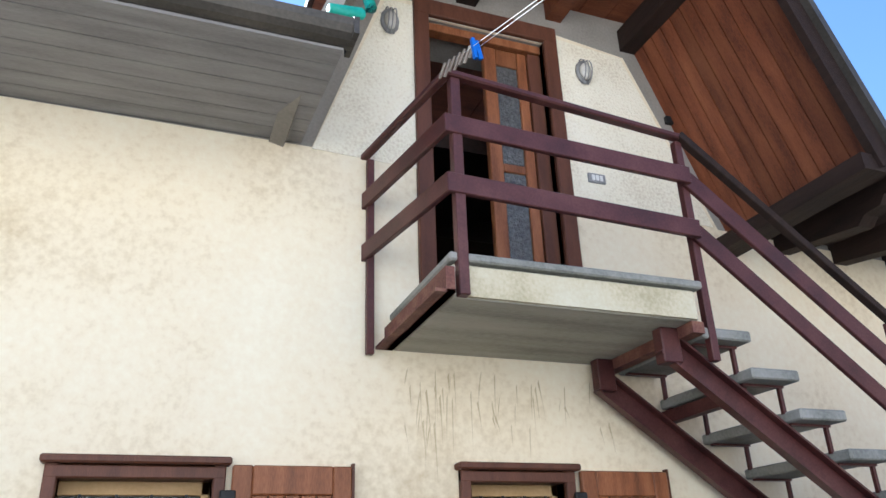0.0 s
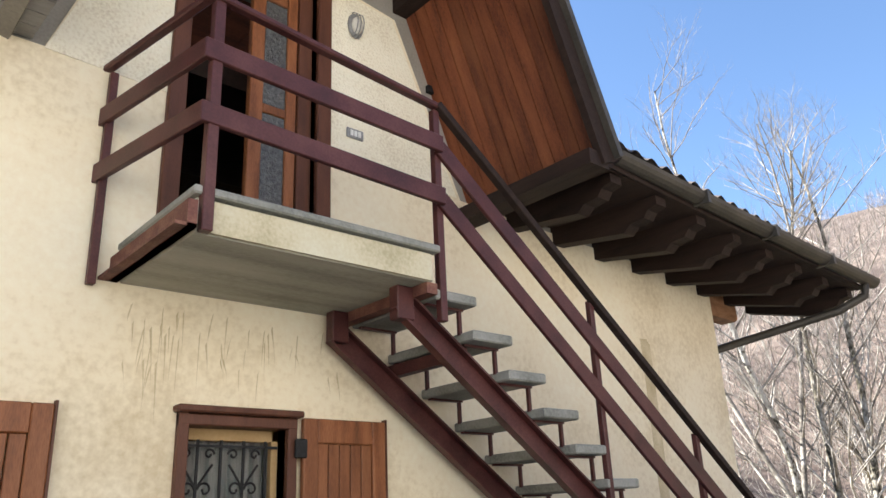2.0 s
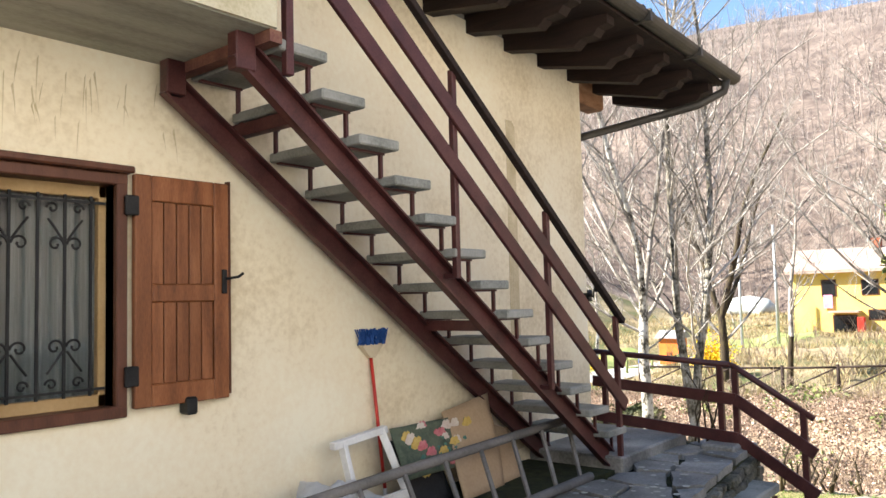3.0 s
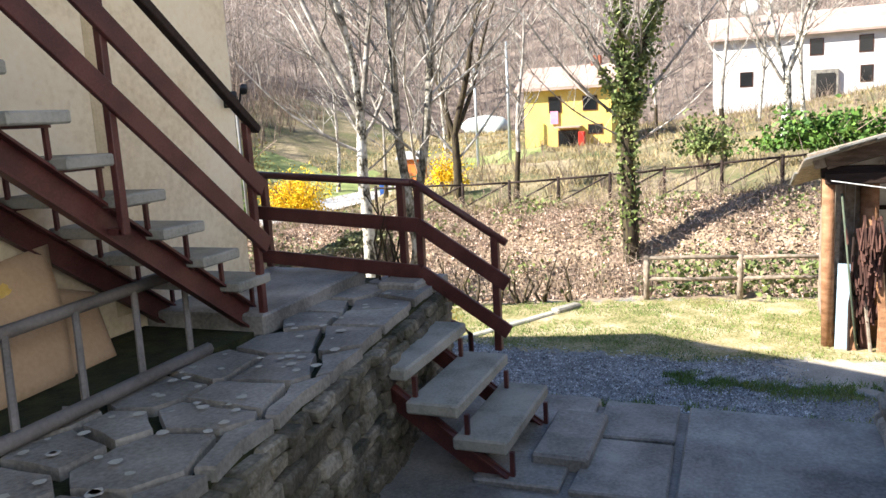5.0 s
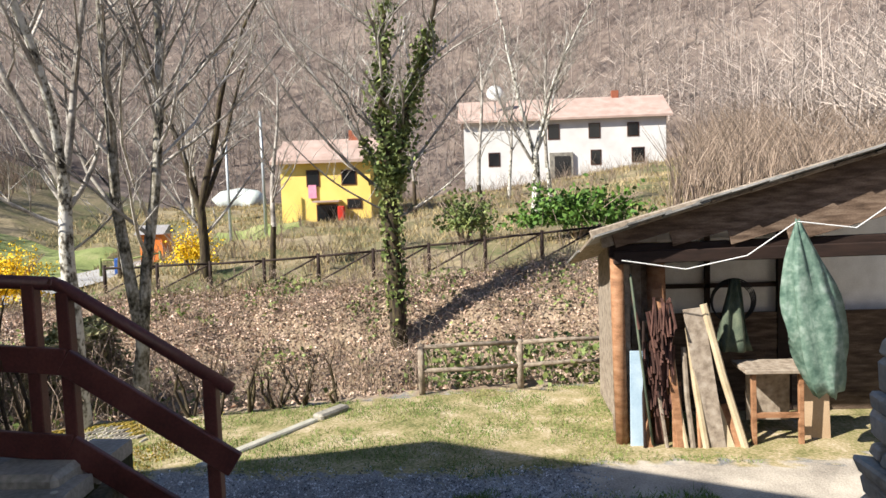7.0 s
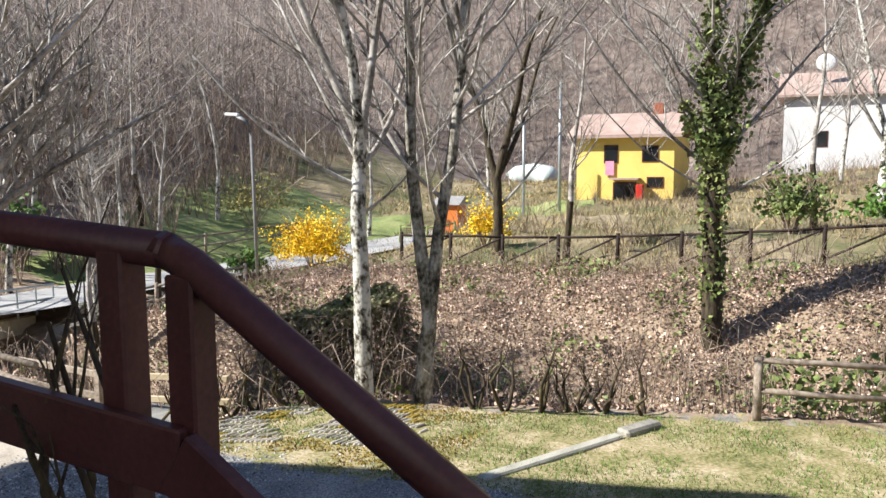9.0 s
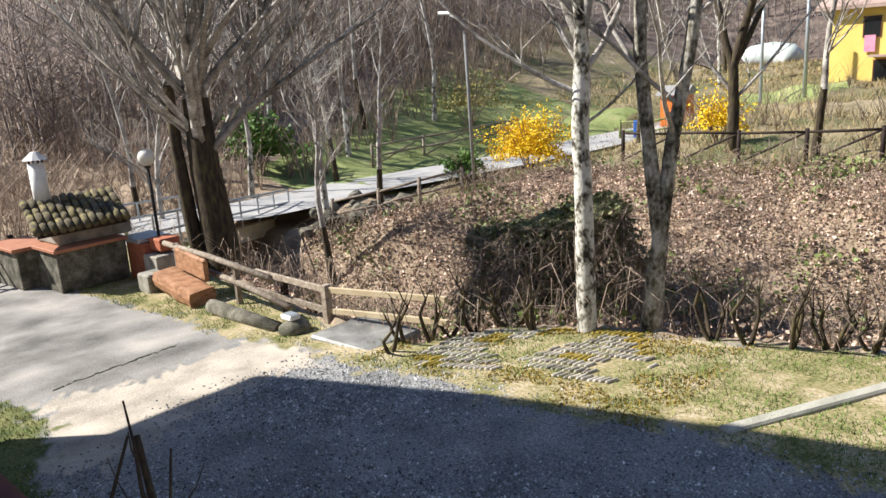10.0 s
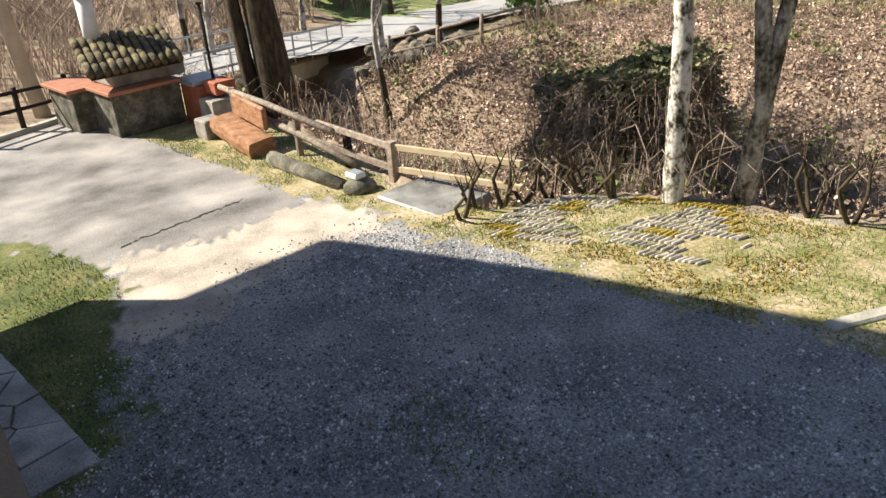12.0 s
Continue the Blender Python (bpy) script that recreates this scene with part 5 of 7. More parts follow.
# ---- trees ----
class Wood:
    """Collects the tapered limbs of a tree as one mesh."""

    def __init__(self):
        self.vs, self.fs = [], []
        self.tips = []

    def limb(self, pts, r0, r1, n):
        base = len(self.vs)
        k = len(pts)
        for i, p in enumerate(pts):
            d = (pts[min(i + 1, k - 1)] - pts[max(i - 1, 0)]).normalized()
            a = d.cross(Vector((0.31, 0.95, 0.1)) if abs(d.z) > 0.7 else Vector((0, 0, 1))).normalized()
            b = d.cross(a)
            r = r0 + (r1 - r0) * i / (k - 1)
            for j in range(n):
                t = 2 * math.pi * j / n
                self.vs.append(tuple(p + (a * math.cos(t) + b * math.sin(t)) * r))
        for i in range(k - 1):
            for j in range(n):
                q = base + i * n
                self.fs.append((q + j, q + (j + 1) % n, q + n + (j + 1) % n, q + n + j))

    def grow(self, p, d, length, r, depth, rnd, up=0.25, spread=0.6, sides=(8, 6, 4, 3, 3), kids=(7, 6, 5, 4), shrink=0.55):
        level = min(depth, len(sides) - 1)
        n = 6 if depth == 0 else 4 if depth < 3 else 3
        pts = [p]
        dd = d.copy()
        for i in range(n):
            dd = (dd + Vector((rnd.gauss(0, 0.17), rnd.gauss(0, 0.17), rnd.gauss(0, 0.09) + up * 0.12)) * (0.35 if depth == 0 else 1)).normalized()
            pts.append(pts[-1] + dd * (length / n))
        self.limb(pts, r, r * 0.35 if depth else r * 0.30, sides[level])
        if depth >= len(kids):
            self.tips.append(pts[-1])
            return
        for k in range(kids[depth]):
            t = rnd.uniform(0.25, 1.0) if depth else rnd.uniform(0.08, 0.98)
            i = min(n - 1, int(t * n))
            q = pts[i].lerp(pts[i + 1], t * n - i)
            a = rnd.uniform(0, 2 * math.pi)
            side = Vector((math.cos(a), math.sin(a), rnd.uniform(0.0, 0.5)))
            nd = (dd * (1 - spread) + side * spread + Vector((0, 0, up))).normalized()
            self.grow(q, nd, length * shrink * rnd.uniform(0.65, 1.15) * (1.15 - 0.45 * t), r * (0.34 if depth == 0 else 0.46) * (1.1 - 0.5 * t), depth + 1, rnd, up, spread, sides, kids, shrink)

    def mesh(self, name, material):
        me = bpy.data.meshes.new(name)
        me.from_pydata(self.vs, [], self.fs)
        me.polygons.foreach_set("use_smooth", [True] * len(self.fs))
        me.materials.append(material)
        return me


def leaves(name, places, size, material, rnd, flat=0.3, per=1):
    """Small folded leaves at many places, as one mesh."""
    vs, fs = [], []
    for p in places:
        for _ in range(per):
            s = size * rnd.uniform(0.6, 1.3)
            a = Vector((rnd.gauss(0, 1), rnd.gauss(0, 1), rnd.gauss(0, flat))).normalized()
            b = a.cross(Vector((rnd.gauss(0, 1), rnd.gauss(0, 1), rnd.gauss(0, 1)))).normalized()
            q = Vector(p)
            k = len(vs)
            vs += [tuple(q - a * s * 0.5), tuple(q + b * s * 0.38 - a * s * 0.05), tuple(q + a * s * 0.55), tuple(q - b * s * 0.38 - a * s * 0.05)]
            fs.append((k, k + 1, k + 2, k + 3))
    me = bpy.data.meshes.new(name)
    me.from_pydata(vs, [], fs)
    me.materials.append(material)
    return me


def tree(label, x, y, z, trunk_h, r, seed, trunk_mat, kids=(9, 6, 5, 3), up=0.3, spread=0.55, lean=(0, 0), height=10.0, shrink=0.5, sides=(10, 6, 4, 3, 3), name="bare_tree"):
    rnd = random.Random(seed)
    t = thing(name, label, "tree", at=(x, y, z))
    w = Wood()
    p = Vector((x, y, z - 0.2))
    w.limb([p, p + Vector((lean[0] * 0.1, lean[1] * 0.1, 0.5)), p + Vector((lean[0] * 0.5, lean[1] * 0.5, trunk_h * 0.6)), p + Vector((lean[0], lean[1], trunk_h))], r * 1.25, r * 0.8, sides[0])
    crown = Wood()
    top = p + Vector((lean[0], lean[1], trunk_h))
    d = Vector((lean[0] * 0.3, lean[1] * 0.3, trunk_h)).normalized()
    crown.grow(top - Vector((0, 0, 0.05)), d, height - trunk_h, r * 0.8, 0, rnd, up, spread, sides, kids, shrink)
    for nm, ww, m in (("trunk", w, trunk_mat), ("crown", crown, trunk_mat if height < 4 else CROWNWOOD)):
        ob = new(nm, ww.mesh(nm, m))
        ob.parent = t
        ob.matrix_parent_inverse = Matrix.Translation(t.location).inverted()
    return t, crown


CROWNWOOD = mat("grey_branch_bark", [(0.12, 0.10, 0.085), (0.36, 0.33, 0.29), (0.58, 0.54, 0.49)], 3, 0.85, 0.0, 20, island=0.25)


def leader_tree(name, label, x, y, z, trunk, r, leaders, seed, bark, dense=3.0):
    """A tree with a drawn trunk and several rising leaders, each set with forking twigs.
    trunk: (sideways, height) along the stem; leaders: (from height, sideways, away, length, radius)."""
    rnd = random.Random(seed)
    t = thing(name, label, "tree", at=(x, y, z))
    across, away = Vector((0.42, -0.91, 0)), Vector((0.91, 0.42, 0))
    foot = Vector((x, y, z))
    stem = [foot + across * a + Vector((0, 0, h)) for a, h in trunk]
    w = Wood()
    fine = []
    for p, q in zip(stem, stem[1:]):
        fine += [p.lerp(q, k / 4) + Vector((rnd.gauss(0, 0.008), rnd.gauss(0, 0.008), 0)) for k in range(4)]
    w.limb([stem[0] - Vector((0, 0, 0.3))] + fine + [stem[-1]], r * 1.15, r * 0.78, 10)
    crown = Wood()
    lines = []
    for h0, side, back, length, rr in leaders:
        k = max(i for i in range(len(trunk)) if trunk[i][1] <= h0 + 1e-6)
        if k + 1 < len(stem):
            f = (h0 - trunk[k][1]) / (trunk[k + 1][1] - trunk[k][1])
            p = stem[k].lerp(stem[k + 1], f)
        else:
            p = stem[-1] - Vector((0, 0, 0.05))
        d = (across * side + away * back + Vector((0, 0, 1))).normalized()
        if abs(side) > 1.2:
            d.z *= 0.7
        pts = [p]
        for i in range(9):
            d = (d + Vector((rnd.gauss(0, 0.07), rnd.gauss(0, 0.07), 0.07))).normalized()
            pts.append(pts[-1] + d * length / 9)
        (w if rr > 0.06 and length > 6.5 else crown).limb(pts, rr, rr * 0.22, 7 if rr > 0.05 else 5)
        lines.append(pts)
        for k in range(int(length * dense)):
            f = rnd.uniform(0.12, 1.0) * 8.99
            i = int(f)
            q = pts[i].lerp(pts[i + 1], f - i)
            a = rnd.uniform(0, 6.28)
            nd = (d * 0.55 + Vector((math.cos(a), math.sin(a), 0.25)) * 0.75).normalized()
            crown.grow(q, nd, length * rnd.uniform(0.18, 0.36) * (1.2 - f / 13), rr * 0.34 * (1.15 - f / 12), 2, rnd, 0.30, 0.55, (8, 6, 5, 4, 3), (0, 0, 6, 4), 0.55)
    for nm, ww, m in (("trunk", w, bark), ("crown", crown, CROWNWOOD)):
        ob = new(nm, ww.mesh(nm, m))
        ob.parent = t
        ob.matrix_parent_inverse = Matrix.Translation(t.location).inverted()
    return t, lines


CROWNWOOD = mat("grey_branch_bark", [(0.10, 0.085, 0.07), (0.34, 0.31, 0.27), (0.62, 0.58, 0.53)], 3, 0.85, 0.0, 20, island=0.3)
leader_tree("bare_tree", "slender pale-barked birch with bare branches", 15.25, 3.25, yard_z(15.2, 3.2), [(0.0, 0.0), (-0.03, 1.4), (-0.06, 2.7), (-0.02, 3.6)], 0.115,
            [(3.0, -1.9, -0.2, 3.2, 0.035), (3.2, 0.5, 0.6, 4.5, 0.045), (3.6, -0.42, 0.2, 7.6, 0.06), (3.6, -0.10, -0.25, 9.0, 0.075), (3.6, 0.18, 0.15, 8.4, 0.06), (2.6, 1.3, 0.4, 2.4, 0.022), (3.3, -0.8, 0.7, 5.0, 0.04)], 41, BIRCH)
leader_tree("bare_tree", "bare tree forking low in a V, mossy dark foot", 15.72, 2.60, yard_z(15.7, 2.6), [(0.0, 0.0), (0.04, 0.6), (0.10, 1.2)], 0.13,
            [(1.2, -0.05, 0.0, 10.2, 0.10), (1.2, 0.22, 0.05, 10.6, 0.095)], 42, GREYBARK, 3.6)
leader_tree("bare_tree", "dark many-stemmed bare tree in the meadow", 30.0, 7.0, land(30.0, 7.0), [(0.0, 0.0), (0.05, 1.2), (0.0, 2.6)], 0.18,
            [(1.8, -0.9, 0.0, 5.0, 0.07), (2.6, -0.35, 0.2, 7.0, 0.12), (2.6, 0.1, -0.1, 8.0, 0.14), (2.6, 0.5, 0.3, 7.0, 0.10), (1.6, 1.2, -0.2, 4.0, 0.06)], 44, BARK, 2.6)
leader_tree("bare_tree", "pale bare tree on the slope below the white house", 42.0, -5.0, land(42.0, -5.0), [(0.0, 0.0), (0.10, 1.5), (0.05, 3.0)], 0.22,
            [(2.4, -0.8, 0.0, 6.0, 0.08), (3.0, -0.25, 0.2, 8.0, 0.12), (3.0, 0.2, -0.1, 8.5, 0.12), (3.0, 0.6, 0.3, 7.0, 0.09)], 47, BIRCH, 2.4)
IX, IY = 24.0, -0.40
t, lines = leader_tree("ivy_tree", "tall bare tree wrapped in green ivy", IX, IY, land(IX, IY), [(0.0, 0.0), (-0.05, 2.0), (-0.10, 4.2)], 0.21,
                       [(4.2, -0.17, 0.0, 8.4, 0.13), (4.0, 0.33, 0.1, 8.2, 0.12), (3.8, -1.2, -0.2, 6.0, 0.05), (4.0, 1.2, 0.2, 5.4, 0.05), (4.2, -0.6, 0.3, 6.5, 0.07), (3.4, -1.7, -0.6, 4.4, 0.03), (3.2, 1.7, -0.4, 4.0, 0.03)], 45, BARK, 2.8)
rnd = random.Random(46)
spots = []
zb = land(IX, IY)
for i in range(800):
    h = 4.6 * rnd.random() ** 0.6
    a = rnd.uniform(0, 6.28)
    k = 0.20 + 0.12 * rnd.random() * (0.4 + 0.8 * h / 4)
    spots.append((IX + k * math.cos(a) - 0.02, IY + k * math.sin(a) + 0.02 * h, zb + h))
for pts, reach, thick, num in ((lines[0], 5.0, 0.36, 1900), (lines[1], 5.2, 0.40, 2400), (lines[4], 1.8, 0.28, 350), (lines[3], 1.2, 0.24, 250)):
    for i in range(num):
        f = rnd.random() * reach
        k = int(f)
        q = pts[k].lerp(pts[k + 1], f - k)
        wide = thick * (0.25 + 1.3 * max(0.0, 0.5 + noise.noise((f * 1.9, reach, 2)))) * (1.1 - 0.5 * f / reach)
        spots.append(q + Vector((rnd.gauss(0, 0.55), rnd.gauss(0, 0.55), rnd.gauss(0, 0.6))) * wide)
ob = new("ivy", leaves("ivy", spots, 0.13, IVY, rnd, 1.0))
ob.parent = t
ob.matrix_parent_inverse = Matrix.Translation(t.location).inverted()
ob["label"], ob["kind"] = "green ivy leaves", "stuff"

# the broad old tree by the barbecue: thick stem and long upright shoots
rnd = random.Random(50)
OT = Vector((16.0, 12.6, yard_z(16, 12.6)))
old = thing("pollarded_tree", "old dark mossy pollarded tree with long bare shoots", "tree", at=tuple(OT))
w = Wood()
w.limb([OT + Vector((0, 0, -0.4)), OT + Vector((-0.1, 0, 1)), OT + Vector((-0.15, 0.1, 2.2)), OT + Vector((-0.1, 0.2, 3.6))], 0.40, 0.27, 14)
w.limb([OT + Vector((-0.35, 0.3, -0.4)), OT + Vector((-0.5, 0.35, 1.2)), OT + Vector((-0.55, 0.42, 2.6)), OT + Vector((-0.5, 0.5, 3.9))], 0.18, 0.10, 9)
crown = Wood()
for i in range(30):
    a = rnd.uniform(0, 6.28)
    h = rnd.uniform(2.4, 4.6)
    q = OT + Vector((-0.12 + 0.25 * math.cos(a), 0.15 + 0.25 * math.sin(a), h))
    crown.grow(q, Vector((math.cos(a) * 0.65, math.sin(a) * 0.65, 0.9)).normalized(), rnd.uniform(2.8, 5.2), rnd.uniform(0.035, 0.11), 1, rnd, 0.35, 0.5, (8, 5, 4, 3, 3), (0, 9, 5, 2), 0.5)
crown.grow(OT + Vector((-0.1, 0.2, 3.5)), Vector((0, 0.05, 1)), 4.5, 0.25, 0, rnd, 0.3, 0.5, (10, 6, 4, 3, 3), (9, 6, 5, 3), 0.5)
for nm, ww, m in (("trunk", w, BARK), ("crown", crown, CROWNWOOD)):
    ob = new(nm, ww.mesh(nm, m))
    ob.parent = old
    ob.matrix_parent_inverse = Matrix.Translation(old.location).inverted()

# thin trees near the bridge
for i, (x, y, h) in enumerate(((20.4, 14.4, 6), (22.4, 16.8, 6.5), (23.2, 15.2, 6), (23.5, 22.3, 7), (27, 21.5, 7), (30, 24, 8), (24, 25, 9), (28, 27, 9), (20, 24, 9), (18.5, 20, 8), (33, 26, 9), (37, 25, 9), (29.5, 4.5, 7), (42, 19, 8), (36, -2.5, 8), (45, -6, 9), (48, 1.5, 8), (55, -4, 9), (34, 12, 5), (52, 16, 9), (58, 18, 10))):
    tree("slim bare grey tree", x, y, land(x, y), h * 0.3, 0.07 + 0.006 * h, 60 + i, BIRCH if i % 2 else BARK, (12, 6, 4, 2), 0.2, 0.6, (0.2 * math.sin(i * 3), 0.2 * math.cos(i * 5)), h, 0.48, (7, 5, 3, 3, 3))

# low pollard stubs along the yard edge
for i, (x, y) in enumerate(((13.46, 5.06), (13.85, 5.19), (14.1, 4.96), (14.36, 4.83), (14.98, 4.3), (15.0, 3.9), (15.72, 1.8), (15.85, 1.42), (16.0, 0.98), (16.4, 0.2), (16.55, -0.3), (16.2, 0.6), (14.6, 4.6))):
    rnd = random.Random(90 + i)
    z = yard_z(x, y)
    t = thing("cut_shrub", "dark knobbly cut-back shrub stub", "shrub", "cut shrubs along the yard edge", at=(x, y, z))
    w = Wood()
    for k in range(rnd.randint(2, 4)):
        a = rnd.uniform(0, 6.28)
        s = rnd.uniform(0.06, 0.16)
        h = rnd.uniform(0.3, 0.8)
        p = Vector((x, y, z - 0.1))
        w.limb([p, p + Vector((s * math.cos(a), s * math.sin(a), h * 0.35)), p + Vector((1.7 * s * math.cos(a), 1.7 * s * math.sin(a), h * 0.7)), p + Vector((1.5 * s * math.cos(a + 0.5), 1.5 * s * math.sin(a + 0.5), h))], 0.034, 0.018, 7)
        for q in range(3):
            b = rnd.uniform(0, 6.28)
            e = p + Vector((1.5 * s * math.cos(a + 0.5), 1.5 * s * math.sin(a + 0.5), h))
            w.limb([e, e + Vector((0.06 * math.cos(b), 0.06 * math.sin(b), 0.12)), e + Vector((0.12 * math.cos(b), 0.12 * math.sin(b), 0.28))], 0.012, 0.004, 4)
    ob = new("stem", w.mesh("stem", BARK))
    ob.parent = t
    ob.matrix_parent_inverse = Matrix.Translation(t.location).inverted()
# bare vine stems by the platform rail
rnd = random.Random(77)
vine = thing("climbing_vine", "bare brown vine stems twining by the railing", "vine", at=(7.36, -0.95, -0.06))
for i in range(6):
    w = Wood()
    p = Vector((7.34 + rnd.uniform(-0.03, 0.06), rnd.uniform(-1.18, -0.85), -0.06))
    w.grow(p, Vector((rnd.uniform(-0.15, 0.0), rnd.uniform(-0.3, 0.2), 1)).normalized(), rnd.uniform(0.55, 0.8), 0.011, 2, rnd, 0.5, 0.4, (6, 6, 6, 5, 4), (2, 2, 2, 1), 0.40)
    ob = new("stem", w.mesh("stem", BARK))
    ob.parent = vine
    ob.matrix_parent_inverse = Matrix.Translation(vine.location).inverted()

# ---- bank cover ----
rnd = random.Random(7)


def bank_spot():
    while True:
        x, y = rnd.uniform(14, 27.5), rnd.uniform(-16, 19)
        if x > edge_x(y) + 0.1 and not (x > 22.4 and y > 13.8) and not (x > 20.8 and y > 16.6):
            return x, y, ground_height(x, y)


spots = []
for i in range(170000):
    x, y, z = bank_spot()
    k = noise.noise((x * 0.7, y * 0.7, 9))
    spots.append((x, y, z + rnd.random() ** 2 * (0.10 + 0.35 * max(0, k))))
tagged(new("leaf_litter", leaves("leaf_litter", spots, 0.072, DRYLEAF, rnd, 0.8)), "dry brown leaves and ivy covering the stream bank", "leaves", kind="stuff")
spots = []
for i in range(30000):
    x, y, z = bank_spot()
    k = noise.noise((x * 0.45, y * 0.45, 2)) + 0.5 * noise.noise((x * 1.6, y * 1.6, 2))
    if k > 0.12:
        spots.append((x, y, z + rnd.random() * 0.35))
for i in range(1500):
    spots.append((17.9 + rnd.uniform(-0.7, 1.0), rnd.uniform(-5.5, -1.6), -2.6 + rnd.uniform(-0.5, 0.75)))
tagged(new("ivy_cover", leaves("ivy_cover", spots, 0.12, IVY, rnd, 0.8)), "green ivy patches on the stream bank", "ivy", kind="stuff")
w = Wood()
for i in range(9500):
    x, y, z = bank_spot()
    a = rnd.uniform(0, 6.28)
    h = rnd.uniform(0.2, 0.6) + 0.7 * max(0.0, noise.noise((x * 0.5, y * 0.5, 14))) + 0.35 * (x < edge_x(y) + 2.2)
    p = Vector((x, y, z - 0.05))
    s = rnd.uniform(0.1, 0.6)
    w.limb([p, p + Vector((s * 0.4 * math.cos(a), s * 0.4 * math.sin(a), h * 0.7)), p + Vector((s * math.cos(a), s * math.sin(a), h)), p + Vector((s * 1.8 * math.cos(a), s * 1.8 * math.sin(a), h * 0.75))], rnd.uniform(0.005, 0.011), 0.003, 3)
tagged(new("brambles", w.mesh("brambles", TWIG)), "arching bare bramble stems on the bank", "brambles", kind="stuff")
# dark ivy mound on an old wall stump
rnd = random.Random(12)
MX, MY = 19.5, 6.7


def mound_point(a, h, k):
    q = 1 + 0.40 * noise.noise((math.cos(a) * 1.3, math.sin(a) * 1.3, h * 2.2)) - 0.16 * h ** 4
    return Vector((MX + 1.0 * q * k * math.cos(a), MY + 1.7 * q * k * math.sin(a) - 0.25 * h, -4.6 + (2.55 - 0.35 * math.sin(a)) * h + 0.45 * noise.noise((2 * math.cos(a), 2 * math.sin(a) + k, h + 3))))


mound = thing("ivy_mound", "dark ivy mound with hanging dry stems", "ivy", at=(MX, MY, -4.8))
bm = ball(B(), (MX, MY, -4.2), 1.0, (0.75, 1.3, 1.9), 3)
for v in bm.verts:
    v.co += Vector((0.15, 0.15, 0.1)) * noise.noise(v.co * 1.5)
part("core", bm, BARK, mound)
spots = [mound_point(rnd.uniform(0, 6.28), math.sqrt(rnd.random()), rnd.uniform(0.78, 1.12)) for i in range(9000)]
spots += [mound_point(rnd.uniform(0, 6.28), 1.0, math.sqrt(rnd.random())) for i in range(2500)]
ob = part("ivy", B(), IVY, mound)
ob.data = leaves("ivy", spots, 0.11, mat("dark_ivy_leaf", [(0.075, 0.095, 0.035), (0.19, 0.20, 0.085), (0.38, 0.33, 0.19)], 2.5, 0.7, 0.0, 25, island=0.5), rnd, 1.0)
ob["kind"] = "stuff"
w = Wood()
for i in range(1300):
    a = rnd.uniform(1.6, 5.0)
    h = rnd.uniform(0.3, 1.0)
    p = mound_point(a, h, 1.1)
    e = p + Vector((rnd.gauss(-0.2, 0.25), rnd.gauss(0, 0.35), rnd.uniform(-1.1, 0.35)))
    w.limb([p, p.lerp(e, 0.5) + Vector((-0.1, rnd.gauss(0, 0.12), 0.05)), e], rnd.uniform(0.004, 0.010), 0.003, 3)
ob = new("dry_vine", w.mesh("dry_vine", TWIG))
ob.parent = mound
ob.matrix_parent_inverse = Matrix.Translation(mound.location).inverted()
ob["kind"] = "stuff"

# ---- grass ----
rnd = random.Random(15)
vs, fs = [], []


def blade(x, y, z, h, w_):
    a = rnd.uniform(0, 6.28)
    k = len(vs)
    dx, dy = math.cos(a) * w_, math.sin(a) * w_
    lx, ly = rnd.gauss(0, 0.5) * h, rnd.gauss(0, 0.5) * h
    vs.extend([(x - dx, y - dy, z), (x + dx, y + dy, z), (x + lx, y + ly, z + h)])
    fs.append((k, k + 1, k + 2))


for i in range(190000):
    x, y = rnd.uniform(7.3, 17.6), rnd.uniform(-6, 13.5)
    if x > edge_x(y) + 0.2:
        continue
    s = patch(x, y)
    n1 = noise.noise((x * 1.1, y * 1.1, 6)) + 0.5 * noise.noise((x * 3, y * 3, 6))
    strip = s == 0 and y < 3 and (abs(x - 10.3 - 0.1 * n1) < 0.28 or abs(x - 8.4) < 0.3) and n1 > -0.15
    fringe = s == 0 and rnd.random() < 0.35 * max(0.0, 1 - (x - 8.0) / 2.2) * smooth(2.0, 4.5, y) * (0.6 + n1)
    if (s in (2, 7) and n1 > (-0.06 if x > 12 else -0.15) + rnd.uniform(-0.25, 0.15)) or strip or fringe:
        blade(x, y, ground_height(x, y) - 0.005, rnd.uniform(0.02, 0.065), rnd.uniform(0.004, 0.008))
for cx, y0, y1 in ((12.2, -5.2, -2.4), (11.0, -5.0, -1.0), (9.8, -4.6, -0.6)):
    for i in range(5000):
        y = rnd.uniform(y0, y1)
        x = cx + rnd.gauss(0, 0.16) + 0.12 * math.sin(y * 2)
        if noise.noise((x * 2.5, y * 2.5, 3)) > -0.1:
            blade(x, y, ground_height(x, y) - 0.005, rnd.uniform(0.03, 0.08), rnd.uniform(0.005, 0.009))
me = bpy.data.meshes.new("grass")
me.from_pydata(vs, [], fs)
me.materials.append(GRASS)
tagged(new("grass", me), "short worn green grass tufts in the yard", "grass", kind="stuff")
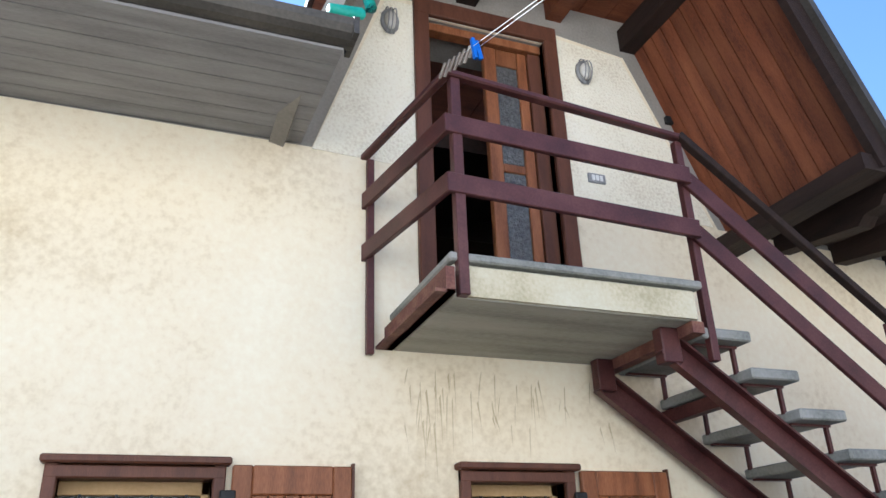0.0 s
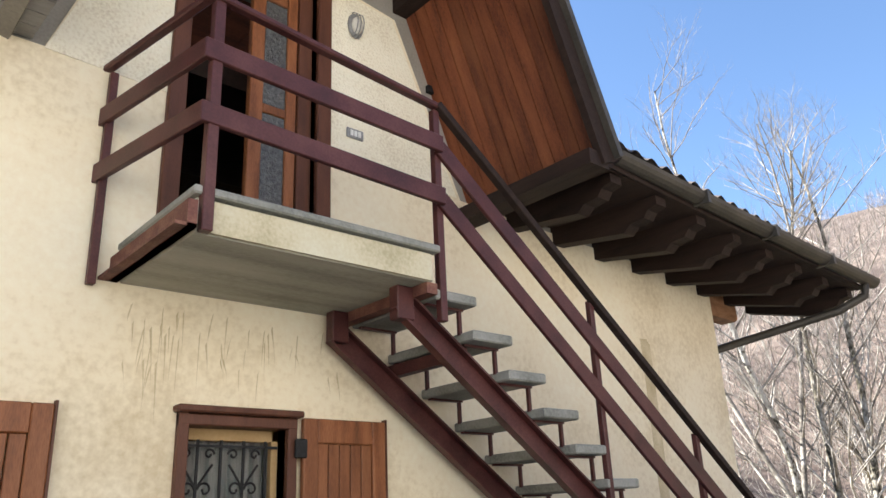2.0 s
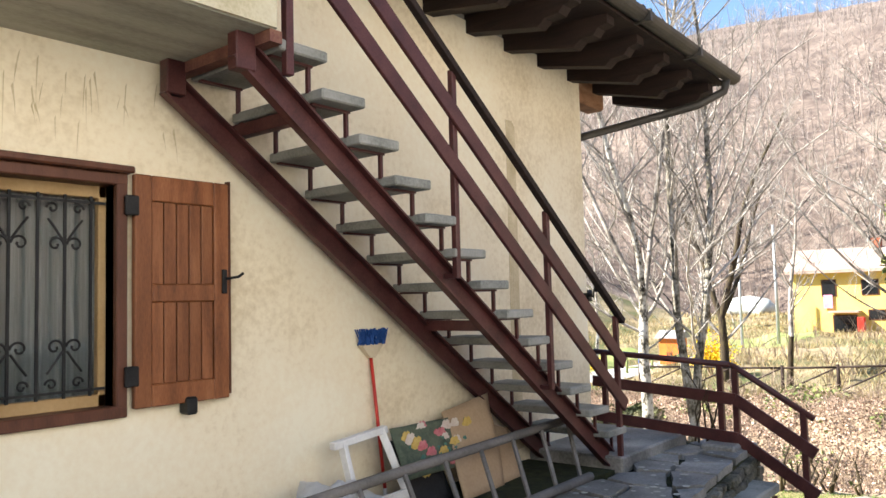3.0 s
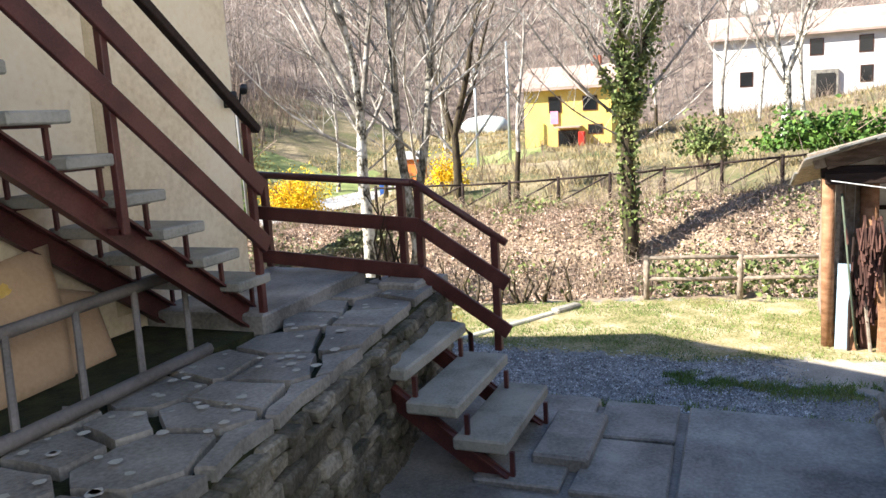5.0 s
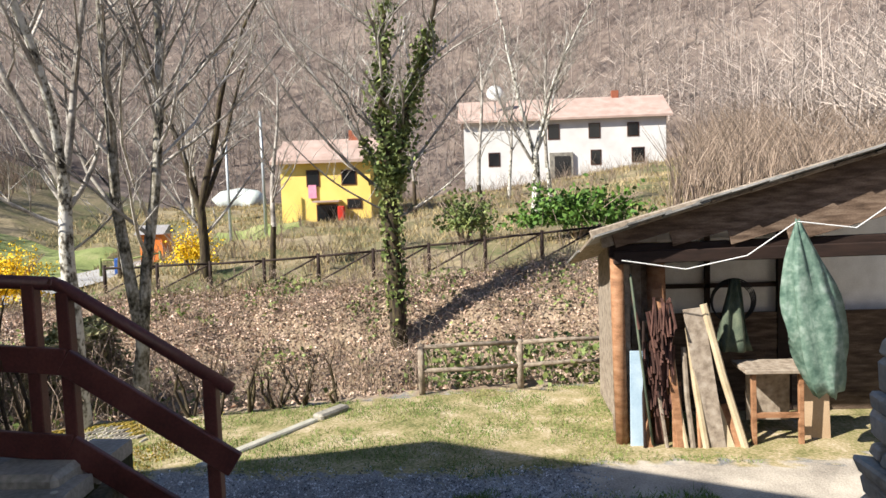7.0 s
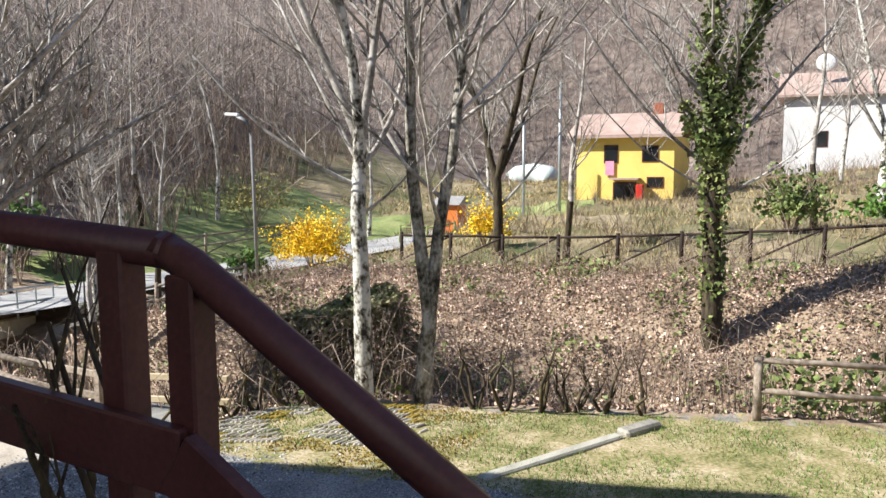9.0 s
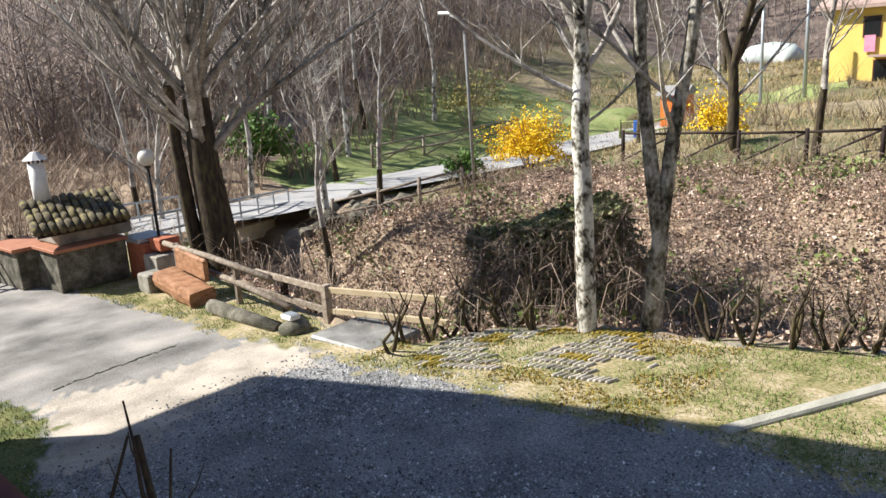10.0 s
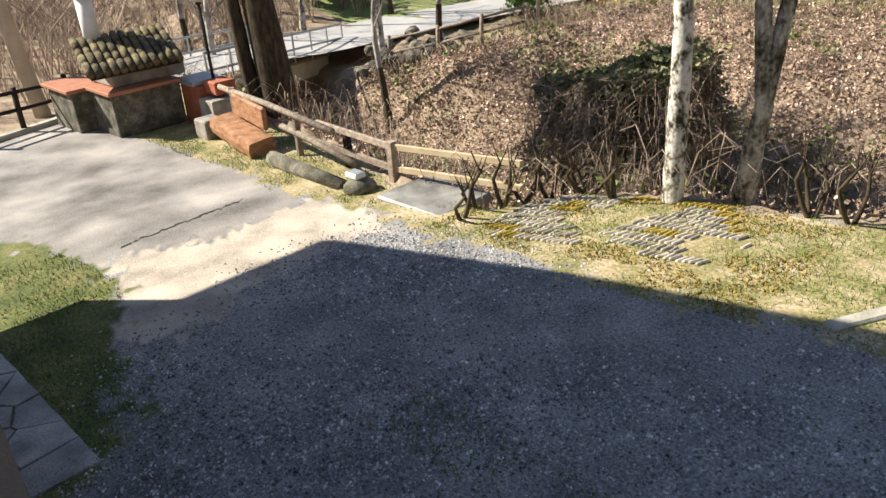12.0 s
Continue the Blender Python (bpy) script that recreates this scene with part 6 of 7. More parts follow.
# loose gravel
vs, fs = [], []
for i in range(120000):
    x = 7.4 + 6.0 * rnd.random() ** 1.5
    y = rnd.uniform(-4.2, 6.5)
    wear = noise.noise((x * 0.5 + y * 0.25, y * 0.35 - x * 0.1, 21))
    if patch(x + rnd.gauss(0, 0.3), y + rnd.gauss(0, 0.35)) != 0 or rnd.random() < 0.2 + 1.3 * wear:
        continue
    z = ground_height(x, y)
    s = rnd.uniform(0.008, 0.024)
    k = len(vs)
    a = rnd.uniform(0, 6.28)
    for q in range(3):
        vs.append((x + s * math.cos(a + q * 2.09), y + s * math.sin(a + q * 2.09), z - 0.003))
    vs.append((x + rnd.gauss(0, 0.3) * s, y + rnd.gauss(0, 0.3) * s, z + s * 0.8))
    fs += [(k, k + 1, k + 3), (k + 1, k + 2, k + 3), (k + 2, k, k + 3)]
me = bpy.data.meshes.new("gravel")
me.from_pydata(vs, [], fs)
me.materials.append(mat("gravel_chips", [(0.11, 0.11, 0.112), (0.31, 0.31, 0.312), (0.60, 0.60, 0.60)], 9, 0.9, 0.0, 40, island=0.7))
tagged(new("gravel", me), "loose grey gravel chips over the yard", "gravel", kind="stuff")
kerb = thing("concrete_kerb", "long pale concrete kerb beam lying in the grass", "kerb")
part("beam", beam(B(), (13.4, 0.78, -2.37), (15.4, -0.20, -2.43), 0.15, 0.10, 0.02), CONCRETE, kerb)
part("beam", beam(B(), (15.45, -0.22, -2.40), (16.05, -0.53, -2.42), 0.20, 0.12, 0.03), STONE, kerb, "broken stone end")
# mossy setts on edge, in rows
YELLOWMOSS = mat("yellow_moss", [(0.12, 0.085, 0.015), (0.27, 0.19, 0.03), (0.36, 0.27, 0.07)], 4, 1.0, 0.8, 45, random_shade=0.3)
DULLSTONE = mat("worn_sett_stone", [(0.22, 0.19, 0.15), (0.36, 0.32, 0.26), (0.48, 0.44, 0.37)], 5, 0.95, 0.6, 50, random_shade=0.35)
sett = [finish(box(B(), -0.085, 0.085, -0.022, 0.022, -0.08, 0.02, 0.012), "sett", m) for m in (DULLSTONE, YELLOWMOSS)]
rnd2 = random.Random(200)
for j in range(9):
    for i in range(44):
        u = 0.02 + i / 43
        x0, y0 = 13.25 + 0.17 * j + 0.75 * u, 4.45 - 2.75 * u + 0.12 * j
        n1 = noise.noise((x0 * 1.3, y0 * 1.3, 31))
        if n1 < -0.12 or x0 > edge_x(y0) - 0.15:
            continue
        moss = noise.noise((x0 * 1.6, y0 * 1.6, 77)) + 0.25 * (j - 5) / 4 > 0.12
        ob = new("sett", sett[int(moss)])
        ob.parent = ground
        ob.location = (x0, y0, ground_height(x0, y0) + rnd2.uniform(-0.004, 0.012))
        ob.rotation_euler = (0, 0, -0.30 + rnd2.gauss(0, 0.12))
vs, fs = [], []
for i in range(16000):
    x, y = rnd2.uniform(13.0, 16.0), rnd2.uniform(1.3, 5.2)
    if x > edge_x(y) - 0.05 or noise.noise((x * 1.6, y * 1.6, 77)) + 0.3 * noise.noise((x * 6, y * 6, 7)) < 0.10:
        continue
    rnd = rnd2
    blade(x, y, ground_height(x, y) - 0.003, rnd2.uniform(0.015, 0.035), rnd2.uniform(0.008, 0.016))
me = bpy.data.meshes.new("moss")
me.from_pydata(vs, [], fs)
me.materials.append(YELLOWMOSS)
tagged(new("moss", me), "yellow moss cushions over the old setts", "moss", kind="stuff")

# ---- rustic fence at the yard edge ----
def rustic_fence(pts, group, h=0.85, rails=(0.40, 0.80), r=0.05, m=OLDWOOD, diag=False, label="rustic round-pole wooden fence"):
    f = thing("wooden_fence", label, "fence", group)
    for p in pts:
        part("post", tube(B(), [(p[0], p[1], p[2] - 0.2), (p[0], p[1], p[2] + h * 0.5), (p[0] + 0.01, p[1], p[2] + h + 0.04)], r * 1.15, 7), m, f, smooth=True)
    for a, b in zip(pts, pts[1:]):
        for q in rails:
            pa, pb = Vector((a[0], a[1], a[2] + q)), Vector((b[0], b[1], b[2] + q))
            mid = (pa + pb) / 2 + Vector((0, 0, random.uniform(-0.03, 0.03)))
            part("rail", tube(B(), [pa, mid, pb], r * 0.8, 6), m, f, smooth=True)
        if diag:
            part("brace", tube(B(), [(a[0], a[1], a[2] + 0.1), (b[0], b[1], b[2] + rails[-1])], r * 0.6, 5), m, f)
    return f


rustic_fence([(16.9, -1.66, -2.47), (17.2, -3.3, -2.48), (17.5, -4.9, -2.5), (17.8, -6.4, -2.5), (18.1, -7.9, -2.5)], "yard fences", 0.80, (0.40, 0.79))
far_posts = [(28.2 - 0.02 * i, 9.6 - 1.75 * i) for i in range(12)]
rustic_fence([(x, y, land(x, y)) for x, y in far_posts], "far meadow fences", 0.95, (0.9,), 0.05, DARKWOOD, True, "dark rustic fence with diagonal braces along the bank top")
road_posts = [(22.0, 16.0), (22.6, 14.6), (23.1, 13.4), (24.8, 13.2)]
rustic_fence([(x, y, land(x, y)) for x, y in road_posts], "far meadow fences", 0.9, (0.45, 0.85), 0.05, OLDWOOD, False, "grey rustic fence beside the lane")
rustic_fence([(x, y, land(x, y)) for x, y in ((30, 22.5), (33, 22.2), (36, 21.8), (39, 21.2))], "far meadow fences", 1.0, (0.5, 0.95), 0.06, OLDWOOD, True, "grey rustic fence beyond the lane")
rail1 = thing("wooden_fence", "plank fence with pale new rails beside the stream", "fence", "yard fences")
zf = -2.80
part("post", box(B(), 13.94, 14.06, 6.84, 6.96, zf - 0.2, zf + 0.78, 0.01), OLDWOOD, rail1)
part("post", box(B(), 14.10, 14.20, 8.05, 8.15, zf - 0.3, zf + 0.72, 0.01), DARKWOOD, rail1)
for z, m in ((0.70, PALEWOOD), (0.38, PALEWOOD)):
    part("rail", beam(B(), (14.0, 6.9, zf + z), (14.25, 4.75, zf + z + 0.12), 0.05, 0.09, 0.008), m, rail1, "pale new rail")
    part("rail", beam(B(), (14.0, 6.92, zf + z), (14.2, 8.9, zf + z - 0.04), 0.05, 0.10, 0.008), OLDWOOD, rail1)
for a, b in (((14.6, 12.6, -2.13), (13.9, 8.1, -2.07)), ((14.3, 10.5, -2.37), (13.85, 7.6, -2.45))):
    part("broken_rail", tube(B(), [a, ((a[0] + b[0]) / 2, (a[1] + b[1]) / 2, (a[2] + b[2]) / 2 + 0.03), b], 0.055, 7), OLDWOOD, rail1, "fallen grey pole", True)
for x, y in ((14.15, 9.4), (14.5, 11.9)):
    part("post", tube(B(), [(x, y, -3.0), (x, y, -2.05)], 0.06, 7), OLDWOOD, rail1)
solo("stone_lump", ball(B(), (13.45, 7.0, -2.55), 0.2, (1.3, 1.1, 0.7), 2), MOSSYSTONE, "mossy boulder at the yard edge", "stone", smooth=True)
wb = thing("floodlight", "small white floodlight on a boulder", "lamp")
housing = part("housing", box(B(), 13.36, 13.54, 6.95, 7.2, -2.42, -2.34, 0.015), WHITEPAINT, wb)
part("glass", box(B(), 13.38, 13.52, 6.98, 7.17, -2.339, -2.333), GALV, housing)
bm = B()
box(bm, 13.3, 14.3, 5.3, 6.5, -2.75, -2.50, 0.03)
solo("footbridge_slab", bm, FLAG, "low concrete slab over the ditch", "slab")
# round bar stands for the low mossy stone wall edge
solo("mossy_log", tube(B(), [(13.55, 9.3, -2.62), (13.4, 7.3, -2.62)], 0.12, 9), MOSSYSTONE, "long low mossy stone wall edge beside the lane", "log", smooth=True)

# ---- barbecue corner ----
bbq = thing("stone_barbecue", "stone barbecue with tiled roof and white chimney", "barbecue", at=(13.4, 14.4, -2.9))
zb = -2.9
part("base", box(B(), 12.9, 14.3, 13.5, 14.5, zb, zb + 0.82, 0.02), MOSSYSTONE, bbq, "grey stone base")
part("base", box(B(), 12.55, 13.2, 14.5, 15.7, zb, zb + 0.80, 0.02), MOSSYSTONE, bbq)
part("counter", box(B(), 12.82, 14.3, 13.4, 14.55, zb + 0.822, zb + 0.89, 0.01), TERRACOTTA, bbq, "terracotta counter top")
part("counter", box(B(), 12.45, 13.25, 14.45, 15.8, zb + 0.802, zb + 0.87, 0.01), TERRACOTTA, bbq)
part("oven", box(B(), 13.1, 14.6, 13.75, 14.9, zb + 0.89, zb + 1.35, 0.03), STONE, bbq, "grey stone oven")
flue = part("chimney", tube(B(), [(13.35, 14.85, zb + 1.5), (13.35, 14.85, zb + 2.45)], 0.16, 10), WHITEPAINT, bbq, "white chimney pipe", True)
part("chimney_cap", tube(B(), [(13.35, 14.85, zb + 2.52), (13.35, 14.85, zb + 2.60), (13.35, 14.85, zb + 2.68)], 0.24, 10, 0.06), WHITEPAINT, flue)
for k in range(4):
    a = k * 1.57
    part("cap_leg", box(B(), 13.35 + 0.13 * math.cos(a) - 0.015, 13.35 + 0.13 * math.cos(a) + 0.015, 14.85 + 0.13 * math.sin(a) - 0.015, 14.85 + 0.13 * math.sin(a) + 0.015, zb + 2.44, zb + 2.53), IRON, flue)
tm = tube(B(), [(0, 0, 0), (0, 0, -0.42)], 0.075, 7)
tile_mesh = finish(tm, "roof_tile", MOSSTILE, True)
p0, ex, ed = Vector((13.0, 14.95, zb + 1.66)), Vector((1.62, -0.35, 0.06)), Vector((-0.30, -1.25, -0.42))
for i in range(12):
    for j in range(4):
        ob = new("roof_tile", tile_mesh)
        ob.parent = bbq
        ob.matrix_parent_inverse = Matrix.Translation(bbq.location).inverted()
        q = ed.normalized()
        ob.matrix_basis = Matrix.Translation(p0 + ex * (i / 11) + ed * (j / 4) + Vector((0, 0, random.uniform(0, 0.03)))) @ (-q).to_track_quat("Z", "Y").to_matrix().to_4x4()
bm = B()
v = [bm.verts.new(p) for p in (p0 - Vector((0, 0, 0.06)), p0 + ex - Vector((0, 0, 0.06)), p0 + ex + ed - Vector((0, 0, 0.06)), p0 + ed - Vector((0, 0, 0.06)))]
w_ = [bm.verts.new(q.co - Vector((0, 0, 0.06))) for q in v]
bm.faces.new(v), bm.faces.new(w_[::-1])
for k in range(4):
    bm.faces.new((v[k], w_[k], w_[(k + 1) % 4], v[(k + 1) % 4]))
part("roof_deck", bm, DARKWOOD, bbq)
sink = thing("brick_sink", "red brick garden sink with steel cover", "sink", at=(14.6, 13.2, -2.9))
part("body", box(B(), 14.35, 14.9, 12.9, 13.6, -2.95, -2.15, 0.01), BRICK, sink, "red brick body")
part("top", box(B(), 14.3, 15.0, 13.0, 13.75, -2.148, -2.06, 0.01), GALV, sink, "blue-white metal cover")
part("basin", box(B(), 14.3, 14.85, 12.35, 12.88, -2.95, -2.35, 0.02), STONE, sink)
part("basin", box(B(), 14.5, 14.95, 12.5, 12.95, -2.30, -2.05, 0.02), BRICK, sink)
bench = thing("log_bench", "rustic split log bench beside the lane", "bench", at=(14.1, 10.9, -2.9))
bm = B()
ends = []
for i in range(9):
    f = i / 8
    c = Vector((14.2, 11.9, -2.62)).lerp(Vector((13.82, 10.0, -2.66)), f)
    swell = 1 + 0.12 * noise.noise((f * 4, 2, 5))
    ends.append([bm.verts.new(c + Vector((0.30 * swell * math.cos(a), 0.05 * math.cos(a), min(0.13, 0.27 * swell * math.sin(a))))) for a in [math.pi * 2 * k / 14 for k in range(14)]])
for a, b in zip(ends, ends[1:]):
    for k in range(14):
        bm.faces.new((a[k], a[(k + 1) % 14], b[(k + 1) % 14], b[k]))
bm.faces.new(ends[0]), bm.faces.new(ends[-1])
part("seat_log", bm, LOGWOOD, bench)
part("backrest", beam(B(), (14.30, 11.55, -2.24), (14.05, 10.15, -2.26), 0.09, 0.40, 0.03), LOGWOOD, bench)
part("foot", box(B(), 13.85, 14.25, 11.9, 12.35, -2.95, -2.55, 0.03), STONE, bench)
gl = thing("globe_lamp", "garden lamp with round frosted globe on a grey post", "lamp", at=(14.75, 12.9, -2.95))
lamp_pole = part("pole", tube(B(), [(14.75, 12.95, -2.95), (14.72, 12.95, -0.62)], 0.032, 8), IRON, gl, smooth=True)
part("globe", ball(B(), (14.72, 12.95, -0.45), 0.17, (1, 1, 1), 3), GLOBE, lamp_pole, smooth=True)
part("collar", tube(B(), [(14.72, 12.95, -0.66), (14.72, 12.95, -0.58)], 0.06, 8), IRON, lamp_pole)
rustic_fence([(10.8, 15.4, -2.88), (11.9, 15.7, -2.88), (13.0, 16.0, -2.88)], "yard fences", 0.85, (0.45, 0.8), 0.05, DARKWOOD, False, "dark pole fence by the barbecue")
solo("kerb_left", beam(B(), (9.0, 14.8, -2.86), (13.0, 16.0, -2.86), 0.2, 0.12, 0.02), CONCRETE, "concrete kerb along the asphalt", "kerb", kind="structure")
solo("utility_pole", tube(B(), [(12.6, 16.6, -3.0), (12.2, 16.9, 2.0), (11.9, 17.1, 5.5)], 0.17, 10, 0.11), POLE, "leaning beige concrete utility pole", "pole", smooth=True)

# long crack across the asphalt
rnd = random.Random(5)
bm = B()
ends = Vector((10.49, 8.08, 0)), Vector((12.32, 8.24, 0))
row = []
for i in range(41):
    p = ends[0].lerp(ends[1], i / 40) + Vector((rnd.gauss(0, 0.02), rnd.gauss(0, 0.02), 0))
    z = ground_height(p.x, p.y) + 0.006
    k = rnd.uniform(0.008, 0.024)
    row.append((bm.verts.new((p.x - k, p.y - k, z)), bm.verts.new((p.x + k, p.y + k, z))))
for a, b in zip(row, row[1:]):
    bm.faces.new((a[0], a[1], b[1], b[0]))
solo("asphalt_crack", bm, MOSS, "dark weedy crack across the old asphalt", "crack", kind="structure")


# ---- open wooden shed ----
shed = thing("open_shed", "old open-fronted wooden shed with slate roof", "shed", at=(14.9, -6.3, -2.42))
SX, SZ = 14.2, -2.42
GABLEWOOD = mat("old_brown_boarding", [(0.045, 0.028, 0.018), (0.12, 0.08, 0.055), (0.22, 0.16, 0.115)], 4, 0.9, 0.4, 50, stretch=(3, 0.8, 5), random_shade=0.25)
part("post", tube(B(), [(SX, -4.50, SZ), (SX + 0.01, -4.47, -1.2), (SX, -4.45, 0.06)], 0.085, 8), LOGWOOD, shed, smooth=True)
part("post", tube(B(), [(SX + 0.35, -5.05, SZ), (SX + 0.33, -5.0, 0.05)], 0.12, 8), LOGWOOD, shed, smooth=True)
part("post", box(B(), SX - 0.05, SX + 0.1, -8.6, -8.45, SZ, 1.2, 0.01), DARKWOOD, shed)
part("beam", beam(B(), (SX, -4.35, 0.10), (SX, -8.6, 0.16), 0.14, 0.15, 0.01), DARKWOOD, shed)
part("rafter", beam(B(), (SX - 0.05, -4.25, 0.22), (SX - 0.05, -8.4, 1.34), 0.10, 0.16, 0.01), OLDWOOD, shed)
part("rafter", beam(B(), (SX + 0.9, -4.25, 0.22), (SX + 0.9, -8.4, 1.34), 0.10, 0.16, 0.01), OLDWOOD, shed)
for i in range(9):
    y = -4.35 - i * 0.48
    z = 0.30 + (-y - 4.25) * 0.27
    part("roof_board", beam(B(), (SX - 0.28, y, z + 0.04), (SX + 2.6, y, z - 0.60), 0.49, 0.03, up=(0, 0.27, 1)), OLDWOOD, shed)
rs = random.Random(31)
for i in range(11):
    y = -4.15 - i * 0.43
    for j in range(4):
        x = SX - 0.40 + j * 0.75
        z = 0.345 + (-y - 4.15) * 0.28 + rs.uniform(-0.01, 0.02) - 0.222 * (j * 0.75 + 0.26) + 0.05
        bm = B()
        v0 = Vector((x - 0.03, y - 0.2 + rs.uniform(-0.05, 0.05), z + 0.07))
        beam(bm, v0, v0 + Vector((0.80, 0, -0.178)), 0.56 + rs.uniform(-0.05, 0.05), 0.025, up=(0, 0.28, 1))
        part("roof_slate", bm, FLAG, shed)
part("side_wall", box(B(), SX + 0.05, SX + 2.5, -4.62, -4.56, SZ, 0.20), OLDWOOD, shed)
for i in range(5):
    part("wall_board", box(B(), SX + 0.5, SX + 0.54, -5.10 + i * 0.13, -4.98 + i * 0.13, SZ, 0.15), OLDWOOD, shed)
# back wall is white, not dark wood, to bounce light into the shed
bm = box(B(), SX + 1.6, SX + 1.68, -8.8, -4.6, SZ, 0.7)
for v in bm.verts:
    if v.co.z > 0:
        v.co.z = -0.10 + 0.27 * (-v.co.y - 4.25)
part("back_wall", bm, WHITEPAINT, shed, "dirty white back wall, made pale to bounce light inside the shed")
for y0, y1 in ((-5.95, -5.28), (-6.85, -6.02)):
    for z0, z1 in ((-0.56, 0.10), (-1.15, -0.62)):
        part("white_panel", box(B(), SX + 1.55, SX + 1.59, y0, y1, z0, z1), WHITEPAINT, shed, "dirty white board panel")
part("window_bar", box(B(), SX + 1.48, SX + 1.56, -6.02, -5.95, -1.4, 0.15), DARKWOOD, shed)
part("window_bar", box(B(), SX + 1.48, SX + 1.56, -7.0, -5.2, -0.62, -0.56), DARKWOOD, shed)
for k in range(4):
    y0 = -4.40 - 0.19 * k / 0.27
    z0 = 0.20 + 0.27 * (-y0 - 4.25) - 0.19 * k
    part("gable_board", beam(B(), (SX - 0.13, y0, z0), (SX - 0.13, -8.7, z0 + 0.27 * (y0 + 8.7)), 0.03, 0.185, 0.004), GABLEWOOD, shed)
part("back_boarding", box(B(), SX + 1.42, SX + 1.47, -8.8, -4.6, SZ, -0.98), GABLEWOOD, shed, "dark lower boarding")
part("wall_post", box(B(), SX + 1.40, SX + 1.50, -7.15, -6.95, SZ, 0.3), DARKWOOD, shed)
part("lintel", beam(B(), (SX - 0.10, -4.40, 0.02), (SX - 0.10, -8.6, 0.06), 0.08, 0.16, 0.01), DARKWOOD, shed)
# things kept in the shed
bm = B()
rs = random.Random(6)
for i in range(150):
    y = -4.98 + rs.gauss(0, 0.09)
    z0 = SZ + 0.35 + rs.random() * 1.2
    beam(bm, (SX - 0.05 + rs.uniform(-0.08, 0.08), y, z0), (SX + 0.02, y + rs.uniform(-0.06, 0.06), z0 + rs.uniform(0.15, 0.45)), 0.02, 0.03)
beam(bm, (SX + 0.02, -4.95, SZ), (SX + 0.1, -4.98, -0.72), 0.18, 0.1)
tagged(solo("vine_bundle", bm, mat("dark_red_twigs", [(0.05, 0.022, 0.018), (0.12, 0.06, 0.045)], 9, 0.9, 0.3, 60, island=0.4), "bundle of dark red twigs leaning in the shed", "bundle"), kind="stuff")
for i, (y0, y1, h, w, m, lb) in enumerate((
    (-5.20, -5.08, 1.55, 0.10, LOGWOOD, "brown plank"), (-5.34, -5.30, 1.25, 0.07, OLDWOOD, "grey stick"), (-5.50, -5.36, 1.50, 0.09, PALEWOOD, "pale debarked pole"), (-5.62, -5.42, 1.75, 0.26, OLDWOOD, "wide grey board"),
    (-5.02, -4.92, 1.35, 0.05, OLDWOOD, "thin grey stick"), (-5.26, -5.16, 1.1, 0.06, PALEWOOD, "thin pale stick"), (-5.42, -5.48, 0.85, 0.05, LOGWOOD, "thin brown stick"), (-5.70, -5.66, 0.62, 0.10, LOGWOOD, "short brown plank"), (-4.80, -4.78, 0.7, 0.10, LOGWOOD, "short brown plank"), (-4.74, -4.80, 1.6, 0.04, DARKWOOD, "thin dark stick"),
    (-5.78, -5.60, 0.72, 0.16, PALEWOOD, "short pale board"), (-5.98, -5.55, 1.80, 0.10, PALEWOOD, "pale birch pole"), (-5.15, -5.20, 0.8, 0.12, LOGWOOD, "short brown plank"), (-5.88, -5.80, 0.5, 0.12, LOGWOOD, "short brown plank"))):
    bm = B()
    if "pole" in lb or "stick" in lb:
        tube(bm, [(SX - 0.22, y0, SZ), (SX - 0.05, (y0 + y1) / 2 + 0.015, SZ + h / 2), (SX + 0.10, y1, SZ + h)], w / 2, 7)
    else:
        beam(bm, (SX - 0.20, y0, SZ), (SX + 0.10, y1, SZ + h), 0.03, w, 0.004, up=(0, 1, 0))
    solo("leaning_pole" if "pole" in lb or "stick" in lb else "leaning_board", bm, m, lb + " leaning in the shed front", "board", "boards leaning in the shed")
solo("blue_board", beam(B(), (SX - 0.12, -4.66, SZ), (SX - 0.02, -4.68, -1.18), 0.03, 0.16, 0.004, up=(0, 1, 0)), mat("pale_blue_paint", [(0.30, 0.42, 0.52), (0.45, 0.56, 0.64)], 6, 0.7, 0.1, 50), "pale blue painted board by the shed post", "board")
solo("green_pole", tube(B(), [(SX - 0.18, -4.85, SZ), (SX, -4.62, -0.2)], 0.016, 7), GREENCLOTH, "thin dark green pole leaning on the shed", "pole", smooth=True)
jacket = B()
rows = [[jacket.verts.new((SX + 0.42 + 0.05 * math.sin(5 * a) + 0.09 * (0.35 + v) * math.cos(a), -6.03 + (0.05 + 0.17 * v) * math.sin(a) * (1 + 0.15 * math.sin(3 * a + 5 * v)), -0.35 - 0.95 * v)) for a in [i * 2 * math.pi / 20 for i in range(20)]] for v in [j / 8 for j in range(9)]]
for a, b in zip(rows, rows[1:]):
    for i in range(20):
        jacket.faces.new((a[i], a[(i + 1) % 20], b[(i + 1) % 20], b[i]))
jacket.faces.new(rows[0])
jacket.faces.new(rows[-1])
solo("work_jacket", jacket, GREENCLOTH, "dark cloth jacket hanging in the shed", "jacket", smooth=True)
hoops = thing("wire_hoops", "coil of black hoops hanging in the shed", "hoop")
for k in range(4):
    r = 0.29 - 0.012 * k
    pts = [(SX + 0.45 + 0.02 * k, -6.03 + r * math.cos(a), -0.64 + r * math.sin(a) - 0.01 * k) for a in [i * 2 * math.pi / 28 for i in range(29)]]
    part("hoop", tube(B(), pts, 0.009, 5), IRON, hoops)
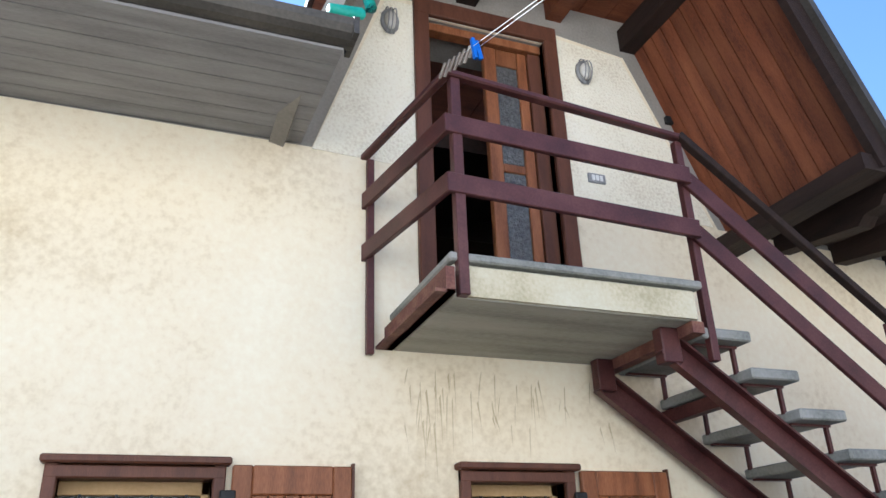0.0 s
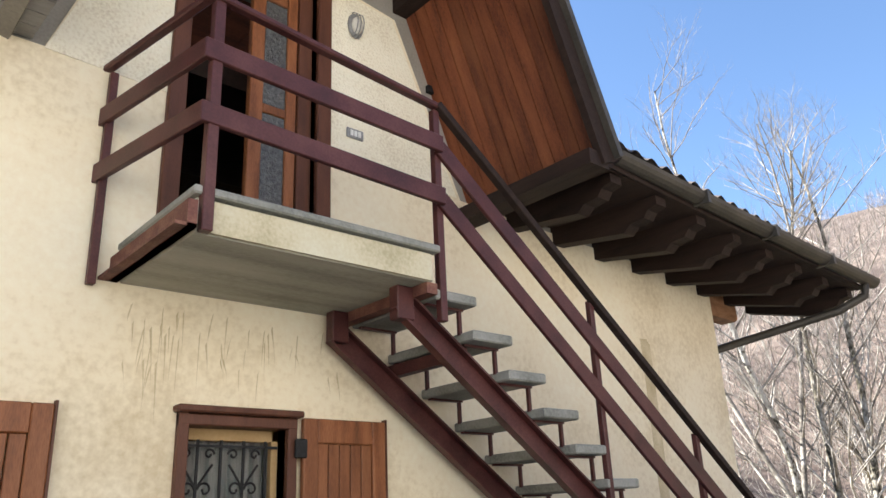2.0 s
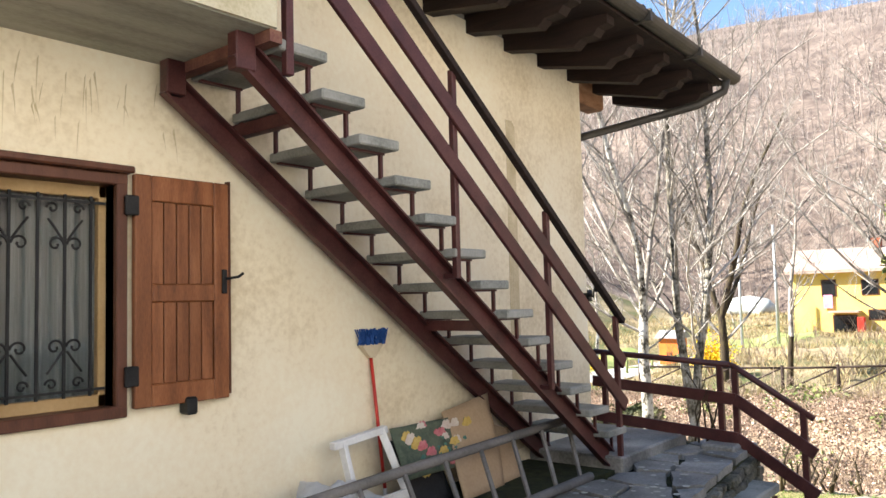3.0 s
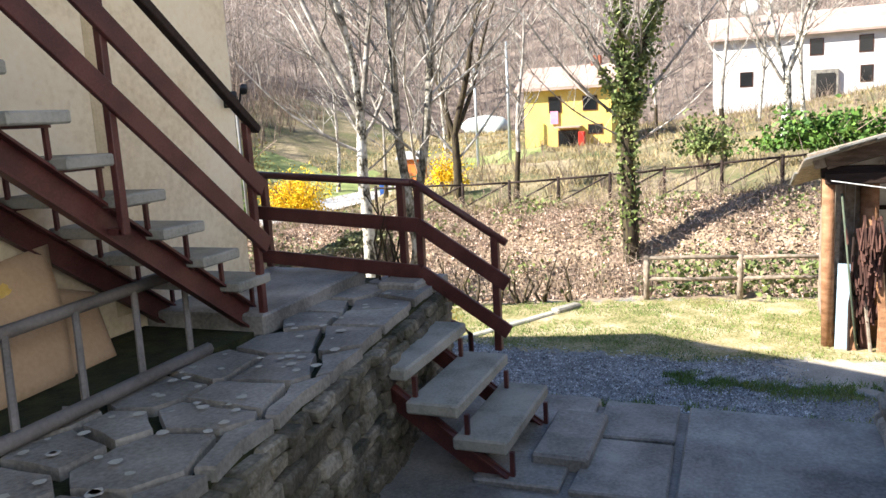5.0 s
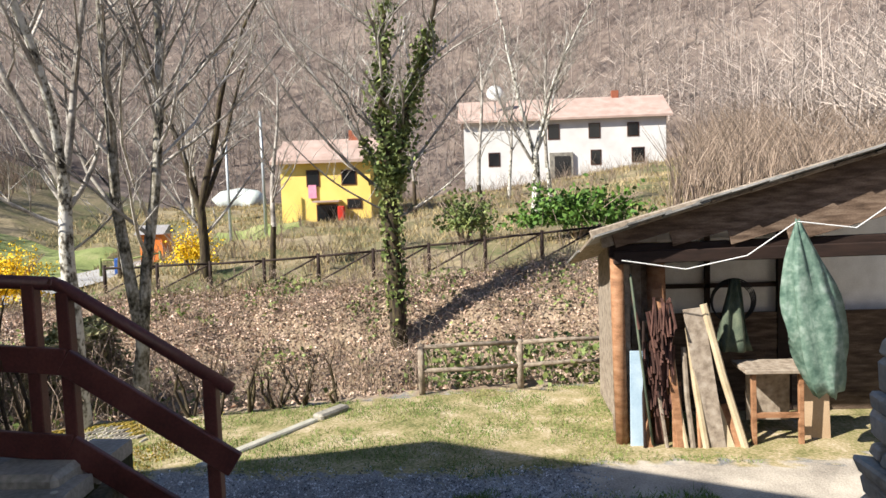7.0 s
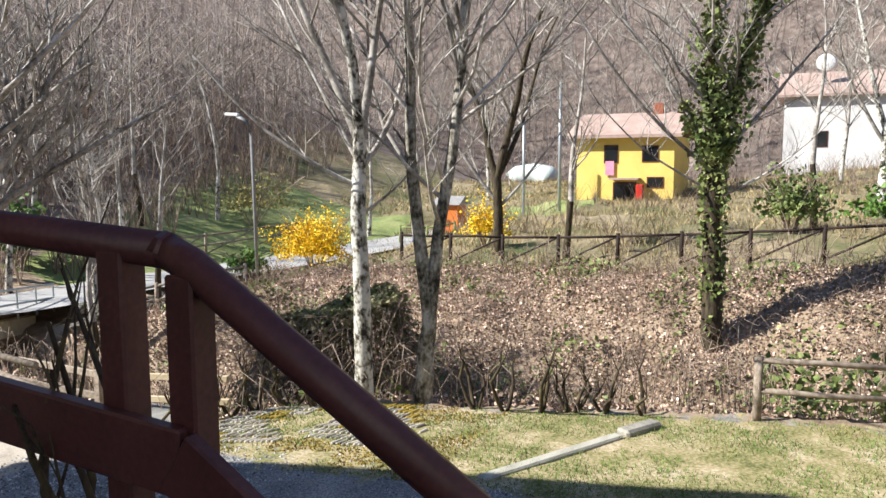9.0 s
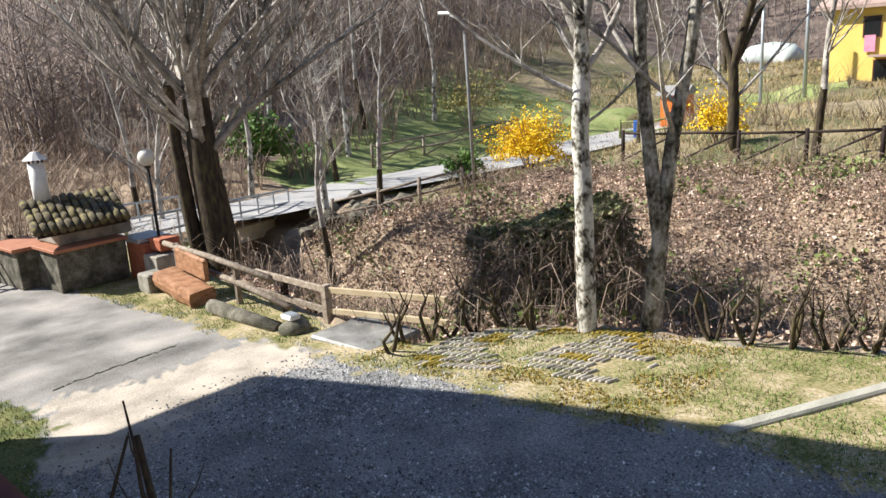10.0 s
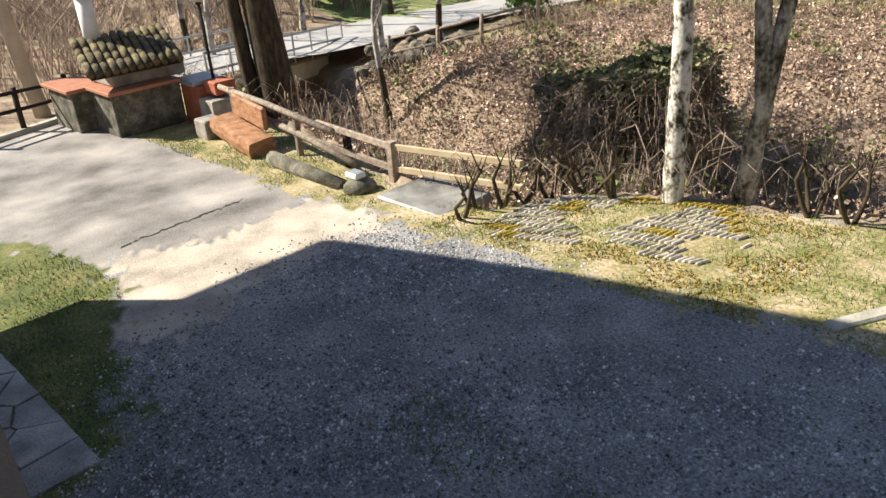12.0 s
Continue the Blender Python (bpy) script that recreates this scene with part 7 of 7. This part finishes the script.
bench2 = thing("workbench_frame", "small brown wooden frame table in the shed", "table")
for y in (-6.12, -6.70):
    part("leg", beam(B(), (SX - 0.1, y, SZ), (SX - 0.05, y, -1.48), 0.06, 0.06, 0.004), LOGWOOD, bench2)
part("top", box(B(), SX - 0.15, SX + 0.45, -6.85, -6.0, -1.48, -1.43, 0.006), OLDWOOD, bench2)
part("shelf", beam(B(), (SX - 0.08, -6.1, -2.02), (SX - 0.08, -6.72, -2.02), 0.05, 0.06), LOGWOOD, bench2)
part("back_board", box(B(), SX + 0.30, SX + 0.34, -6.7, -6.15, -2.2, -1.5), OLDWOOD, bench2)
solo("plywood_sheet", beam(B(), (SX + 0.1, -6.95, SZ), (SX + 0.25, -6.95, -1.2), 0.03, 0.38, 0.004, up=(0, 1, 0)), CARD, "tan plywood sheet standing in the shed", "board")
bm = B()
rs = random.Random(4)
rows = []
n, mrow = 28, 16
for j in range(mrow + 1):
    v = j / mrow
    ring = []
    for i in range(n):
        a = 2 * math.pi * i / n
        rad = (0.03 + 0.30 * math.sin(min(1, v * 1.35) * 1.57) * (1 - 0.65 * v ** 3)) * (1 + 0.30 * math.sin(5 * a + 3 * v) + 0.16 * math.sin(11 * a - 4 * v) + 0.25 * noise.noise((3 * math.cos(a), 3 * math.sin(a), 4 * v)))
        ring.append(bm.verts.new((SX - 0.55 + 0.35 * rad * math.cos(a), -6.45 - 0.36 * v * 1.05 + rad * math.sin(a), 0.42 - 2.05 * v + 0.06 * math.sin(3 * a))))
    rows.append(ring)
for a, b in zip(rows, rows[1:]):
    for i in range(n):
        bm.faces.new((a[i], a[(i + 1) % n], b[(i + 1) % n], b[i]))
bm.faces.new(rows[0])
bm.faces.new(rows[-1])
solo("hanging_tarp", bm, TARP, "crumpled green plastic tarp pegged to a washing line", "tarp", smooth=True)
bm = tube(B(), [(SX - 0.4, -4.45, 0.02), (SX - 0.45, -5.2, -0.10), (SX - 0.5, -5.9, 0.05), (SX - 0.55, -6.45, 0.44), (SX - 0.6, -7.1, 0.35), (SX - 0.7, -7.7, 0.80)], 0.008, 5)
solo("washing_line", bm, ROPE, "sagging white washing line across the shed front", "clothesline")

# ---- far side of the stream ----
def strip(name, pts, width, material, label, lift=0.06):
    vs, fs = [], []
    for i, p in enumerate(pts):
        a, b = Vector(pts[max(0, i - 1)]), Vector(pts[min(len(pts) - 1, i + 1)])
        d = (b - a).normalized()
        s = Vector((-d.y, d.x)) * width / 2
        z = lane_z(p[0]) + lift - 0.12
        vs += [(p[0] + s.x, p[1] + s.y, z + 0.12), (p[0] - s.x, p[1] - s.y, z + 0.12)]
    for i in range(len(pts) - 1):
        fs.append((2 * i, 2 * i + 1, 2 * i + 3, 2 * i + 2))
    me = bpy.data.meshes.new(name)
    me.from_pydata(vs, [], fs)
    me.materials.append(material)
    return tagged(new(name, me), label, "road", kind="structure")


def curve(ctrl, n):
    out = []
    for i in range(len(ctrl) - 1):
        for k in range(n):
            out.append(tuple(Vector(ctrl[i]).lerp(Vector(ctrl[i + 1]), k / n)))
    return out + [ctrl[-1]]


LANE = mat("pale_lane_asphalt", [(0.30, 0.29, 0.28), (0.42, 0.41, 0.39)], 1.2, 0.9, 0.2, 30)
strip("road_lane", curve(LANE_LINE, 6), 3.5, LANE, "pale narrow asphalt lane crossing the stream")
bridge = thing("bridge_parapet", "low pale bridge edge with grey steel railing", "railing")
zl = -3.3
part("edge", beam(B(), (16.4, 16.4, zl), (22.0, 19.2, -3.9), 0.3, 0.5, 0.02), CONCRETE_EDGE, bridge)
for side in (0.0, 2.6):
    for i in range(8):
        f = i / 7
        x, y, z = 16.4 + 6.5 * f - side * 0.45, 16.3 + 3.0 * f + side, -3.1 - 0.6 * f
        part("post", tube(B(), [(x, y, z), (x, y, z + 0.9)], 0.03, 6), GALV, bridge)
    for h in (0.45, 0.88):
        part("rail", tube(B(), [(16.4 - side * 0.45, 16.3 + side, -3.1 + h), (22.9 - side * 0.45, 19.3 + side, -3.7 + h)], 0.035, 6), GALV, bridge)
rs = random.Random(61)
for i in range(46):
    x, y = 21.4 + rs.random() * 3.0, 14.6 + rs.random() * 2.6
    r = rs.uniform(0.14, 0.30)
    bm = ball(B(), (x, y, land(x, y) + rs.uniform(-0.1, 0.5)), r, (1.2, 1.0, 0.6), 2)
    for v in bm.verts:
        v.co += Vector((1, 1, 1)) * 0.12 * noise.noise(v.co * 4)
    solo("stream_boulder", bm, MOSSYSTONE, "grey boulder of the stream wall", "boulder", "boulders of the stream wall")
lamp = thing("street_lamp", "slim grey-green street lamp with curved arm", "street lamp", at=(28, 15.3, -3.4))
part("pole", tube(B(), [(28, 15.3, -3.6), (28, 15.35, 0), (28, 15.4, 1.9), (28, 15.6, 2.45), (28, 16.0, 2.62)], 0.06, 8), PIPEGREY, lamp, smooth=True)
part("head", beam(B(), (28, 15.9, 2.66), (28, 16.5, 2.70), 0.16, 0.12, 0.03), WHITEPAINT, lamp)


def bush(name, label, x, y, rx, ry, h, n, size, material, seed, stems=True):
    rnd = random.Random(seed)
    z = land(x, y)
    t = thing(name, label, "bush", at=(x, y, z))
    pts = []
    for i in range(n):
        a, b = rnd.uniform(0, 6.28), math.acos(rnd.uniform(-0.2, 1))
        k = rnd.random() ** 0.4 * (0.8 + 0.95 * noise.noise((math.cos(a) * 2.5 + x, math.sin(a) * 2.5, b * 3)))
        pts.append((x + rx * k * math.sin(b) * math.cos(a), y + ry * k * math.sin(b) * math.sin(a), z + h * 0.35 + h * 0.65 * k * math.cos(b)))
    ob = new("foliage", leaves("foliage", pts, size, material, rnd, 1.0))
    ob["kind"] = "stuff"
    w = Wood()
    for i in range(16):
        a = rnd.uniform(0, 6.28)
        w.limb([Vector((x, y, z - 0.2)), Vector((x + rx * 0.4 * math.cos(a), y + ry * 0.4 * math.sin(a), z + h * 0.5)), Vector((x + rx * 0.9 * math.cos(a), y + ry * 0.9 * math.sin(a), z + h * 0.85))], 0.03, 0.008, 4)
    st = new("stem", w.mesh("stem", TWIG))
    for o in (ob, st):
        o.parent = t
        o.matrix_parent_inverse = Matrix.Translation(t.location).inverted()


bush("forsythia_bush", "yellow flowering forsythia bush", 30.5, 14.6, 1.2, 1.75, 2.6, 7500, 0.085, FORSYTHIA, 1)
bush("forsythia_bush", "small yellow flowering forsythia bush", 31.5, 8.0, 0.9, 1.1, 1.9, 1900, 0.085, FORSYTHIA, 2)
bush("evergreen_bush", "round dark evergreen bush beside the lane", 29.5, 17.0, 0.8, 0.9, 1.2, 1600, 0.13, EVERGREEN, 3)
bush("laurel_hedge", "large bright evergreen laurel hedge", 32.5, -6.0, 1.4, 2.6, 1.9, 4200, 0.20, EVERGREEN, 4)
bush("evergreen_bush", "bright green laurel bush by the lane", 26.0, 25.0, 1.5, 1.6, 2.6, 2200, 0.20, EVERGREEN, 5)
bush("dark_thicket", "dark dry thicket beside the white house", 34.0, -1.8, 1.4, 1.3, 2.2, 1500, 0.16, IVY, 6)
bush("budding_bush", "olive budding willow bushes", 38, 23.5, 3.0, 3.0, 3.0, 1600, 0.12, mat("olive_buds", [(0.20, 0.17, 0.06), (0.36, 0.30, 0.09)], 2, 0.8, 0, 20, island=0.3), 7)


def house(name, label, x, y0, y1, z0, z1, zr, depth, wall_mat, windows, group=""):
    h = thing(name, label, "house", group, at=(x, (y0 + y1) / 2, z0))
    part("wall", box(B(), x, x + depth, y0, y1, z0 - 2.5, z1), wall_mat, h)
    bm = B()
    ov = 0.5
    v = [bm.verts.new(p) for p in ((x - ov, y0 - ov, z1 - 0.1), (x - ov, y1 + ov, z1 - 0.1), (x + depth / 2, y1 + ov, zr), (x + depth / 2, y0 - ov, zr), (x + depth + ov, y0 - ov, z1 - 0.1), (x + depth + ov, y1 + ov, z1 - 0.1))]
    u = [bm.verts.new(q.co + Vector((0, 0, 0.18))) for q in v]
    for ring in ((0, 1, 2, 3), (3, 2, 5, 4)):
        bm.faces.new([v[k] for k in ring][::-1])
        bm.faces.new([u[k] for k in ring])
    for a, b in ((0, 1), (1, 2), (2, 5), (5, 4), (4, 3), (3, 0)):
        bm.faces.new((v[a], v[b], u[b], u[a]))
    part("roof", bm, PINKROOF, h, "faded red tiled roof")
    part("chimney", box(B(), x + depth / 2 - 0.3, x + depth / 2 + 0.3, y0 + (y1 - y0) * 0.2, y0 + (y1 - y0) * 0.2 + 0.6, zr - 0.3, zr + 0.7), BRICK, h)
    for yc, zc, w, hh in windows:
        fr = part("window", box(B(), x - 0.04, x + 0.02, yc - w / 2 - 0.06, yc + w / 2 + 0.06, zc - hh / 2 - 0.06, zc + hh / 2 + 0.06), FRAMEWOOD, h)
        p = part("pane", box(B(), x - 0.055, x - 0.041, yc - w / 2, yc + w / 2, zc - hh / 2, zc + hh / 2), GLASSDARK, fr)
    return h


yh = house("yellow_house", "two-storey yellow house with faded tiled roof", 50.5, 4.4, 9.9, -1.6, 2.5, 3.8, 6, YELLOWWALL, [(7.9, 1.5, 0.7, 0.9), (5.7, 1.5, 0.8, 0.8), (7.1, -0.9, 1.2, 1.5), (5.4, -0.1, 0.8, 0.5)])
part("porch", box(B(), 49.6, 50.5, 6.2, 7.8, 0.05, 0.15), PINKROOF, yh)
part("laundry", box(B(), 50.38, 50.42, 7.7, 8.2, 0.3, 1.1), mat("pink_cloth", [(0.62, 0.22, 0.35), (0.72, 0.34, 0.45)], 4, 0.9, 0, 30), yh, "pink cloth hanging from a window")
part("red_chair", box(B(), 49.6, 50.0, 5.9, 6.3, -1.1, -0.2, 0.05), RED, yh, "red object by the door")
wh = house("white_house", "long white farmhouse with faded red roof", 72.0, -18.0, -0.6, 1.6, 6.1, 8.0, 7, WHITEWALL, [(-8.4, 5.0, 0.9, 1.2), (-11.9, 5.0, 0.9, 1.2), (-3.2, 2.8, 0.9, 1.1), (-12.0, 2.7, 0.8, 1.2), (-15.6, 2.8, 1.0, 1.2), (-15.2, 5.0, 0.9, 1.1)])
part("arch", box(B(), 71.7, 72.0, -10.0, -8.0, 1.0, 3.2), STONE, wh, "stone doorway with dark arch")
part("doorway", box(B(), 71.6, 71.69, -9.7, -8.4, 1.0, 2.9), GLASSDARK, wh)
part("satellite_dish", tube(B(), [(73.0, -3.4, 8.6), (72.85, -3.4, 8.63)], 0.75, 16, 0.6), WHITEPAINT, wh, "white satellite dish", True)
part("dish_mast", tube(B(), [(73.1, -3.4, 6.5), (73.1, -3.4, 8.7)], 0.06, 6), GALV, wh)
hut = thing("orange_hut", "small bright orange wooden hut with grey roof", "hut", at=(43.5, 14.9, -2.2))
zh = land(43.5, 14.9)
part("wall", box(B(), 43.2, 44.4, 14.3, 15.5, zh, zh + 1.7), ORANGE, hut)
part("roof", prism(B(), [(43.0, zh + 1.65), (44.6, zh + 1.65), (43.8, zh + 2.1)], 14.1, 15.7), GREYBOARD, hut)
part("doorway", box(B(), 43.17, 43.19, 14.75, 15.05, zh + 0.5, zh + 0.85), DOORWOOD, hut)
solo("blue_bin", box(B(), 40.0, 40.4, 15.0, 15.35, land(40.2, 15.2) - 0.02, land(40.2, 15.2) + 1.0, 0.06), BLUE, "tall dark blue bin near the path", "bin")
rustic_fence([(40 + 0.2 * i, 16 - 1.4 * i, land(40, 16 - 1.4 * i)) for i in range(3)], "far meadow fences", 1.0, (0.5, 0.95), 0.06, IVY, False, "dark green garden fence")
zt = land(70, 19)
bm = tube(B(), [(70, 17.4, zt + 0.2), (70.1, 17.7, zt + 0.6), (70.2, 19, zt + 0.8), (70.1, 20.4, zt + 0.6), (70, 20.8, zt + 0.2)], 1.0, 12)
solo("polythene_tunnel", bm, mat("polythene_film", [(0.45, 0.5, 0.46), (0.6, 0.64, 0.6)], 1, 0.4, 0.2, 8), "pale rounded polythene greenhouse", "greenhouse", smooth=True)
for x, y, h in ((46.0, 9.6, 7.0), (48.0, 12.3, 6.5)):
    solo("utility_pole", tube(B(), [(x, y, land(x, y) - 0.3), (x, y, land(x, y) + h)], 0.10, 7, 0.07), GALV, "slim grey utility pole", "pole", smooth=True)

# ---- wooded hillside ----
rnd = random.Random(99)
w = Wood()
count = 0
tries = 0
while count < 6800 and tries < 120000:
    tries += 1
    d = 40 + 215 * rnd.random() ** 1.35
    a = radians(rnd.uniform(-42, 78))
    x, y = 6 + d * math.cos(a), -3 + d * math.sin(a)
    left_hill = y > 26 + 0.25 * max(0, x - 20)
    right_slope = y < -13 - 0.1 * (x - 34) and x > 33
    if x < 78 and not left_hill and not right_slope or (x < 84 and -22 < y < 14):
        continue
    if x < 20:
        continue
    z = ground_height(x, y)
    h = rnd.uniform(4.5, 10.5)
    far = d > 105
    p = Vector((x, y, z - 0.3))
    lean = Vector((rnd.gauss(0, 0.7), rnd.gauss(0, 0.7), h))
    r = rnd.uniform(0.035, 0.085) * (1 if not far else 1.25)
    bow = Vector((rnd.gauss(0, 0.25), rnd.gauss(0, 0.25), 0))
    w.limb([p, p + lean * 0.5 + bow, p + lean], r, 0.02, 3)
    for k in range(9 if far else 11):
        f = rnd.uniform(0.18, 0.95)
        q = p + lean * f + bow * (1 - abs(2 * f - 1))
        b = rnd.uniform(0, 6.28)
        ln = (1.2 - f) * h * rnd.uniform(0.28, 0.55)
        e = q + Vector((math.cos(b) * ln * 0.8, math.sin(b) * ln * 0.8, ln * rnd.uniform(0.2, 0.9)))
        w.limb([q, e], r * 0.45, 0.014, 3)
        if not far:
            for m in range(2):
                g = q.lerp(e, rnd.uniform(0.3, 1.0))
                c = rnd.uniform(0, 6.28)
                l2 = ln * rnd.uniform(0.25, 0.5)
                w.limb([g, g + Vector((math.cos(c) * l2 * 0.6, math.sin(c) * l2 * 0.6, l2 * rnd.uniform(0.3, 1.0)))], r * 0.24, 0.010, 3)
    count += 1
tagged(new("far_woods", w.mesh("far_woods", WOODLAND)), "bare grey-brown woods covering the hillsides", "woods", kind="stuff")
w = Wood()
for i in range(1500):
    x, y = rnd.uniform(20, 60), rnd.uniform(20, 42)
    if y < 22.5 + 0.2 * max(0, x - 25):
        continue
    p = Vector((x, y, ground_height(x, y) - 0.1))
    for k in range(5):
        b = rnd.uniform(0, 6.28)
        h = rnd.uniform(0.8, 3.0)
        w.limb([p, p + Vector((math.cos(b) * h * 0.15, math.sin(b) * h * 0.15, h * 0.6)), p + Vector((math.cos(b) * h * 0.4, math.sin(b) * h * 0.4, h))], 0.02, 0.005, 3)
for i in range(1700):
    x, y = rnd.uniform(2, 24), rnd.uniform(17.5, 40)
    if y < 17.0 + 0.3 * (x - 11) or (x > 16 and y < 22):
        continue
    p = Vector((x, y, ground_height(x, y) - 0.1))
    for k in range(6):
        b = rnd.uniform(0, 6.28)
        h = rnd.uniform(0.8, 2.8)
        w.limb([p, p + Vector((math.cos(b) * h * 0.15, math.sin(b) * h * 0.15, h * 0.6)), p + Vector((math.cos(b) * h * 0.5, math.sin(b) * h * 0.5, h * 0.9))], 0.012, 0.005, 3)
for i in range(1700):
    x, y = rnd.uniform(27, 74), rnd.uniform(-30, 14)
    if noise.noise((x * 0.12, y * 0.12, 3)) < 0.02:
        continue
    p = Vector((x, y, ground_height(x, y) - 0.1))
    for k in range(5):
        b = rnd.uniform(0, 6.28)
        h = rnd.uniform(0.4, 1.6)
        w.limb([p, p + Vector((math.cos(b) * h * 0.2, math.sin(b) * h * 0.2, h * 0.6)), p + Vector((math.cos(b) * h * 0.5, math.sin(b) * h * 0.5, h))], 0.014, 0.004, 3)
for i in range(1500):
    x, y = rnd.uniform(34, 74), rnd.uniform(-34, -9)
    if y > -9.5 - 0.28 * (x - 34) or (x > 68 and y > -22):
        continue
    p = Vector((x, y, ground_height(x, y) - 0.1))
    for k in range(6):
        b = rnd.uniform(0, 6.28)
        h = rnd.uniform(1.2, 4.2)
        w.limb([p, p + Vector((math.cos(b) * h * 0.12, math.sin(b) * h * 0.12, h * 0.6)), p + Vector((math.cos(b) * h * 0.4, math.sin(b) * h * 0.4, h))], 0.03, 0.008, 3)
tagged(new("scrub", w.mesh("scrub", TWIG)), "bare brown scrub and saplings on the slopes", "scrub", kind="stuff")
vs, fs = [], []
for i in range(70000):
    x = 26.5 + 50 * rnd.random() ** 1.5
    y = rnd.uniform(-32, 24)
    if noise.noise((x * 0.25, y * 0.25, 8)) < -0.15 or patch(x, y) == 8:
        continue
    s = 0.012 + 0.0006 * (x - 26)
    blade(x, y, ground_height(x, y) - 0.02, rnd.uniform(0.12, 0.42), s)
me = bpy.data.meshes.new("dry_grass")
me.from_pydata(vs, [], fs)
me.materials.append(mat("dry_grass_blades", [(0.16, 0.145, 0.05), (0.31, 0.24, 0.12), (0.44, 0.35, 0.21)], 0.4, 0.9, 0.0, 5, island=0.4))
tagged(new("dry_grass", me), "dry tawny grass over the meadow", "grass", kind="stuff")
